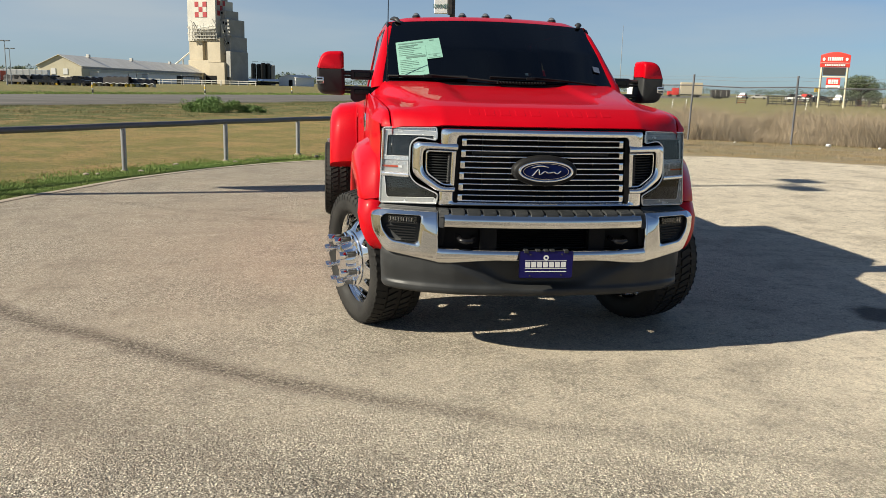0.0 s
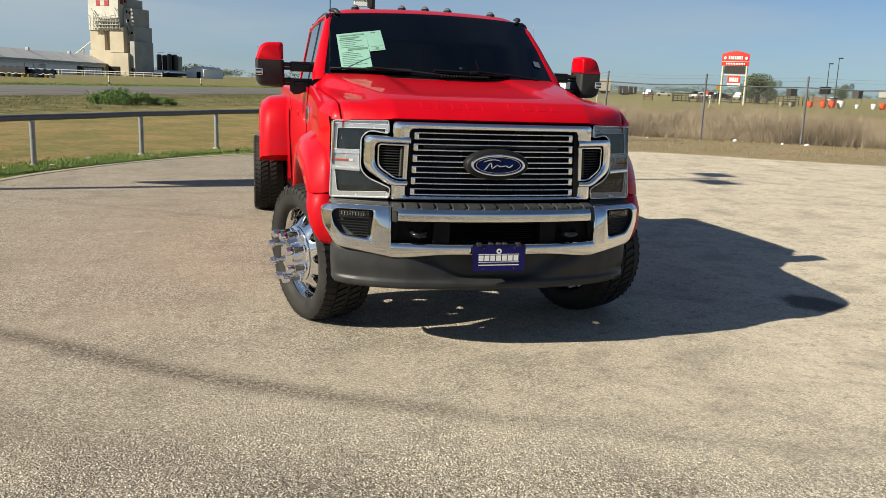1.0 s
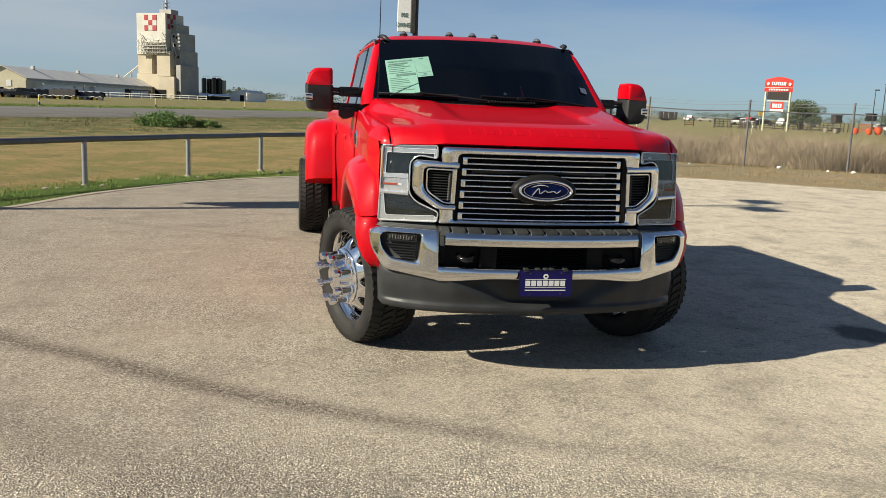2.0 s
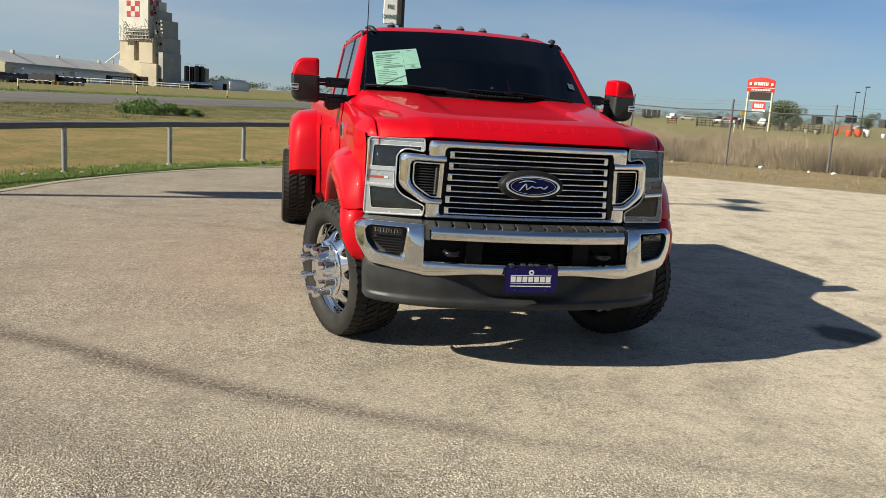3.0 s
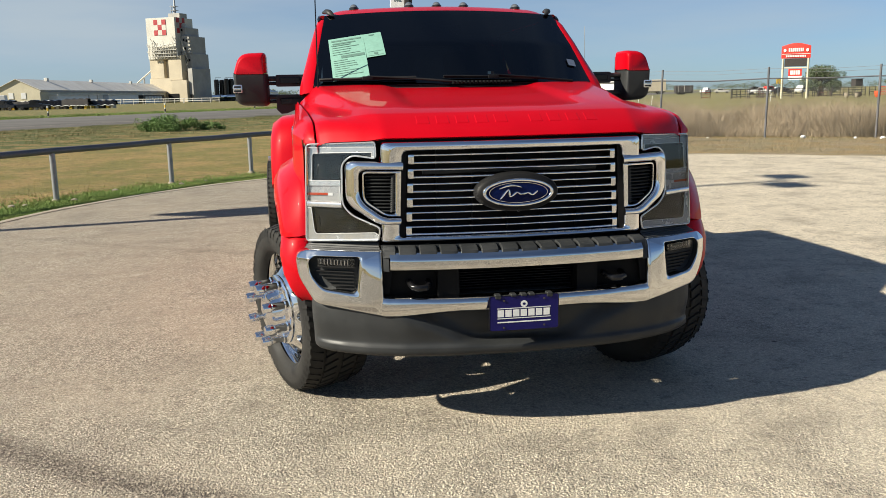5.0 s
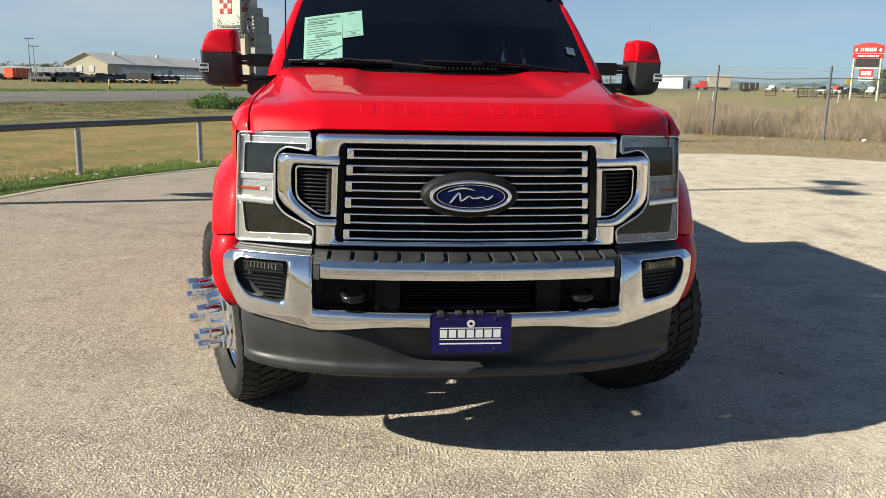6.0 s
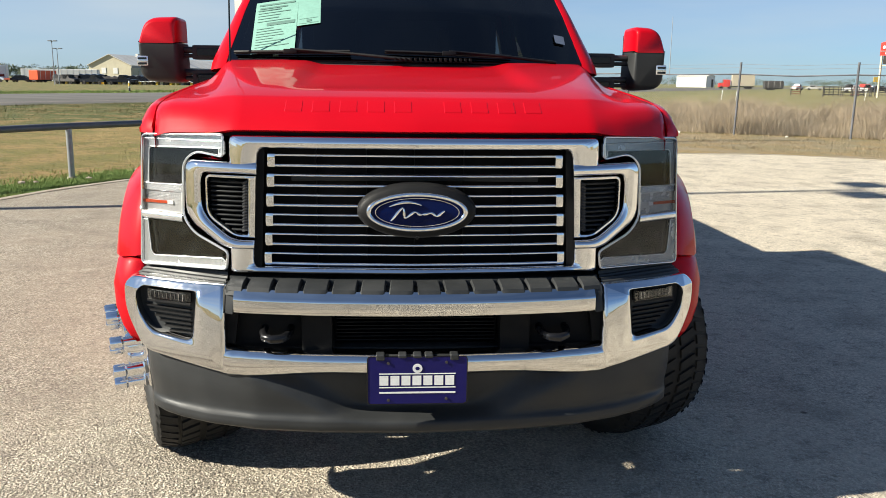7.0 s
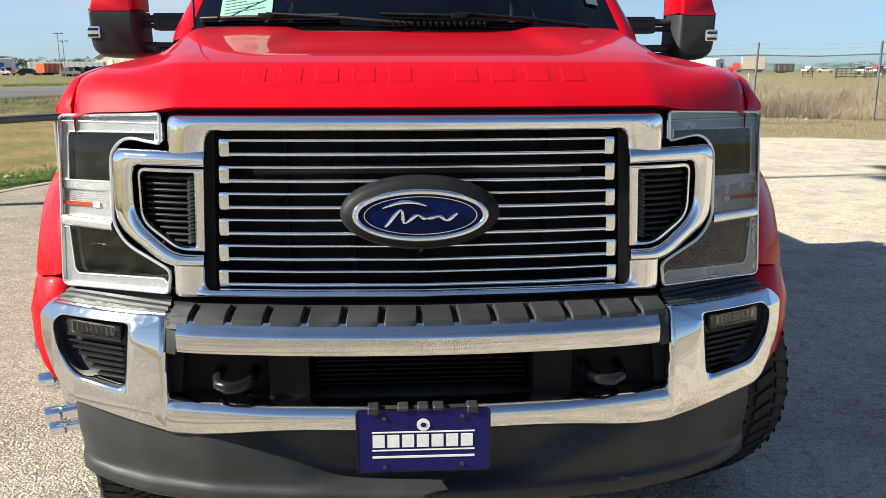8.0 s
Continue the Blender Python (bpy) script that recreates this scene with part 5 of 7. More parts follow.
def front_fenders(s):
    arch_panel("front_fender", AXLE_F, 0.574, 0.372, 1.60, FENDER_TOP[0], FENDER_TOP[1], 0.60, fender_x, s, 16, 186, "red front fender")
    flare(AXLE_F, 0.566, 0.16, 0.90, 1.05, s, 32, 184, "fender_flare", (0.575, 0.76), 0.846, 0.036)
    # lower front piece of the flare, beside the bumper
    bm = bmesh.new()
    rows = []
    for z, xi, yi, xo in ((0.847, 0.895, 0.362, 1.008), (0.835, 0.90, 0.350, 1.014), (0.76, 0.92, 0.335, 1.020), (0.68, 0.915, 0.325, 1.005), (0.62, 0.90, 0.320, 0.978), (0.585, 0.885, 0.325, 0.952), (0.565, 0.88, 0.335, 0.93)):
        yo = AXLE_F - math.sqrt(0.566**2 - (z - HUB_Z) ** 2) - 0.045
        rows.append([(s * (xi - 0.06), yi + 0.03, z), (s * xi, yi - 0.006, z), (s * (xi + (xo - xi) * 0.45), yi + 0.010, z), (s * (xi + (xo - xi) * 0.88), yi + (yo - yi) * 0.38, z), (s * xo, yo - 0.02, z), (s * (xo - 0.012), yo, z), (s * (xo - 0.14), yo + 0.01, z)])
    bm.faces.new([bm.verts.new(p) for p in rows[0]])
    bm.faces.new([bm.verts.new(p) for p in rows[-1]])
    loft(bm, rows, False, False)
    part("flare_end", bm, RED, TRUCK, "red lower flare end beside the bumper", 50)
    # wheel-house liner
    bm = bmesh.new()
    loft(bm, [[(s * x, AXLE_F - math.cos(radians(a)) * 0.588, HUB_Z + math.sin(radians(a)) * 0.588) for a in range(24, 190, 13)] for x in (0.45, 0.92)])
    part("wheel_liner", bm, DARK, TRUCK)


both(front_fenders)


# ---- cab ----
def screen_pt(u, v):
    """Windscreen surface, u from -1 to 1 across, v from 0 (cowl) to 1 (roof)."""
    hw = 0.855 + (0.757 - 0.855) * v
    x = hw * u
    y = lerp_at(v, [0, 1], [1.58, 2.10]) - (0.24 - 0.12 * v) * (1 - u * u)
    z = lerp_at(v, [0, 0.5, 1], [1.515, 1.755, 1.962]) + 0.022 * v * (1 - u * u)
    return (x, y, z)


def cab():
    bm = bmesh.new()
    sheet(bm, 48, 24, lambda u, v: screen_pt((2 * u - 1) * 0.965, v * 0.97 + 0.01))
    part("windscreen", bm, GLASS, TRUCK, "dark tinted curved windscreen", 80, (0, -1, 0.6))
    bm = bmesh.new()
    # black border behind the glass
    for lo, hi in ((0.0, 0.055), (0.925, 0.985)):
        sheet(bm, 24, 1, lambda u, v: tuple(Vector(screen_pt((2 * u - 1) * 0.965, lo + (hi - lo) * v)) + Vector((0, 0.008, -0.006))))
    for s in (-1, 1):
        sheet(bm, 1, 10, lambda u, v: tuple(Vector(screen_pt(s * (0.925 + 0.04 * u), v)) + Vector((0, 0.008, -0.006))))
    part("screen_border", bm, GLOSS, TRUCK, "black border round the windscreen", 80)
    # roof with a soft crown, folding down into the header above the screen
    bm = bmesh.new()

    def roof_pt(u, v):
        a = 2 * u - 1
        y = 2.0 + 0.11 * a * a + (4.02 - 2.02) * v
        zf = lerp_at(v, [0, 0.03, 0.08, 0.2, 0.5, 0.85, 1.0], [1.978, 2.0, 2.018, 2.034, 2.04, 2.03, 2.0])
        hw = 0.764 - 0.03 * v
        edge = smooth01((abs(a) - 0.80) / 0.2)
        return (hw * a, y, zf - 0.025 * a * a - 0.028 * edge)

    sheet(bm, 40, 24, roof_pt)
    part("roof", bm, RED, TRUCK, "bright red cab roof", 60)
    bm = bmesh.new()
    sheet(bm, 12, 8, lambda u, v: (1.42 * (u - 0.5), 2.12 + 1.85 * v, 1.93))
    part("headliner", bm, CABIN, TRUCK, "dark headliner")


cab()


def glass_x(z):
    return lerp_at(z, [1.40, 1.955], [0.868, 0.752])


def cab_side(s):
    # pillar beside the screen
    bm = bmesh.new()
    rows = []
    for v in [-0.10 + 1.05 * k / 14 for k in range(15)]:
        x, y, z = screen_pt(1, max(v, 0.0))
        low = max(0.0, -v)
        y, z = y - 0.45 * low, z - 0.42 * low
        out = 0.034 * max(0.0, 1 - max(v, 0)) ** 1.5
        sink = 0.02 * smooth01((v - 0.8) / 0.15)
        rows.append([(s * (x - 0.036), y + 0.002, z - 0.004 - sink), (s * (x - 0.028), y - 0.008, z + 0.006 - sink), (s * (x - 0.006), y - 0.004, z + 0.009 - sink), (s * (x + 0.008 + out * 0.5), y + 0.014, z + 0.005 - sink), (s * (x + 0.014 + out), y + 0.045, z - sink), (s * (x + 0.016 + out), y + 0.10, z - 0.008 - sink), (s * (x - 0.02), y + 0.12, z - 0.01 - sink)])
    loft(bm, rows)
    part("screen_pillar", bm, RED, TRUCK, "red pillar beside the windscreen", 50)
    # roof side rail with its black drip strip
    bm = tube(bmesh.new(), [(s * 0.742, 2.10, 1.935), (s * 0.740, 2.3, 1.948), (s * 0.738, 3.0, 1.955), (s * 0.738, 3.7, 1.945), (s * 0.745, 4.02, 1.90)], 0.026, 10)
    part("roof_rail", bm, RED, TRUCK)
    ditch = [(0.766, 2.06, 1.918), (0.764, 2.10, 1.936), (0.759, 2.2, 1.955), (0.752, 2.4, 1.972), (0.745, 3.0, 1.981), (0.738, 3.7, 1.968)]
    part("roof_strip", tube(bmesh.new(), [(s * x, y, z) for x, y, z in ditch], [0.010, 0.014, 0.014, 0.012, 0.012, 0.012], 8), GLOSS, TRUCK, "black strip along the roof edge")
    # black cap where the strip meets the windscreen's corner
    bm = bmesh.new()
    rows = []
    for k, (y, z, w, h) in enumerate(((2.040, 1.956, 0.010, 0.006), (2.050, 1.966, 0.017, 0.013), (2.075, 1.977, 0.020, 0.017), (2.14, 1.986, 0.020, 0.016), (2.22, 1.988, 0.018, 0.010))):
        x = 0.682 + 0.045 * k / 4
        rows.append([(s * (x + w * math.cos(a)), y, z + h * math.sin(a)) for a in [2 * math.pi * q / 12 for q in range(12)]])
    loft(bm, rows, True, True)
    part("roof_cap", bm, BLACK, TRUCK, "black cap at the roof's front corner", 50)
    # doors
    for y0, y1 in ((1.63, 2.82), (2.83, 4.0)):
        bm = bmesh.new()
        sheet(bm, 8, 14, lambda u, v: (s * (side_x(0.62 + 0.80 * v) + 0.004), y0 + (y1 - y0) * u, 0.62 + 0.80 * v), 0.03)
        door = part("door", bm, RED, TRUCK, "red cab door")
        bm = bmesh.new()
        lo = [(y0 + 0.02, 1.42), (y1 - 0.02, 1.42)]
        hi = [(max(y0 + 0.50, y0 + 0.03) if y0 < 2 else y0 + 0.02, 1.93), (y1 - (0.02 if y0 < 2 else 0.16), 1.95)]
        loft(bm, [[(s * glass_x(z), y, z) for y, z in lo], [(s * glass_x(z), y, z) for y, z in hi]])
        part("side_window", bm, GLASS, door, "dark tinted side window", 35, (s, 0, 0.2))
        bm = bmesh.new()
        ring = lo + hi[::-1]
        pts = [(s * (glass_x(z) - 0.012), y, z) for y, z in ring]
        for p, q in zip(pts, pts[1:] + pts[:1]):
            tube(bm, [p, q], 0.017, 8)
        part("window_frame", bm, GLOSS, door, "black window frame")
        bm = box(bmesh.new(), s * 0.945 - 0.012, s * 0.945 + 0.012, y1 - 0.26, y1 - 0.06, 1.18, 1.22, 0.008)
        part("handle", bm, RED, door, "red door handle")
    bm = bmesh.new()
    loft(bm, [[(s * (glass_x(z) + dx), y, z) for dx, y in ((-0.06, 3.90), (0.01, 3.90), (0.01, 4.03), (-0.06, 4.03))] for z in (1.38, 1.6, 1.95)], True, True)
    part("rear_pillar", bm, RED, TRUCK)
    part("sill", new_box(s * 0.88 - 0.05, s * 0.88 + 0.05, 1.5, 4.05, 0.52, 0.63, bevel=0.02), RED, TRUCK)


both(cab_side)


def cab_back():
    part("cab_back", new_box(-0.86, 0.86, 3.98, 4.03, 0.6, 1.42, bevel=0.015), RED, TRUCK)
    part("rear_header", new_box(-0.74, 0.74, 3.96, 4.02, 1.87, 1.99), CABIN, TRUCK)
    part("rear_window", new_box(-0.72, 0.72, 3.99, 4.0, 1.42, 1.9), GLASS, TRUCK, "tinted rear window")
    part("floor", new_box(-0.86, 0.86, 1.2, 4.0, 0.60, 0.66), DARK, TRUCK)
    part("firewall", new_box(-0.84, 0.84, 1.42, 1.46, 0.6, 1.42), DARK, TRUCK)
    bm = bmesh.new()
    sheet(bm, 16, 6, lambda u, v: (1.66 * (u - 0.5), 1.50 + 0.55 * v, 1.475 - 0.05 * v * v - 0.1 * max(0, v - 0.8) * 3))
    part("dashboard", bm, CABIN, TRUCK, "dark dashboard top")
    bm = bmesh.new()
    turned(bm, [(0.17, -0.012), (0.185, 0.0), (0.17, 0.012), (0.155, 0.0), (0.17, -0.012)], 28, pose(0.40, 2.18, 1.36, 0, 0, 90) @ pose(0, 0, 0, 0, -28, 0))
    part("steering_wheel", bm, GLOSS, TRUCK)
    for x in (-0.4, 0.4):
        for y in (2.5, 3.4):
            seat = part("seat", new_box(x - 0.27, x + 0.27, y - 0.35, y + 0.2, 0.85, 1.05, bevel=0.06), CABIN, TRUCK, "charcoal seat")
            part("backrest", new_box(x - 0.26, x + 0.26, y + 0.15, y + 0.32, 1.0, 1.6, bevel=0.06), CABIN, seat)
            part("headrest", new_box(x - 0.13, x + 0.13, y + 0.18, y + 0.3, 1.62, 1.80, bevel=0.05), CABIN, seat)
    part("mirror", new_box(-0.13, 0.13, 2.06, 2.1, 1.83, 1.9, bevel=0.02), GLOSS, TRUCK, "inside mirror")


cab_back()


# ---- bed and rear fenders ----
def bed_side(s):
    def bed_x(y, z):
        return lerp_at(z, [0.5, 1.1, 1.35, 1.44], [0.94, 0.96, 0.94, 0.91])

    arch_panel("bed_side", AXLE_R, 0.55, 4.07, 6.58, 1.43, 1.45, 0.62, bed_x, s, -6, 186, "red bed side")
    flare(AXLE_R, 0.50, 0.40, 0.94, 1.235, s, 20, 160, "rear_fender", (0.70, 0.88))
    bm = tube(bmesh.new(), [(s * 0.92, 4.07, 1.44), (s * 0.92, 6.58, 1.46)], 0.028, 8)
    part("bed_rail", bm, BLACK, TRUCK)
    bm = box(bmesh.new(), s * 1.24 - 0.02, s * 1.24 + 0.02, AXLE_R - 0.50, AXLE_R - 0.44, 0.86, 0.90, 0.006)
    part("marker_lamp", bm, SATIN, TRUCK, "small pale marker lamp")
    bm = bmesh.new()
    loft(bm, [[(s * x, AXLE_R - math.cos(radians(a)) * 0.54, HUB_Z + math.sin(radians(a)) * 0.54) for a in range(38, 150, 8)] for x in (0.5, 1.2)])
    part("wheel_liner", bm, DARK, TRUCK)


both(bed_side)
part("tailgate", new_box(-0.88, 0.88, 6.54, 6.6, 0.65, 1.44, bevel=0.02), RED, TRUCK)
part("bed_front", new_box(-0.9, 0.9, 4.07, 4.11, 0.65, 1.42, bevel=0.015), RED, TRUCK)
part("bed_floor", new_box(-0.9, 0.9, 4.1, 6.55, 0.72, 0.78), BLACK, TRUCK)
part("rear_bumper", new_box(-0.95, 0.95, 6.62, 6.78, 0.55, 0.75, bevel=0.04), CHROME, TRUCK)


# ---- nose of the truck: grille, lamps, bumper ----
def grille_y(x, z=0):
    return lerp_at(abs(x), [0, 0.3, 0.565, 0.62, 0.9], [0.12, 0.135, 0.168, 0.19, 0.35])


def lamp_y(x, z=1.05):
    return 0.178 + 0.55 * (abs(x) - 0.591) + 0.075 * (z - 1.05)


def bumper_y(x, z=0.7):
    y = lerp_at(abs(x), [0, 0.15, 0.3, 0.45, 0.53, 0.585, 0.66, 0.75, 0.84, 0.9, 0.94, 0.98], [0.0, 0.004, 0.015, 0.035, 0.05, 0.07, 0.098, 0.14, 0.19, 0.232, 0.272, 0.345])
    return y + 0.055 * (z - 0.68) + 0.03 * max(0.0, min(1.0, (z - 0.776) / 0.042)) + 0.012 * smooth01((0.60 - z) / 0.06)


def dense(loop, m):
    out = []
    for a, b in zip(loop, loop[1:] + loop[:1]):
        out += [a.lerp(b, k / m) for k in range(m)]
    return out


def vec(pts):
    return [Vector(p) for p in pts]


def slab(bm, outline, depth_at, thick):
    """A flat-cut plate: the outline pulled back by its thickness."""
    a = [bm.verts.new((p.x, depth_at(p.x, p.y), p.y)) for p in outline]
    b = [bm.verts.new((p.x, depth_at(p.x, p.y) + thick, p.y)) for p in outline]
    for i in range(len(a)):
        j = (i + 1) % len(a)
        bm.faces.new((a[i], a[j], b[j], b[i]))
    ends = [bm.faces.new(a), bm.faces.new(b)]
    bm.normal_update()
    bmesh.ops.triangulate(bm, faces=ends)
    return bm


def ellipse(cx, cz, a, b, n=56):
    return [Vector((cx + a * math.cos(2 * math.pi * k / n), cz + b * math.sin(2 * math.pi * k / n))) for k in range(n)]


def grille():
    g = tagged(new("grille"), label="chrome barred grille with black backing")
    g.parent = TRUCK
    outer = dense(rounded(vec([(-0.573, 1.268), (0.573, 1.268), (0.586, 0.842), (-0.586, 0.842)]), [0.02, 0.02, 0.015, 0.015], 4), 24)
    inner = dense(rounded(vec([(-0.482, 1.231), (0.482, 1.231), (0.503, 0.864), (-0.503, 0.864)]), [0.03, 0.03, 0.02, 0.02], 4), 24)
    curve = [(0, -0.05), (0, -0.012), (0.05, 0.004), (0.16, 0.014), (0.5, 0.02), (0.86, 0.017), (0.95, 0.012), (0.985, 0.006), (1, -0.001), (1, -0.07)]
    for z, up, label in ((1.177, True, "broad chrome grille top"), (0.929, False, "broad chrome grille foot")):
        bm = hoop(bmesh.new(), outer, inner, grille_y, curve)
        geom = bm.verts[:] + bm.edges[:] + bm.faces[:]
        bmesh.ops.bisect_plane(bm, geom=geom, plane_co=(0, 0, z), plane_no=(0, 0, 1), clear_inner=up, clear_outer=not up)
        part("frame", bm, CHROME, g, label, 50)
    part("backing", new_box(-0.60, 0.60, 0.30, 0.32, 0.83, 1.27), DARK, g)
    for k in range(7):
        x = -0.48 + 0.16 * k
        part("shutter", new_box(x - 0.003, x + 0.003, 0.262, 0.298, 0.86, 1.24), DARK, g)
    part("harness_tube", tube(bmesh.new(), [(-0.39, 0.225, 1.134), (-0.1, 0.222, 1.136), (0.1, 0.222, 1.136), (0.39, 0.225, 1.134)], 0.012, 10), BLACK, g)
    # near-black panels stand in for the shaded space beside the bar ends
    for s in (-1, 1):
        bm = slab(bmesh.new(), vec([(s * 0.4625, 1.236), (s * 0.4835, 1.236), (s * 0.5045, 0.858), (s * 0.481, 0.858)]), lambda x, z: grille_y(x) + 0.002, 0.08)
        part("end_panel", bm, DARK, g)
    for i in range(6):
        top = 1.213 - 0.0612 * i
        low, hw = top - 0.0395, 0.461 + 0.0035 * i
        bar = tagged(new("bar"), label="chrome double rail grille bar")
        bar.parent = g
        for z, thick in ((top - 0.0035, 0.0036), (low + 0.0045, 0.0048)):
            xs = [-hw + 0.012 + (2 * hw - 0.024) * k / 20 for k in range(21)]
            part("rail", tube(bmesh.new(), [(x, grille_y(x) + 0.012, z) for x in xs], thick, 12), CHROME, bar)
        for s in (-1, 1):
            bm = bmesh.new()
            rws = []
            for q, deep in ((-0.001, 0.03), (0.0, 0.006), (0.003, 0.0005), (0.010, -0.001), (0.022, -0.0005), (0.028, 0.001), (0.030, 0.008), (0.030, 0.03)):
                x = hw - q
                mz, hz = (top + low) / 2, (top - low) / 2 * (1.0 if 0.004 < q < 0.03 else 0.9)
                rws.append([(s * x, grille_y(x) + 0.006 + deep + 0.0015 * abs(k) ** 6, mz + hz * k) for k in (-1.0, -0.85, -0.5, 0.0, 0.5, 0.85, 1.0)])
            loft(bm, rws)
            part("end_cap", bm, CHROME, bar, "rounded chrome end cap", 60)
    # oval badge: black bezel, chrome ring, blue field and plain chrome strokes
    b = tagged(new("badge"), label="blue oval badge with chrome ring")
    b.parent = TRUCK

    def oval(a, c, rows):
        bm = bmesh.new()
        vs = loft(bm, [[(p.x, y, p.y) for p in ellipse(0, 1.046, a * k, c * (1 - (1 - k) * a / c * 0.9), 64)] for k, y in rows], True)
        bm.faces.new(vs[-1])
        return bm

    part("bezel", oval(0.183, 0.0855, ((1.0, 0.15), (1.0, 0.118), (0.975, 0.098), (0.93, 0.088), (0.8, 0.084))), BEZEL, b, "black bezel", 50)
    part("ring", oval(0.1555, 0.0615, ((1.0, 0.088), (0.995, 0.080), (0.975, 0.0745), (0.945, 0.0735), (0.915, 0.0745), (0.895, 0.078), (0.885, 0.084))), CHROME, b, "", 50)
    part("field", oval(0.1370, 0.0490, ((1.0, 0.083), (0.99, 0.0795), (0.6, 0.077))), BADGE_BLUE, b, "deep blue field", 60)
    bm = bmesh.new()
    loft(bm, [[(p.x, 0.0768, p.y) for p in ellipse(0, 1.046, 0.1275 * k, 0.0435 * k2, 64)] for k, k2 in ((1, 1), (0.985, 0.965))], True)
    part("inner_ring", bm, CHROME, b)
    # plain flowing strokes
    wave, top = [], []
    for k in range(61):
        u = k / 60
        z = 1.042 + (0.021 - 0.006 * u) * math.sin(u * 2 * math.pi * 3.4 - 1.4) * (0.55 + 0.45 * math.cos(u * 5.0))
        wave.append((-0.072 + 0.150 * u + 0.42 * (z - 1.042), 0.0752, z))
    for k in range(17):
        u = k / 16
        top.append((-0.085 + 0.098 * u, 0.0752, 1.064 + 0.016 * math.sin(u * 2.6) - 0.004 * u))
    part("stroke", tube(bmesh.new(), wave, [0.0022 + 0.0028 * abs(math.sin(k * 0.36)) for k in range(61)], 8), CHROME, b)
    part("stroke", tube(bmesh.new(), top, [0.0018 + 0.0034 * math.sin(math.pi * k / 16) for k in range(17)], 8), CHROME, b)
    bm = tube(bmesh.new(), [(0, 0.085, 0.9665), (0, 0.078, 0.9665)], 0.005, 12)
    part("camera_eye", bm, GLOSS, b)


grille()


def side_vent(s):
    """The chrome C-shaped surround and slatted vent beside the grille."""
    v = tagged(new("side_vent"), label="chrome framed black slatted vent")
    v.parent = TRUCK
    m = (lambda p: p) if s > 0 else flip
    rs = [0.004, 0.035, 0.045, 0.035, 0.004]
    o = m(rounded(vec([(0.4825, 1.187), (0.722, 1.190), (0.724, 1.006), (0.588, 0.918), (0.4985, 0.918)]), rs, 6))
    n = m(rounded(vec([(0.4845, 1.150), (0.664, 1.152), (0.665, 1.022), (0.566, 0.95), (0.4968, 0.95)]), rs, 6))
    rows = []
    for t, d in ((0, -0.06), (0, 0.008), (0.03, 0.018), (0.10, 0.027), (0.22, 0.033), (0.40, 0.036), (0.6, 0.036), (0.78, 0.033), (0.91, 0.026), (0.98, 0.014), (1, 0.0), (1, -0.06)):
        rows.append([((p := a.lerp(c, t)).x, grille_y(p.x) - d, p.y) for a, c in zip(o, n)])
    bm = bmesh.new()
    vs = loft(bm, rows)
    for k in (0, -1):
        bm.faces.new([r[k] for r in vs])
    part("surround", bm, CHROME, v, "wide chrome surround", 50)
    o = dense(m(rounded(vec([(0.4868, 1.147), (0.654, 1.148), (0.655, 1.018), (0.56, 0.954), (0.4955, 0.954)]), [0.003, 0.022, 0.03, 0.03, 0.003], 5)), 3)
    n = dense(m(rounded(vec([(0.516, 1.136), (0.643, 1.137), (0.643, 1.026), (0.554, 0.966), (0.522, 0.966)]), [0.006, 0.014, 0.03, 0.02, 0.006], 5)), 3)
    bm = hoop(bmesh.new(), o, n, grille_y, [(0, -0.05), (0, 0.006), (0.12, 0.014), (0.4, 0.017), (0.75, 0.016), (0.93, 0.010), (1, 0.002), (1, -0.04)])
    part("inner_trim", bm, CHROME, v, "", 50)
    bm = slab(bmesh.new(), o, lambda x, z: grille_y(x) + 0.035, 0.02)
    part("backing", bm, DARK, v)
    bm = bmesh.new()
    for k in range(17):
        z = 1.128 - 0.0092 * k
        x = 0.518 + 0.0004 * k
        tube(bm, [(s * x, grille_y(x) + 0.001, z), (s * (x + 0.006), grille_y(x) - 0.001, z - 0.003), (s * (x + 0.012), grille_y(x) + 0.004, z - 0.008)], 0.0044, 8)
    part("bead_strip", bm, TOOTHED, v, "fine twisted grey edge")
    for k in range(11):
        z = 1.124 - 0.0147 * k
        xo = 0.638 if z > 1.03 else 0.638 - (1.03 - z) * 1.3
        bm = bmesh.new()
        loft(bm, [[(s * x, grille_y(x) + dy, z + dz) for x in (0.52, 0.56, 0.6, xo)] for dy, dz in ((0.03, 0.0035), (0.004, 0.002), (0.002, 0.0), (0.006, -0.004), (0.03, -0.003))])
        part("slat", bm, BLACK, v)


both(side_vent)


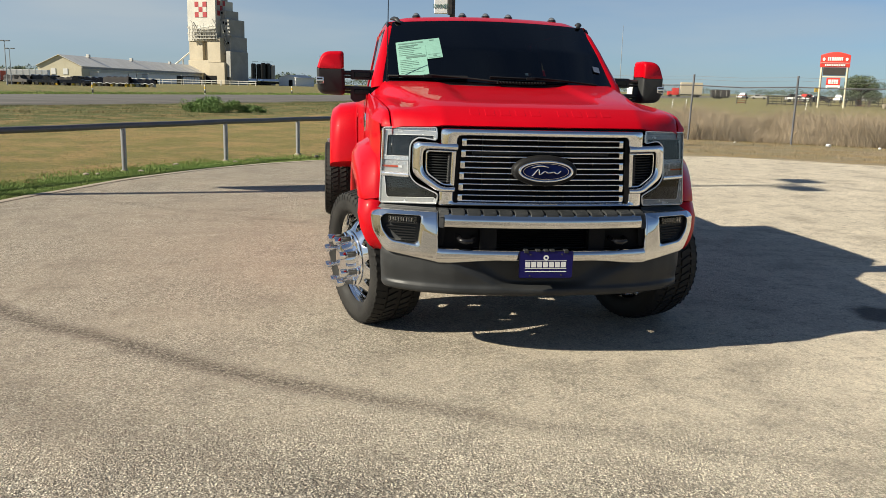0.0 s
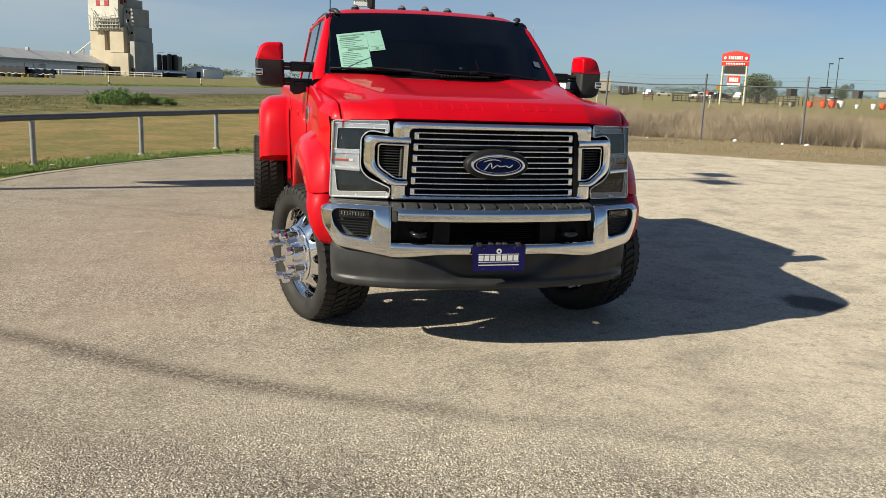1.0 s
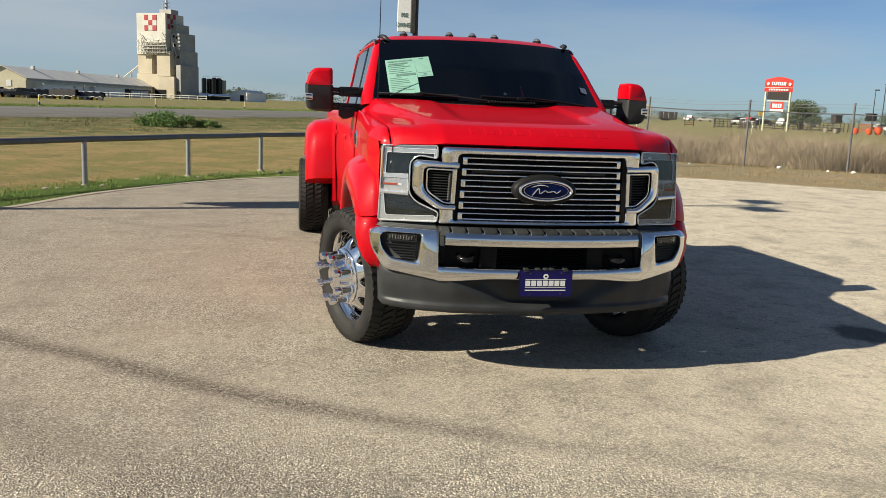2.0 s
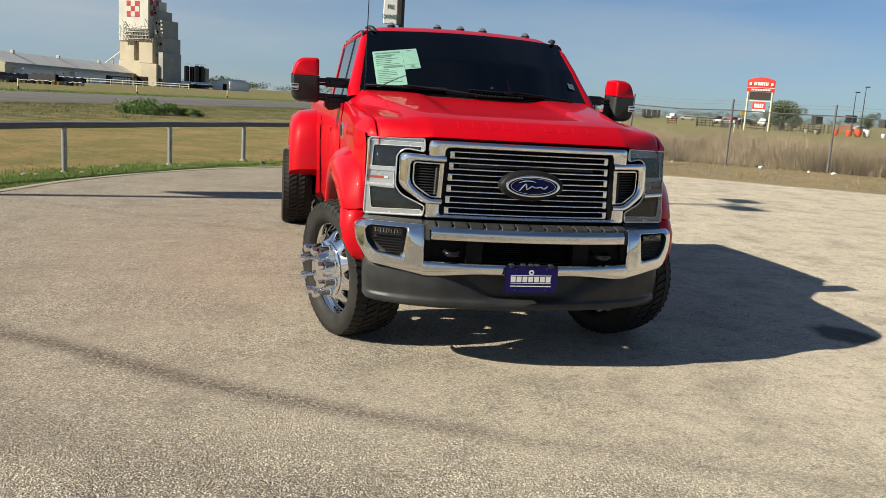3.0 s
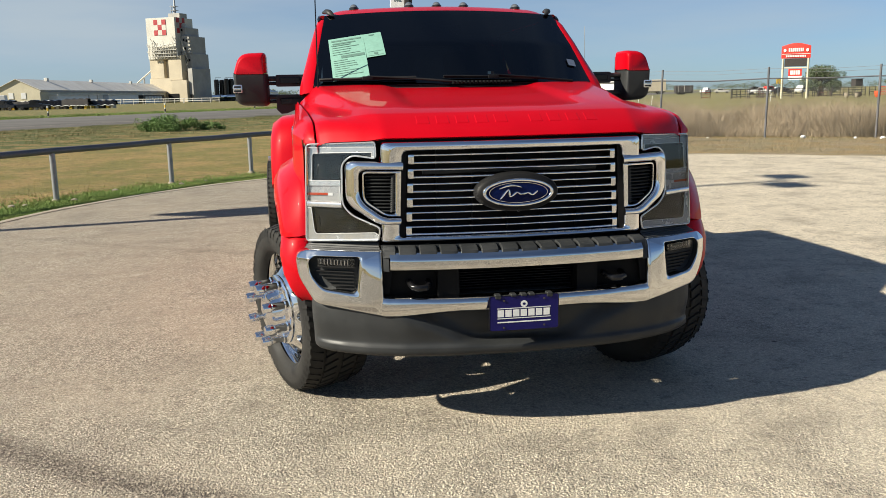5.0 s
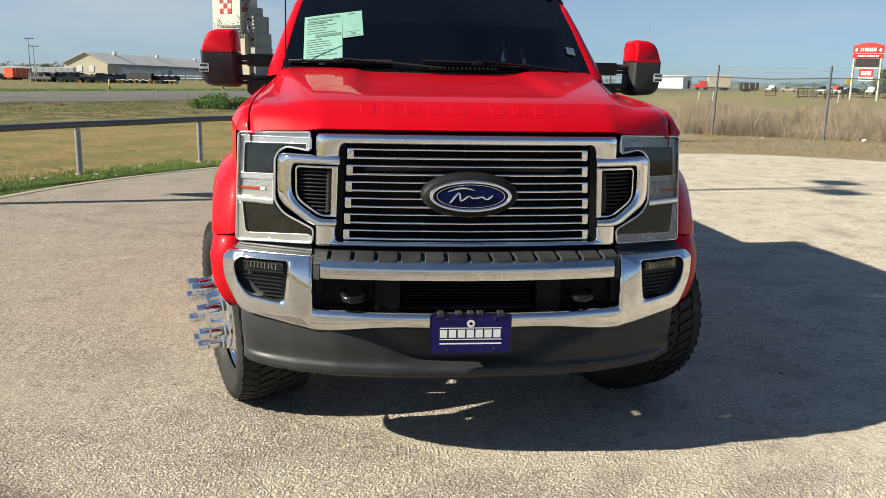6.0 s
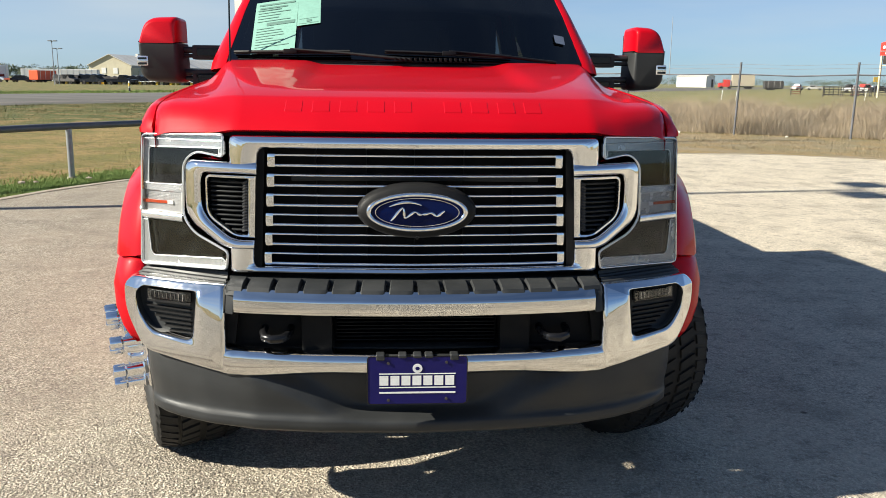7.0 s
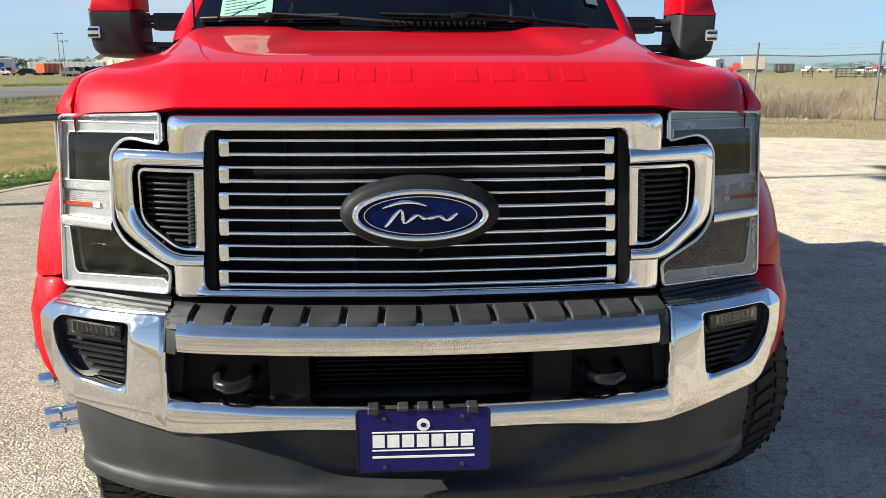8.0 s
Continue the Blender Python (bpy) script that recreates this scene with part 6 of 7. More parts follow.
def headlamp(s):
    h = tagged(new("headlamp"), label="clear stacked headlamp with silver trim")
    h.parent = TRUCK
    m = (lambda p: p) if s > 0 else flip
    corners = [(0.594, 1.268), (0.880, 1.258), (0.898, 0.837), (0.592, 0.852), (0.584, 0.906), (0.702, 0.956), (0.738, 1.002), (0.734, 1.176), (0.692, 1.213), (0.597, 1.2)]
    line = m(rounded(vec(corners), [0.008, 0.018, 0.018, 0.01, 0.015, 0.04, 0.03, 0.03, 0.03, 0.008], 4))
    at = lambda d: (lambda x, z: lamp_y(x, z) + d)  # noqa: E731

    def outline(name, loop, r, d, material, label, closed=True):
        pts = [(p.x, lamp_y(p.x, p.y) + d, p.y) for p in loop]
        if closed:
            pts.append(pts[0])
        bm = bmesh.new()
        for a, b in zip(pts, pts[1:]):
            tube(bm, [a, b], r, 8)
        part(name, bm, material, h, label, 60)

    part("housing", slab(bmesh.new(), line, at(0.026), 0.08), GLOSS, h, "dark lamp housing")
    bm = bmesh.new()
    loft(bm, [[(p.x, lamp_y(p.x, p.y) + d, p.y) for p in line] for d in (0.10, 0.002)], True)
    part("rim", bm, GLOSS, h, "dark lamp wall")
    outline("rim_bead", line, 0.0042, 0.002, LAMP_RIM, "pale bead round the lamp")
    bm = bmesh.new()
    face = bm.faces.new([bm.verts.new((p.x, lamp_y(p.x, p.y) - 0.002, p.y)) for p in line])
    bm.normal_update()
    bmesh.ops.triangulate(bm, faces=[face])
    lens = part("cover", bm, LENS, h, "clear lamp cover", 35, (0, -1, 0))
    lens.visible_shadow = False
    # clear roof of the lamp above the guide
    part("lamp_roof", slab(bmesh.new(), m(vec([(0.60, 1.266), (0.876, 1.256), (0.878, 1.247), (0.60, 1.249)])), at(0.012), 0.03), SATIN, h, "silver lamp top")
    # light guides: a hook over the upper lamp, another under the lower lamp
    upper = m(vec([(0.592, 1.206), (0.591, 1.247), (0.876, 1.245), (0.886, 1.104), (0.862, 1.104), (0.859, 1.160), (0.856, 1.212), (0.850, 1.220), (0.608, 1.225), (0.609, 1.207)]))
    part("light_guide", slab(bmesh.new(), upper, at(0.005), 0.03), GUIDE, h, "pale light guide hook")
    outline("trim_line", upper, 0.0019, 0.004, TRIM_LINE, "thin bright trim line")
    lower = m(vec([(0.870, 0.984), (0.889, 0.984), (0.894, 0.850), (0.888, 0.842), (0.590, 0.857), (0.592, 0.874), (0.606, 0.884), (0.848, 0.869), (0.856, 0.874), (0.861, 0.884)]))
    part("light_guide", slab(bmesh.new(), lower, at(0.005), 0.03), GUIDE, h, "pale light guide foot")
    outline("trim_line", lower, 0.0019, 0.004, TRIM_LINE, "thin bright trim line")
    up = m(rounded(vec([(0.612, 1.222), (0.854, 1.216), (0.860, 1.106), (0.742, 1.108), (0.738, 1.180), (0.70, 1.215), (0.612, 1.207)]), 0.004, 2))
    part("upper_lamp", slab(bmesh.new(), up, at(0.014), 0.03), SMOKE, h, "smoked upper lamp")
    low = m(rounded(vec([(0.744, 0.980), (0.866, 0.980), (0.858, 0.874), (0.610, 0.886), (0.600, 0.904), (0.706, 0.952)]), 0.006, 2))
    part("lower_lamp", slab(bmesh.new(), low, at(0.014), 0.03), SMOKE, h, "smoked lower lamp")
    for z, t in ((1.150, 0.022), (0.928, 0.020)):
        lens_box = m(rounded(vec([(0.765, z + t), (0.838, z + t), (0.838, z - t), (0.765, z - t)]), 0.008, 3))
        part("projector", plaque(bmesh.new(), lens_box, at(0.0132), 0.006, 0.003), SMOKE, h, "dark projector lens", 60)
    mid = m(vec([(0.744, 1.080), (0.884, 1.080), (0.886, 1.008), (0.744, 1.010)]))
    part("indicator", slab(bmesh.new(), mid, at(0.010), 0.03), FROST, h, "pale frosted indicator")
    part("divider", slab(bmesh.new(), m(vec([(0.742, 1.104), (0.886, 1.101), (0.887, 1.080), (0.742, 1.082)])), at(0.004), 0.03), REFLECT, h, "silver divider strip")
    bm = bmesh.new()
    loft(bm, [[(s * x, lamp_y(x, z) + d, z + (0.0 if x < 0.8 else 0.003)) for x in (0.742, 0.889)] for d, z in ((0.03, 1.012), (0.002, 1.012), (-0.004, 1.006), (-0.005, 0.996), (0.0, 0.986), (0.03, 0.984))])
    part("divider", bm, REFLECT, h, "bright rounded divider ledge", 50)
    outline("trim_line", mid, 0.0018, 0.009, TRIM_LINE, "thin bright trim line")
    outline("trim_line", m(vec([(0.742, 1.104), (0.886, 1.101)])), 0.0018, 0.004, TRIM_LINE, "thin bright trim line", False)
    for k in range(5):
        z = 1.072 - 0.0046 * k
        part("lens_line", slab(bmesh.new(), m(vec([(0.752, z), (0.876, z), (0.876, z - 0.0014), (0.752, z - 0.0014)])), at(0.0092), 0.003), REFLECT, h)
    part("clear_strip", slab(bmesh.new(), m(vec([(0.776, 1.050), (0.796, 1.050), (0.796, 1.038), (0.776, 1.038)])), at(0.005), 0.008), TRIM_LINE, h, "clear strip end")
    part("amber_strip", slab(bmesh.new(), m(vec([(0.797, 1.049), (0.886, 1.049), (0.886, 1.039), (0.797, 1.040)])), at(0.005), 0.008), AMBER, h, "amber strip")
    # the lamp wraps round onto the fender
    bm = bmesh.new()
    loft(bm, [[(s * x, y, z) for z in (0.842, 0.95, 1.1, 1.2, 1.252)] for x, y in ((0.878, 0.338), (0.884, 0.36), (0.886, 0.40), (0.87, 0.42))])
    part("side_wrap", bm, SATIN, h)
    bm = bmesh.new()
    ridges = [1.08 + 0.0052 * k for k in range(31)]
    loft(bm, [[(s * (x + 0.002 * (k % 2)), y - 0.002 * (k % 2) + 0.075 * (z - 1.1), z) for k, z in enumerate(ridges)] for x, y in ((0.879, 0.338), (0.8855, 0.358), (0.888, 0.385), (0.888, 0.405))])
    part("side_marker", bm, MARKER_AMBER, h, "ribbed amber side marker", 20)


both(headlamp)


def seal():
    """Dark gaps under the hood's lip and between lamps and bumper."""
    bm = bmesh.new()
    xs = [-0.86 + 1.72 * k / 40 for k in range(41)]
    loft(bm, [[(x, nose(x) + dy, z) for x in xs] for dy, z in ((0.035, 1.285), (0.03, 1.262), (0.08, 1.262))])
    part("hood_seal", bm, DARK, TRUCK)
    for s in (-1, 1):
        bm = bmesh.new()
        rows = []
        for k in range(17):
            x = 0.592 + 0.335 * k / 16
            y0, y1 = bumper_y(x, 0.8), max(lamp_y(x, 0.84), bumper_y(x) + 0.06) + 0.02
            z0 = 0.809 - 0.03 * smooth01((x - 0.88) / 0.06)
            z1 = 0.842
            ridge = ((0.004, -0.006), (0.010, 0.001), (0.022, 0.004), (0.026, 0.010), (0.034, 0.011), (0.037, 0.006), (0.048, 0.008), (0.051, 0.014), (0.059, 0.015), (0.062, 0.010), (0.074, 0.012), (0.077, 0.018), (0.085, 0.019))
            wide = (y1 - y0) / 0.085
            rows.append([(s * x, y0 + a * wide, z0 + c) for a, c in ridge] + [(s * x, y1 + 0.004, z1 - 0.004), (s * x, y1 + 0.02, z1 + 0.002)])
        loft(bm, rows)
        part("wing_top", bm, BLACK, TRUCK, "black ridged panel under the headlamp", 30)


seal()


def bumper():
    b = tagged(new("front_bumper"), label="chrome front bumper with black valance")
    b.parent = TRUCK
    for s in (-1, 1):
        m = (lambda p: p) if s > 0 else flip
        o = dense(m(rounded(vec([(0.583, 0.817), (0.915, 0.812), (0.955, 0.776), (0.945, 0.69), (0.872, 0.578), (0.583, 0.533)]), [0.006, 0.03, 0.03, 0.04, 0.03, 0.004], 5)), 4)
        n = dense(m(rounded(vec([(0.681, 0.790), (0.868, 0.787), (0.892, 0.764), (0.885, 0.706), (0.838, 0.648), (0.700, 0.636)]), [0.018, 0.015, 0.015, 0.03, 0.03, 0.022], 5)), 4)
        bm = hoop(bmesh.new(), o, n, bumper_y, [(0, -0.07), (0, -0.02), (0.04, -0.007), (0.09, -0.001)] + [(0.14 + 0.048 * k, 0.003) for k in range(16)] + [(0.93, 0.001), (0.97, -0.004), (1, -0.012), (1, -0.05)])
        part("wing", bm, BUMPER_CHROME, b, "polished chrome bumper end", 60)
        pocket = part("fog_pocket", slab(bmesh.new(), n, lambda x, z: bumper_y(x, 0.7) + 0.045, 0.02), BLACK, b, "black fog lamp pocket")
        lamp = m(rounded(vec([(0.700, 0.782), (0.856, 0.778), (0.854, 0.742), (0.702, 0.746)]), 0.005, 2))
        part("fog_lamp", slab(bmesh.new(), lamp, lambda x, z: bumper_y(x, 0.7) + 0.026, 0.03), SMOKE, pocket, "clear bar fog lamp")
        bm = bmesh.new()
        bm.faces.new([bm.verts.new((p.x, bumper_y(p.x, 0.7) + 0.014, p.y)) for p in lamp])
        part("fog_glass", bm, LENS, pocket, "", 35, (0, -1, 0))
        for k in range(26):
            x = 0.722 + 0.0047 * k
            part("fog_cell", slab(bmesh.new(), m(vec([(x, 0.774), (x + 0.0036, 0.774), (x + 0.0036, 0.752), (x, 0.752)])), lambda q, z: bumper_y(q, 0.7) + 0.0225, 0.01), SOFT_CHROME if k % 3 == 1 else TOOTHED, pocket)
        part("fog_strip", slab(bmesh.new(), m(vec([(0.702, 0.749), (0.854, 0.745), (0.854, 0.740), (0.702, 0.744)])), lambda q, z: bumper_y(q, 0.7) + 0.012, 0.02), BEZEL, pocket)
        for k in range(6):
            z = 0.724 - 0.0145 * k
            xo = 0.868 - 0.017 * k
            part("louvre", slab(bmesh.new(), m(vec([(0.706, z), (xo, z - 0.002), (xo, z - 0.0065), (0.706, z - 0.0045)])), lambda x, q: bumper_y(x, 0.7) + 0.028, 0.03), BEZEL, pocket)
        end = m(rounded(vec([(0.5585, 0.822), (0.5815, 0.820), (0.5835, 0.735), (0.5605, 0.733)]), [0.001, 0.016, 0.003, 0.003], 5))
        part("end_block", slab(bmesh.new(), end, lambda x, z: bumper_y(x, 0.7) + 0.004 + 0.03 * max(0.0, z - 0.79) / 0.03, 0.08), BLACK, b)
    xs = [-0.604 + 1.208 * k / 64 for k in range(65)]

    def zlow(x):
        return 0.553 - 0.02 * smooth01((abs(x) - 0.25) / 0.33) + 0.156 * max(0.0, abs(x) - 0.583)

    def ztop(x):
        return 0.612 + 0.004 * smooth01((abs(x) - 0.36) / 0.1)

    bm = bmesh.new()
    rows = []
    for x in xs:
        a, c = ztop(x), zlow(x)
        lift = 0.005 * smooth01((abs(x) - 0.55) / 0.03) * (1 - smooth01((abs(x) - 0.588) / 0.016))
        rows.append([(x, bumper_y(x) + dy - lift, z) for dy, z in ((0.06, a + 0.008), (0.02, a + 0.006), (0.006, a - 0.004), (0.0, a - 0.016), (0.001, (a + c) / 2), (0.006, c + 0.012), (0.016, c), (0.06, c - 0.002))])
    loft(bm, rows)
    part("lower_bar", bm, BUMPER_CHROME, b, "chrome lower bumper bar", 60)
    bm = bmesh.new()
    ys = [-0.556 + 1.112 * k / 60 for k in range(61)]
    rows = [[(x, bumper_y(x, 0.7) + dy, z) for dy, z in ((0.05, 0.785), (0.034, 0.803), (0.029, 0.809), (0.0045, 0.789), (0.0015, 0.785), (0.0, 0.780), (0.0, 0.750), (0.004, 0.741), (0.016, 0.735), (0.07, 0.734))] for x in ys]
    loft(bm, rows, False)
    part("centre_bar", bm, BUMPER_CHROME, b, "chrome centre bumper bar", 30)
    bm = bmesh.new()
    xs = [-0.584 + 1.168 * k / 60 for k in range(61)]
    loft(bm, [[(x, bumper_y(x, 0.7) + dy, z) for x in xs] for dy, z in ((0.016, 0.79), (0.026, 0.806), (0.045, 0.810), (0.098, 0.812), (0.100, 0.829), (0.20, 0.830), (0.22, 0.80))])
    pad = part("step_pad", bm, BLACK, b, "black ribbed step pad", 30)
    ends = [-0.581] + [-0.5185 + 0.0864 * k for k in range(13)]
    for k, x0 in enumerate(ends):
        x1 = ends[k + 1] - 0.013 if k < 13 else 0.581
        bm = bmesh.new()
        rows = []
        for i, q in enumerate((0.0, 0.0, 0.05, 0.35, 0.65, 0.95, 1.0, 1.0)):
            x = x0 + (x1 - x0) * q
            drop = (0.024, 0.006, 0.0, 0.0, 0.0, 0.0, 0.006, 0.024)[i]
            skew = 0.0014 * (1 if x < 0 else -1)
            rows.append([(x + skew * j, bumper_y(x, 0.7) + dy, max(z - drop, 0.790)) for j, (dy, z) in enumerate(((0.022, 0.803), (0.027, 0.815), (0.040, 0.824), (0.070, 0.829), (0.099, 0.831), (0.101, 0.816)))])
        loft(bm, rows)
        part("tread", bm, BLACK, pad, "", 30)
    # opening below the centre bar
    o = tagged(new("lower_opening"), label="black opening with cooler fins")
    o.parent = b
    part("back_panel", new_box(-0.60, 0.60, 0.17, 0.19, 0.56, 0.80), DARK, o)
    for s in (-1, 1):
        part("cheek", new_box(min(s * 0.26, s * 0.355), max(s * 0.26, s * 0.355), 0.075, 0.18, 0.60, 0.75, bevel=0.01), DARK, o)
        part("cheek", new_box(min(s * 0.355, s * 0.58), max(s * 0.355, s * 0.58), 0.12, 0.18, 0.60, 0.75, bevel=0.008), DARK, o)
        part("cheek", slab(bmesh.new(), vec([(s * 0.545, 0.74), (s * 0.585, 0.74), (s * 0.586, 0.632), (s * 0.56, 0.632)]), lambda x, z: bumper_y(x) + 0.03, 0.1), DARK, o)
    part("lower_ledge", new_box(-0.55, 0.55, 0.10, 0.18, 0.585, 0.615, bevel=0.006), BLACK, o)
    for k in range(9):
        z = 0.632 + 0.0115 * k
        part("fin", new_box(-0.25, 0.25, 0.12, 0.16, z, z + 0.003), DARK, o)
    for s in (-1, 1):
        pts = [(s * 0.392, 0.14, 0.676), (s * 0.390, 0.085, 0.672), (s * 0.396, 0.058, 0.667), (s * 0.414, 0.040, 0.663), (s * 0.442, 0.036, 0.662), (s * 0.464, 0.048, 0.666), (s * 0.472, 0.08, 0.672), (s * 0.472, 0.14, 0.676)]
        part("tow_hook", tube(bmesh.new(), pts, [0.012, 0.012, 0.013, 0.014, 0.014, 0.013, 0.012, 0.012], 12), GLOSS, TRUCK, "black steel tow hook")
    # valance: flush at the ends, set back under the middle of the bumper, with a lip along its foot
    bm = bmesh.new()

    def val_y(x, z):
        a = abs(x)
        y = lerp_at(a, [0, 0.3, 0.5, 0.66, 0.76, 0.83, 0.87, 0.884, 0.888], [0.018, 0.030, 0.058, 0.112, 0.165, 0.215, 0.262, 0.30, 0.385])
        reach = lerp_at(z, [0.40, 0.57], [0.26, 0.58])
        y += 0.055 * smooth01((reach - a) / 0.15) * smooth01((z - 0.392) / 0.035)
        return y + 0.012 * smooth01((z - 0.398) / 0.012) * smooth01((0.50 - z) / 0.08)

    st = [0.888 - 0.0005 * k for k in range(3)] + [0.885, 0.882, 0.876, 0.868, 0.855, 0.84, 0.82, 0.80] + [0.78 - 0.0195 * k for k in range(41)]
    st = [-x for x in st[:-1]] + [0.0] + st[-2::-1]
    rows = []
    for x in st:
        a = abs(x)
        top, low = 0.568 + 0.03 * smooth01((a - 0.45) / 0.4), 0.356 + 0.004 * a
        zs = [top - 0.02 - (top - 0.44) * k / 6 for k in range(6)] + [0.43, 0.42, 0.412, 0.405, 0.398, 0.392, 0.384, low + 0.012]
        row = [(x, val_y(x, top) + 0.03, top)] + [(x * (1 - 0.006 * smooth01((0.5 - z) / 0.1)), val_y(x, z), z) for z in zs]
        rows.append(row + [(x * 0.985, val_y(x, low) + 0.012, low), (x * 0.97, val_y(x, low) + 0.10, low + 0.006)])
    loft(bm, rows)
    part("valance", bm, BLACK, b, "black textured lower valance", 50)


bumper()


def plate():
    """The dealer plate: navy, with plain white bars for its print."""
    p = tagged(new("dealer_plate"), label="navy dealer plate with white print")
    p.parent = TRUCK
    face = -0.012
    o = rounded(vec([(-0.1525, 0.621), (0.1525, 0.621), (0.1525, 0.469), (-0.1525, 0.469)]), 0.012, 4)
    part("panel", slab(bmesh.new(), o, lambda x, z: face, 0.003), NAVY, p)
    part("edge", hoop(bmesh.new(), o, [q * 1.0 + (Vector((0, 0.545)) - q).normalized() * 0.003 for q in o], lambda x, z: face, [(0, -0.003), (0, 0.001), (1, 0.001), (1, -0.001)]), GLOSS, p)
    part("bracket", new_box(-0.10, 0.10, -0.008, 0.03, 0.50, 0.617, bevel=0.004), BLACK, p)
    for x0, x1, z0, z1 in ((-0.116, 0.116, 0.5645, 0.5675), (-0.116, 0.116, 0.521, 0.524), (-0.116, 0.116, 0.5035, 0.5085)):
        part("print_bar", new_box(x0, x1, face - 0.0012, face, z0, z1), WHITE, p)
    for k in range(7):
        x = -0.115 + 0.0333 * k
        part("print_bar", new_box(x, x + 0.027, face - 0.0012, face, 0.5295, 0.5595), WHITE, p)
    bm = bmesh.new()
    slab(bm, ellipse(0.0, 0.583, 0.015, 0.0145, 24), lambda x, z: face - 0.0014, 0.0014)
    part("print_disc", bm, WHITE, p)
    part("print_mark", slab(bmesh.new(), ellipse(0.0, 0.583, 0.007, 0.006, 7), lambda x, z: face - 0.002, 0.001), NAVY, p)
    for x, z in ((-0.088, 0.600), (0.088, 0.602), (-0.088, 0.482), (0.088, 0.486)):
        part("screw", tube(bmesh.new(), [(x, face, z), (x, face - 0.003, z)], 0.0045, 10), STEEL, p)
    for x in (-0.112, -0.045, 0.0, 0.035, 0.112):
        part("clip", new_box(x - 0.013, x + 0.013, face - 0.004, 0.02, 0.608 if abs(x) > 0.1 else 0.616, 0.627, bevel=0.003, seg=1), BLACK, p)


plate()


# ---- wheels ----
def tyre_mesh():
    bm = bmesh.new()
    r = TYRE_R - 0.010
    prof = [(0.285, -0.12), (0.300, -0.150), (0.325, -0.160), (0.355, -0.163), (0.385, -0.160), (0.408, -0.152), (r - 0.008, -0.138), (r, -0.115), (r + 0.002, 0.0), (r, 0.115), (r - 0.008, 0.138), (0.408, 0.152), (0.385, 0.160), (0.355, 0.163), (0.325, 0.160), (0.300, 0.150), (0.285, 0.12)]
    turned(bm, prof, 72)
    return bm


def lug(verts, faces, a, x0, x1, c0, c1, skew, r0, r1):
    """One tread block: angle a, from x0 to x1 across, c0 to c1 metres round, leaning by skew."""
    i = len(verts)
    for r, t in ((r0, 1.0), (r1, 0.9)):
        for x, c in ((x0, c0), (x1, c0 + skew), (x1, c1 + skew), (x0, c1)):
            xm, cm = (x0 + x1) / 2, (c0 + c1 + skew) / 2
            px, pc = xm + (x - xm) * t, cm + (c - cm) * t
            drop = 0.02 * max(0.0, (abs(px) - 0.105) / 0.05) ** 1.5
            ang = a + pc / TYRE_R
            verts.append((px, (r - drop) * math.cos(ang), (r - drop) * math.sin(ang)))
    for q in ((0, 1, 5, 4), (1, 2, 6, 5), (2, 3, 7, 6), (3, 0, 4, 7), (4, 5, 6, 7)):
        faces.append(tuple(i + k for k in q))


def tread_mesh():
    verts, faces = [], []
    n = 52
    p = 2 * math.pi * TYRE_R / n
    for k in range(n):
        a = 2 * math.pi * k / n
        for s in (-1, 1):
            o = 0.25 * p if s > 0 else -0.25 * p
            far = 0.156 if k % 2 else 0.152
            lug(verts, faces, a, s * 0.088, s * far, o, o + p * 0.74, s * 0.016, TYRE_R - 0.022, TYRE_R - 0.001)
            lug(verts, faces, a, s * 0.010, s * 0.080, o + p * 0.1, o + p * 0.84, -s * 0.028, TYRE_R - 0.022, TYRE_R + 0.001)
            # the block runs on down the shoulder
            i = len(verts)
            for x, r in ((0.150, TYRE_R - 0.012), (0.161, TYRE_R - 0.033), (0.165, TYRE_R - 0.055)):
                for c in (o + 0.004, o + p * (0.55 if k % 2 else 0.4)):
                    ang = a + c / TYRE_R
                    verts.append((s * x, r * math.cos(ang), r * math.sin(ang)))
            for q in ((0, 1, 3, 2), (2, 3, 5, 4)):
                faces.append(tuple(i + j for j in q))
    me = bpy.data.meshes.new("tread")
    me.from_pydata(verts, [], faces)
    me.materials.append(RUBBER)
    return me


TREAD = tread_mesh()
TYRE = finish(tyre_mesh(), RUBBER, 50)


def face_x(r):
    """Outline of the outer wheel disc: axial place by radius, outwards negative."""
    return lerp_at(r, [0.15, 0.165, 0.18, 0.22, 0.255, 0.27], [-0.185, -0.180, -0.170, -0.143, -0.114, -0.098])


def polar(r, a):
    return (face_x(r), r * math.cos(a), r * math.sin(a))


def rim_disc(holes=10):
    bm = bmesh.new()
    m = 32
    for h in range(holes):
        mid, half = 2 * math.pi * h / holes, math.pi / holes
        outer, hole = [], []
        for k in range(m):
            t = 2 * math.pi * k / m
            c, s = math.cos(t), math.sin(t)
            q = 1 / max(abs(c), abs(s))
            outer.append(polar(0.2175 + 0.0525 * s * q, mid + half * c * q))
            r, a = 0.219 + 0.040 * s, mid + 0.150 * c * (1 + 0.12 * s)
            hole.append((r, a))
        edge = [polar(r, a) for r, a in hole]
        lip = [(face_x(0.219 + (r - 0.219) * 1.12) - 0.002, *polar(0.219 + (r - 0.219) * 1.12, mid + (a - mid) * 1.12)[1:]) for r, a in hole]
        back = [(x + 0.04, y * 0.99, z * 0.99) for x, y, z in edge]
        loft(bm, [outer, lip, edge, back], True)
    bmesh.ops.remove_doubles(bm, verts=bm.verts, dist=0.0004)
    return bm


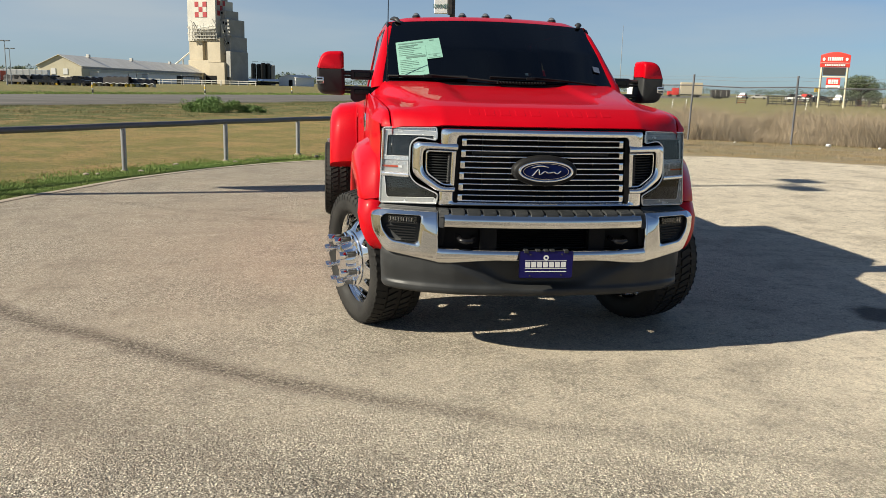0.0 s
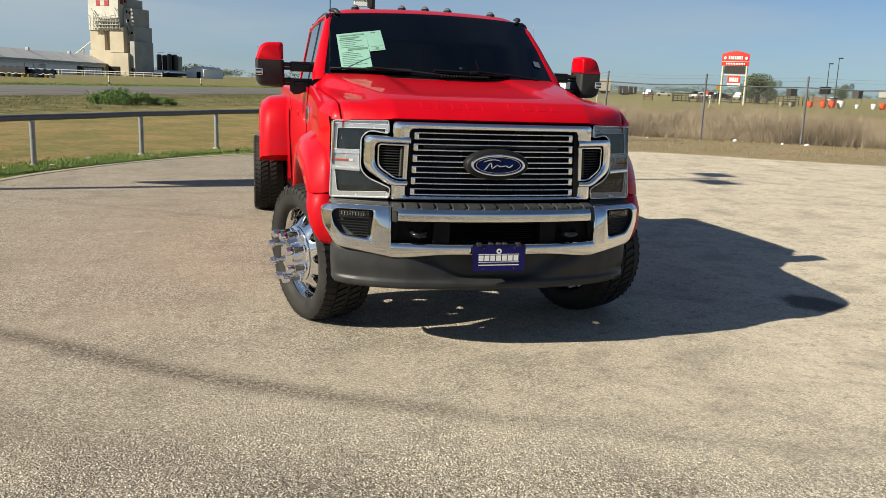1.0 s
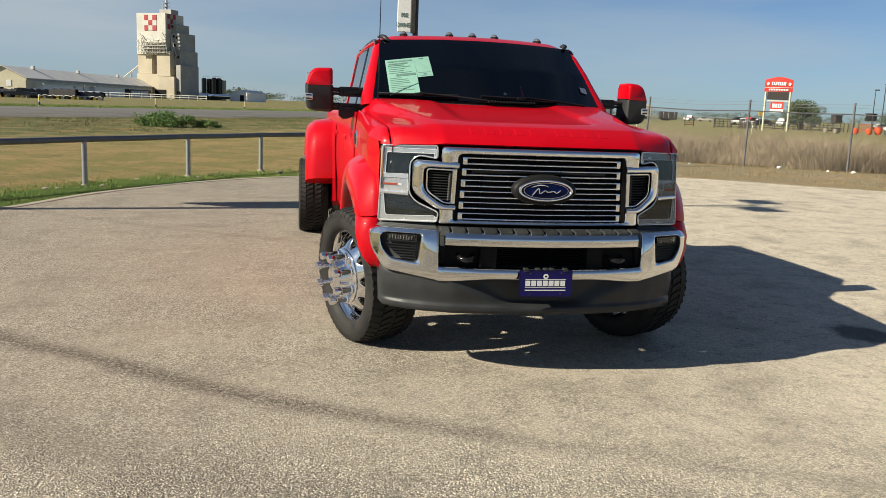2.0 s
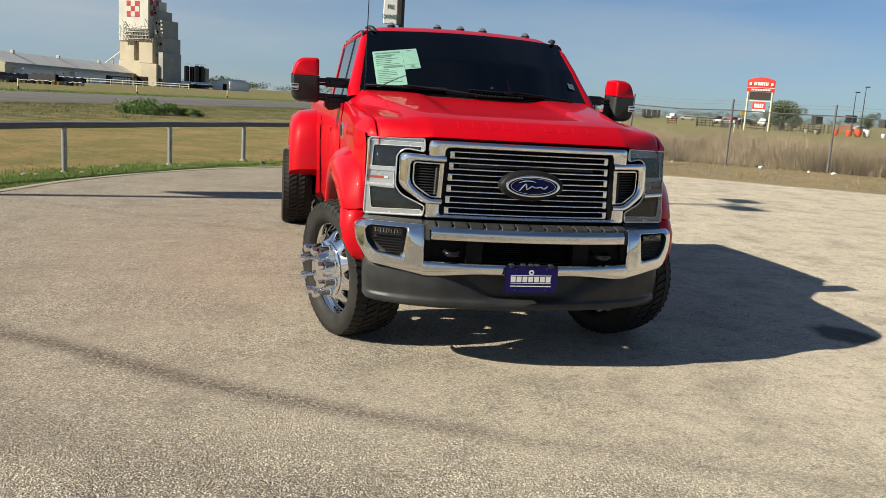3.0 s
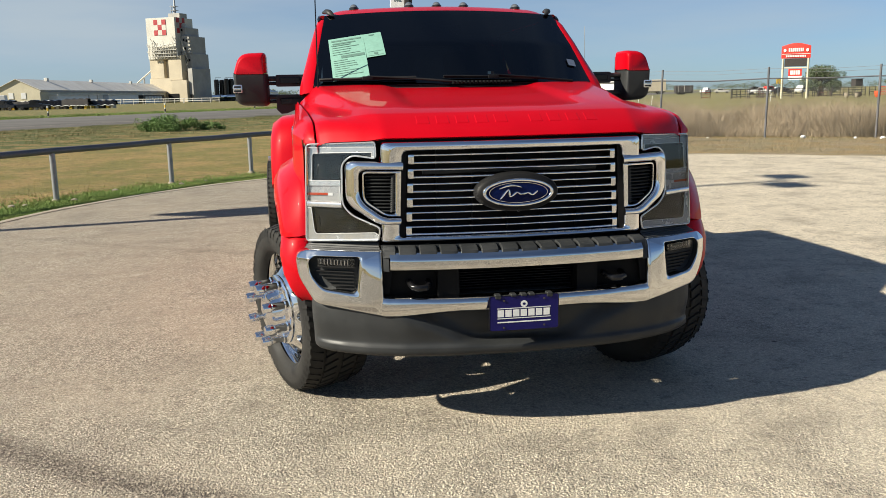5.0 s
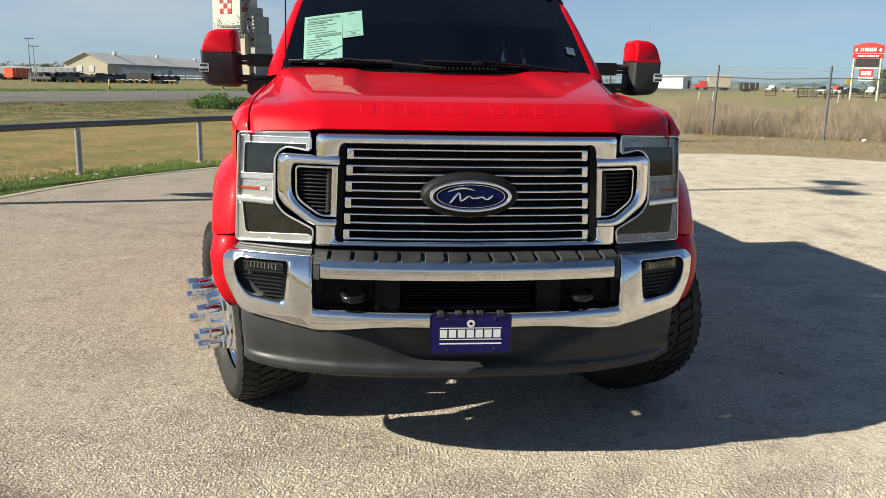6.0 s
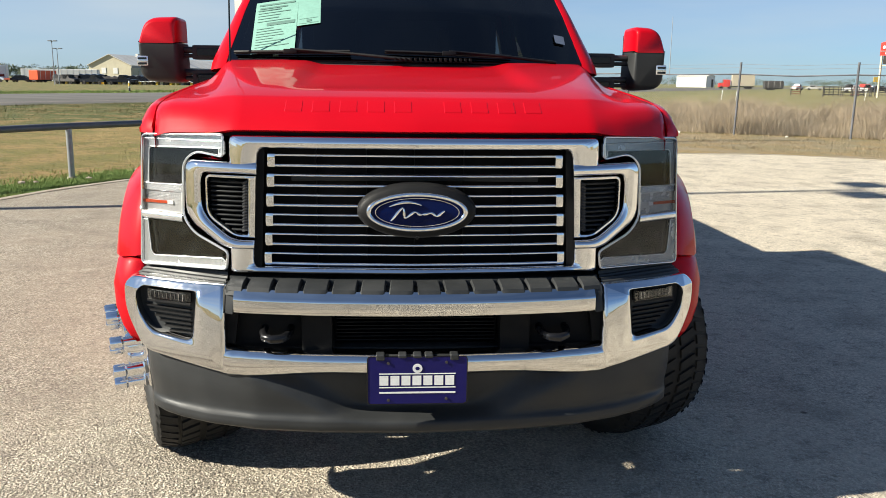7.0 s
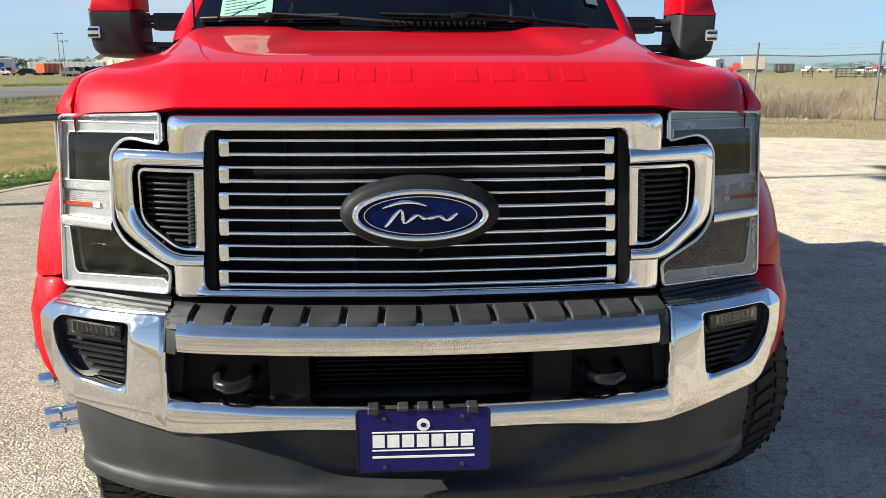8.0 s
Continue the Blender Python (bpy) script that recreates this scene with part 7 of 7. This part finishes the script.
def wheel(name, m, parent, spikes=True, dish=0.0):
    w = tagged(new(name), label="polished wheel with chunky off-road tyre")
    w.parent = parent
    w.matrix_local = m
    for nm, me in (("tyre", TYRE), ("tread", TREAD)):
        ob = new(nm, me)
        ob.parent = w
        if nm == "tread":
            tagged(ob, label="deep chevron tread blocks", kind="stuff")
    bm = turned(bmesh.new(), [(0.285, 0.13), (0.27, 0.05), (0.262, -0.06), (0.270, -0.098), (0.276, -0.125), (0.284, -0.148), (0.296, -0.156), (0.304, -0.150), (0.300, -0.138)], 64)
    made = [part("rim", bm, ALLOY, w, "polished alloy rim", 40), part("disc", rim_disc(), ALLOY, w, "polished disc with ten oval holes", 40)]
    bm = turned(bmesh.new(), [(0.185, 0.0), (0.05, 0.0)], 32)
    part("brake_disc", bm, DARK, w)
    bm = turned(bmesh.new(), [(0.168, -0.178), (0.170, -0.188), (0.162, -0.196), (0.13, -0.199), (0.105, -0.202), (0.096, -0.212), (0.092, -0.245), (0.084, -0.260), (0.06, -0.267), (0.001, -0.27)], 48)
    made.append(part("hub", bm, CHROME, w, "chrome hub cover", 40))
    if spikes:
        for k in range(8):
            a = 2 * math.pi * (k + 0.5) / 8
            y, z = 0.138 * math.cos(a), 0.138 * math.sin(a)
            bm = turned(bmesh.new(), [(0.027, -0.19), (0.027, -0.207), (0.020, -0.212), (0.0185, -0.270), (0.0235, -0.277), (0.0235, -0.312), (0.0205, -0.318), (0.001, -0.319)], 18, Matrix.Translation((0, y, z)))
            made.append(part("lug_spike", bm, CHROME, w))
    for ob in made:
        ob.matrix_local = Matrix.Translation((dish, 0, 0)) @ Matrix.Diagonal((1, 1.04, 1.04, 1))
    return w


STEER = 20.5
# the steered wheels swing about their kingpins and lean with the caster
wheel("front_wheel", pose(-0.908, 0.868, HUB_Z, 0, -3.4, STEER), TRUCK, True, 0.038)
wheel("front_wheel", pose(0.858, 0.93, HUB_Z, 0, 3.4, 180 + STEER), TRUCK)
for s in (-1, 1):
    wheel("rear_wheel", pose(s * 1.13, AXLE_R, HUB_Z, 0, 0, 180 if s < 0 else 0), TRUCK, False)
    inner = tagged(new("rear_inner_wheel"), label="inner tyre of the dual rear wheel")
    inner.parent = TRUCK
    inner.matrix_local = pose(s * 0.77, AXLE_R, HUB_Z)
    for nm, me in (("tyre", TYRE), ("tread", TREAD)):
        ob = new(nm, me)
        ob.parent = inner
        if nm == "tread":
            tagged(ob, kind="stuff")
    bm = turned(bmesh.new(), [(0.29, -0.13), (0.27, -0.05), (0.05, 0.0), (0.27, 0.05), (0.29, 0.13)], 32)
    part("rim", bm, STEEL, inner)


def chassis():
    for s in (-1, 1):
        part("frame_rail", new_box(s * 0.42 - 0.04, s * 0.42 + 0.04, 0.2, 6.5, 0.56, 0.70, bevel=0.01), STEEL, TRUCK)
        part("spring", tube(bmesh.new(), [(s * 0.55, AXLE_F, 0.45), (s * 0.55, AXLE_F, 0.8)], 0.07, 12), STEEL, TRUCK)
    part("front_axle", tube(bmesh.new(), [(-0.8, AXLE_F, 0.42), (0.8, AXLE_F, 0.42)], 0.055, 14), STEEL, TRUCK)
    bm = bmesh.new()
    bmesh.ops.create_uvsphere(bm, u_segments=16, v_segments=10, radius=0.17)
    for v in bm.verts:
        v.co = Vector((v.co.x * 0.9 + 0.22, v.co.y + AXLE_F, v.co.z + 0.42))
    part("differential", bm, STEEL, TRUCK)
    part("tie_rod", tube(bmesh.new(), [(-0.7, AXLE_F - 0.22, 0.36), (0.7, AXLE_F - 0.22, 0.36)], 0.022, 10), STEEL, TRUCK)
    part("rear_axle", tube(bmesh.new(), [(-1.0, AXLE_R, 0.43), (1.0, AXLE_R, 0.43)], 0.07, 14), STEEL, TRUCK)
    part("engine", new_box(-0.36, 0.36, 0.5, 1.42, 0.62, 1.2, bevel=0.05), DARK, TRUCK)
    part("radiator_support", new_box(-0.62, 0.62, 0.44, 0.47, 0.62, 1.25), DARK, TRUCK)
    part("gearbox", new_box(-0.2, 0.2, 1.4, 2.6, 0.42, 0.7, bevel=0.06), STEEL, TRUCK)
    part("drive_shaft", tube(bmesh.new(), [(0, 2.6, 0.5), (0, AXLE_R, 0.43)], 0.05, 12), STEEL, TRUCK)
    part("fuel_tank", new_box(-0.8, -0.48, 2.4, 3.9, 0.45, 0.62, bevel=0.05), STEEL, TRUCK)
    part("exhaust", tube(bmesh.new(), [(0.62, 1.6, 0.5), (0.62, 4.6, 0.5), (0.75, 6.3, 0.55)], 0.05, 12), STEEL, TRUCK)


chassis()


# ---- mirrors, wipers, lamps and stickers ----
def mirror(s):
    t = tagged(new("tow_mirror"), label="tall tow mirror with red cap")
    t.parent = TRUCK
    t.matrix_local = pose(0.013, 0, -0.012) if s > 0 else pose(0, 0, 0)
    mid = Vector((1.2, 1.568))
    rows_k = ((0.0, 0.80, 1.775), (0.0, 0.88, 1.782), (0.0, 0.95, 1.80), (0.0, 0.99, 1.83), (0.0, 1.0, 1.87), (0.0, 0.99, 1.98))

    def shell(corners, radii):
        line = rounded(vec(corners), radii, 5)
        bm = bmesh.new()
        vs = loft(bm, [[(s * (mid + (p - mid) * k).x, y, (mid + (p - mid) * k).y) for p in line] for _, k, y in rows_k], True)
        bmesh.ops.triangulate(bm, faces=[bm.faces.new(vs[0]), bm.faces.new(vs[-1])])
        return bm

    inner = 1.093 if s < 0 else 1.122
    part("cap", shell([(inner, 1.606), (inner + 0.002, 1.727), (1.250, 1.721), (1.288, 1.606)], [0.004, 0.025, 0.07, 0.004]), RED, t, "bright red mirror cap", 50)
    part("body", shell([(inner - 0.003, 1.602), (1.290, 1.602), (1.284, 1.418), (inner - 0.010, 1.408)], [0.004, 0.004, 0.06, 0.04]), BLACK, t, "black mirror housing", 50)
    part("seam", new_box(min(s * 1.12, s * 1.284), max(s * 1.12, s * 1.284), 1.79, 1.97, 1.601, 1.607), DARK, t)
    part("glass", new_box(min(s * 1.12, s * 1.28), max(s * 1.12, s * 1.28), 1.979, 1.984, 1.43, 1.69, bevel=0.002, seg=1), CHROME, t, "mirror glass")
    lamp = part("signal_lamp", new_box(min(s * 1.236, s * 1.292), max(s * 1.236, s * 1.292), 1.772, 1.85, 1.490, 1.540, bevel=0.012), REFLECT, t, "clear signal lamp")
    for z in (1.502, 1.526):
        part("lamp_bar", new_box(min(s * 1.244, s * 1.286), max(s * 1.244, s * 1.286), 1.7695, 1.774, z - 0.005, z + 0.005, bevel=0.002, seg=1), SMOKE, lamp)
    for z, dz in ((1.560, 0.035), (1.452, 0.026)):
        part("arm", new_box(min(s * 0.86, s * 1.045), max(s * 0.86, s * 1.045), 1.84, 1.92, z - dz, z + dz, bevel=0.014), BLACK, t, "black mirror arm")
        part("slide_rod", tube(bmesh.new(), [(s * 1.03, 1.88, z + 0.012), (s * 1.125, 1.88, z + 0.012)], 0.016, 12), TOOTHED, t)
        part("slide_rod", tube(bmesh.new(), [(s * 1.03, 1.88, z - 0.016), (s * 1.125, 1.88, z - 0.016)], 0.010, 12), BLACK, t)
    bm = bmesh.new()
    loft(bm, [[(s * x, y, z) for y, z in ((1.84, lo), (1.93, lo), (1.93, hi), (1.84, hi))] for x, lo, hi in ((0.90, 1.400, 1.462), (0.94, 1.384, 1.462), (0.985, 1.366, 1.46), (1.02, 1.364, 1.458), (1.045, 1.388, 1.455))], True, True)
    part("bracket", bm, BLACK, t, "black wedge bracket")
    for z in (1.560, 1.436):
        part("arm_pad", new_box(min(s * 0.90, s * 1.02), max(s * 0.90, s * 1.02), 1.834, 1.842, z - 0.018, z + 0.018, bevel=0.003, seg=1), GLOSS, t)
    part("foot", new_box(min(s * 0.83, s * 0.885), max(s * 0.83, s * 0.885), 1.84, 1.96, 1.44, 1.58, bevel=0.02), BLACK, t)


both(mirror)


def on_screen(x, z, lift=0.012):
    """A place on the windscreen by its x and height."""
    v = lerp_at(z, [1.515, 1.755, 1.965], [0, 0.5, 1])
    hw = 0.855 + (0.757 - 0.855) * v
    p = Vector(screen_pt(x / hw, v))
    return (p.x, p.y - lift * 0.75, z + lift * 0.4)


def sheet_of_paper(name, label, corners, bars):
    """A paper on the windscreen: corners from top left clockwise, bars of print as shares of its width and height."""
    tl, tr, br, bl = (Vector(c) for c in corners)
    at = lambda u, v: (tl.lerp(tr, u)).lerp(bl.lerp(br, u), v)  # noqa: E731
    bm = bmesh.new()
    sheet(bm, 6, 8, lambda u, v: on_screen(*at(u, v)), 0.001)
    p = part(name, bm, PAPER, TRUCK, label, 60)
    for u0, u1, v0, v1 in bars:
        bm = bmesh.new()
        sheet(bm, 5, 1, lambda u, v: on_screen(*at(u0 + (u1 - u0) * u, v0 + (v1 - v0) * v), 0.0145))
        part("print_line", bm, INK, p)


rngp = random.Random(77)
lines = [(0.08, 0.92, 0.05, 0.085), (0.1, 0.75, 0.12, 0.15), (0.06, 0.6, 0.17, 0.19), (0.3, 0.95, 0.44, 0.50)]
lines += [(0.07, rngp.uniform(0.45, 0.93), 0.23 + 0.055 * k, 0.242 + 0.055 * k) for k in range(4)] + [(0.07, rngp.uniform(0.4, 0.93), 0.54 + 0.05 * k, 0.552 + 0.05 * k) for k in range(8)]
sheet_of_paper("sale_paper", "pale green printed paper on the windscreen", [(-0.722, 1.789), (-0.516, 1.818), (-0.508, 1.568), (-0.712, 1.540)], lines)
sheet_of_paper("sale_paper", "small pale green printed slip on the windscreen", [(-0.516, 1.817), (-0.410, 1.832), (-0.400, 1.690), (-0.509, 1.674)], [(0.3, 0.6, 0.06, 0.10), (0.08, 0.9, 0.78, 0.79), (0.08, 0.9, 0.94, 0.95), (0.4, 0.6, 0.83, 0.9)])
bm = bmesh.new()
sheet(bm, 3, 3, lambda u, v: on_screen(0.705 + 0.05 * u, 1.655 - 0.04 * v - 0.008 * u))
part("inspection_sticker", bm, SATIN, TRUCK, "small pale sticker")


def cowl():
    bm = bmesh.new()
    xs = [-0.85 + 1.7 * k / 40 for k in range(41)]
    rows = []
    for t in (0.0, 0.3, 0.7, 1.0):
        row = []
        for x in xs:
            p = Vector(screen_pt(x / 0.87, 0.03))
            a = Vector((x, hood_rear(x) + 0.004, hood_z(x, 1.3) - 0.012))
            q = a.lerp(p, t)
            row.append((q.x, q.y, q.z - 0.012 * math.sin(math.pi * t)))
        rows.append(row)
    loft(bm, rows)
    c = part("cowl", bm, BLACK, TRUCK, "black cowl panel under the windscreen", 60)
    for k in range(16):
        x = -0.06 + 0.022 * k
        p = Vector(screen_pt(x / 0.87, 0.03))
        part("vent_slot", new_box(x, x + 0.008, p.y - 0.07, p.y - 0.02, p.z - 0.012, p.z + 0.004), DARK, c)


cowl()


def wiper(u0, u1, v0, v1, pivot):
    w = tagged(new("wiper"), label="black windscreen wiper")
    w.parent = TRUCK
    pts = []
    for k in range(9):
        t = k / 8
        p = Vector(screen_pt(u0 + (u1 - u0) * t, v0 + (v1 - v0) * t))
        pts.append((p.x, p.y - 0.016, p.z + 0.012))
    part("blade", tube(bmesh.new(), pts, 0.006, 8), BEZEL, w)
    part("rubber", tube(bmesh.new(), [(x, y + 0.010, z - 0.008) for x, y, z in pts], 0.004, 6), RUBBER, w)
    mid = Vector(pts[4])
    base = Vector(screen_pt(pivot, 0.02)) + Vector((0, -0.03, 0.0))
    part("arm", tube(bmesh.new(), [base, base.lerp(mid, 0.5) + Vector((0, -0.014, 0.008)), mid + Vector((0, -0.012, 0.010))], [0.008, 0.006, 0.0045], 8), BEZEL, w)
    bm = bmesh.new()
    box(bm, mid.x - 0.03, mid.x + 0.03, mid.y - 0.022, mid.y - 0.002, mid.z - 0.01, mid.z + 0.010, 0.004)
    part("clip", bm, BEZEL, w)


wiper(-0.93, -0.30, 0.062, 0.066, 0.02)
wiper(-0.12, 0.55, 0.070, 0.045, 0.80)


def roof_lamps():
    for x in (-0.536, -0.178, 0.004, 0.184, 0.536):
        y, z = 2.26 + 0.03 * abs(x), 2.030 - 0.026 * (x / 0.757) ** 2
        t = tagged(new("roof_marker"), label="small smoked roof marker lamp")
        t.parent = TRUCK
        t.matrix_local = Matrix.Translation((x, y, z))
        bm = bmesh.new()
        rows = []
        for k, h, dy in ((1.0, 0.0, 0.0), (1.0, 0.008, 0.0), (0.86, 0.017, 0.006), (0.6, 0.025, 0.012), (0.25, 0.029, 0.016)):
            rows.append([(0.026 * k * math.cos(2 * math.pi * q / 16), dy + 0.05 * k * math.sin(2 * math.pi * q / 16), h) for q in range(16)])
        vs = loft(bm, rows, True)
        bm.faces.new(vs[-1])
        part("lens", bm, MARKER, t)
        bm = bmesh.new()
        rows = [[(0.032 * k * math.cos(2 * math.pi * q / 16), 0.058 * k * math.sin(2 * math.pi * q / 16), h) for q in range(16)] for k, h in ((1.0, -0.012), (1.0, 0.003), (0.9, 0.006))]
        loft(bm, rows, True)
        part("base", bm, GLOSS, t)


roof_lamps()
ant = tagged(new("antenna"), label="thin black whip antenna")
ant.parent = TRUCK
part("whip", tube(bmesh.new(), [(-0.80, 1.50, 1.42), (-0.798, 1.51, 1.7), (-0.792, 1.535, 2.30)], [0.005, 0.004, 0.0025], 8), GLOSS, ant)
part("base", tube(bmesh.new(), [(-0.80, 1.50, 1.40), (-0.80, 1.50, 1.45)], [0.02, 0.012], 12), BLACK, ant)


def fender_badge(s):
    t = tagged(new("fender_badge"), label="chrome badge on the fender side")
    t.parent = TRUCK
    part("plate", new_box(min(s * 0.940, s * 0.956), max(s * 0.940, s * 0.956), 1.33, 1.56, 1.18, 1.30, bevel=0.005), CHROME, t)
    part("inlay", new_box(min(s * 0.955, s * 0.958), max(s * 0.955, s * 0.958), 1.36, 1.53, 1.205, 1.275, bevel=0.001, seg=1), GLOSS, t, "black inlay")


both(fender_badge)
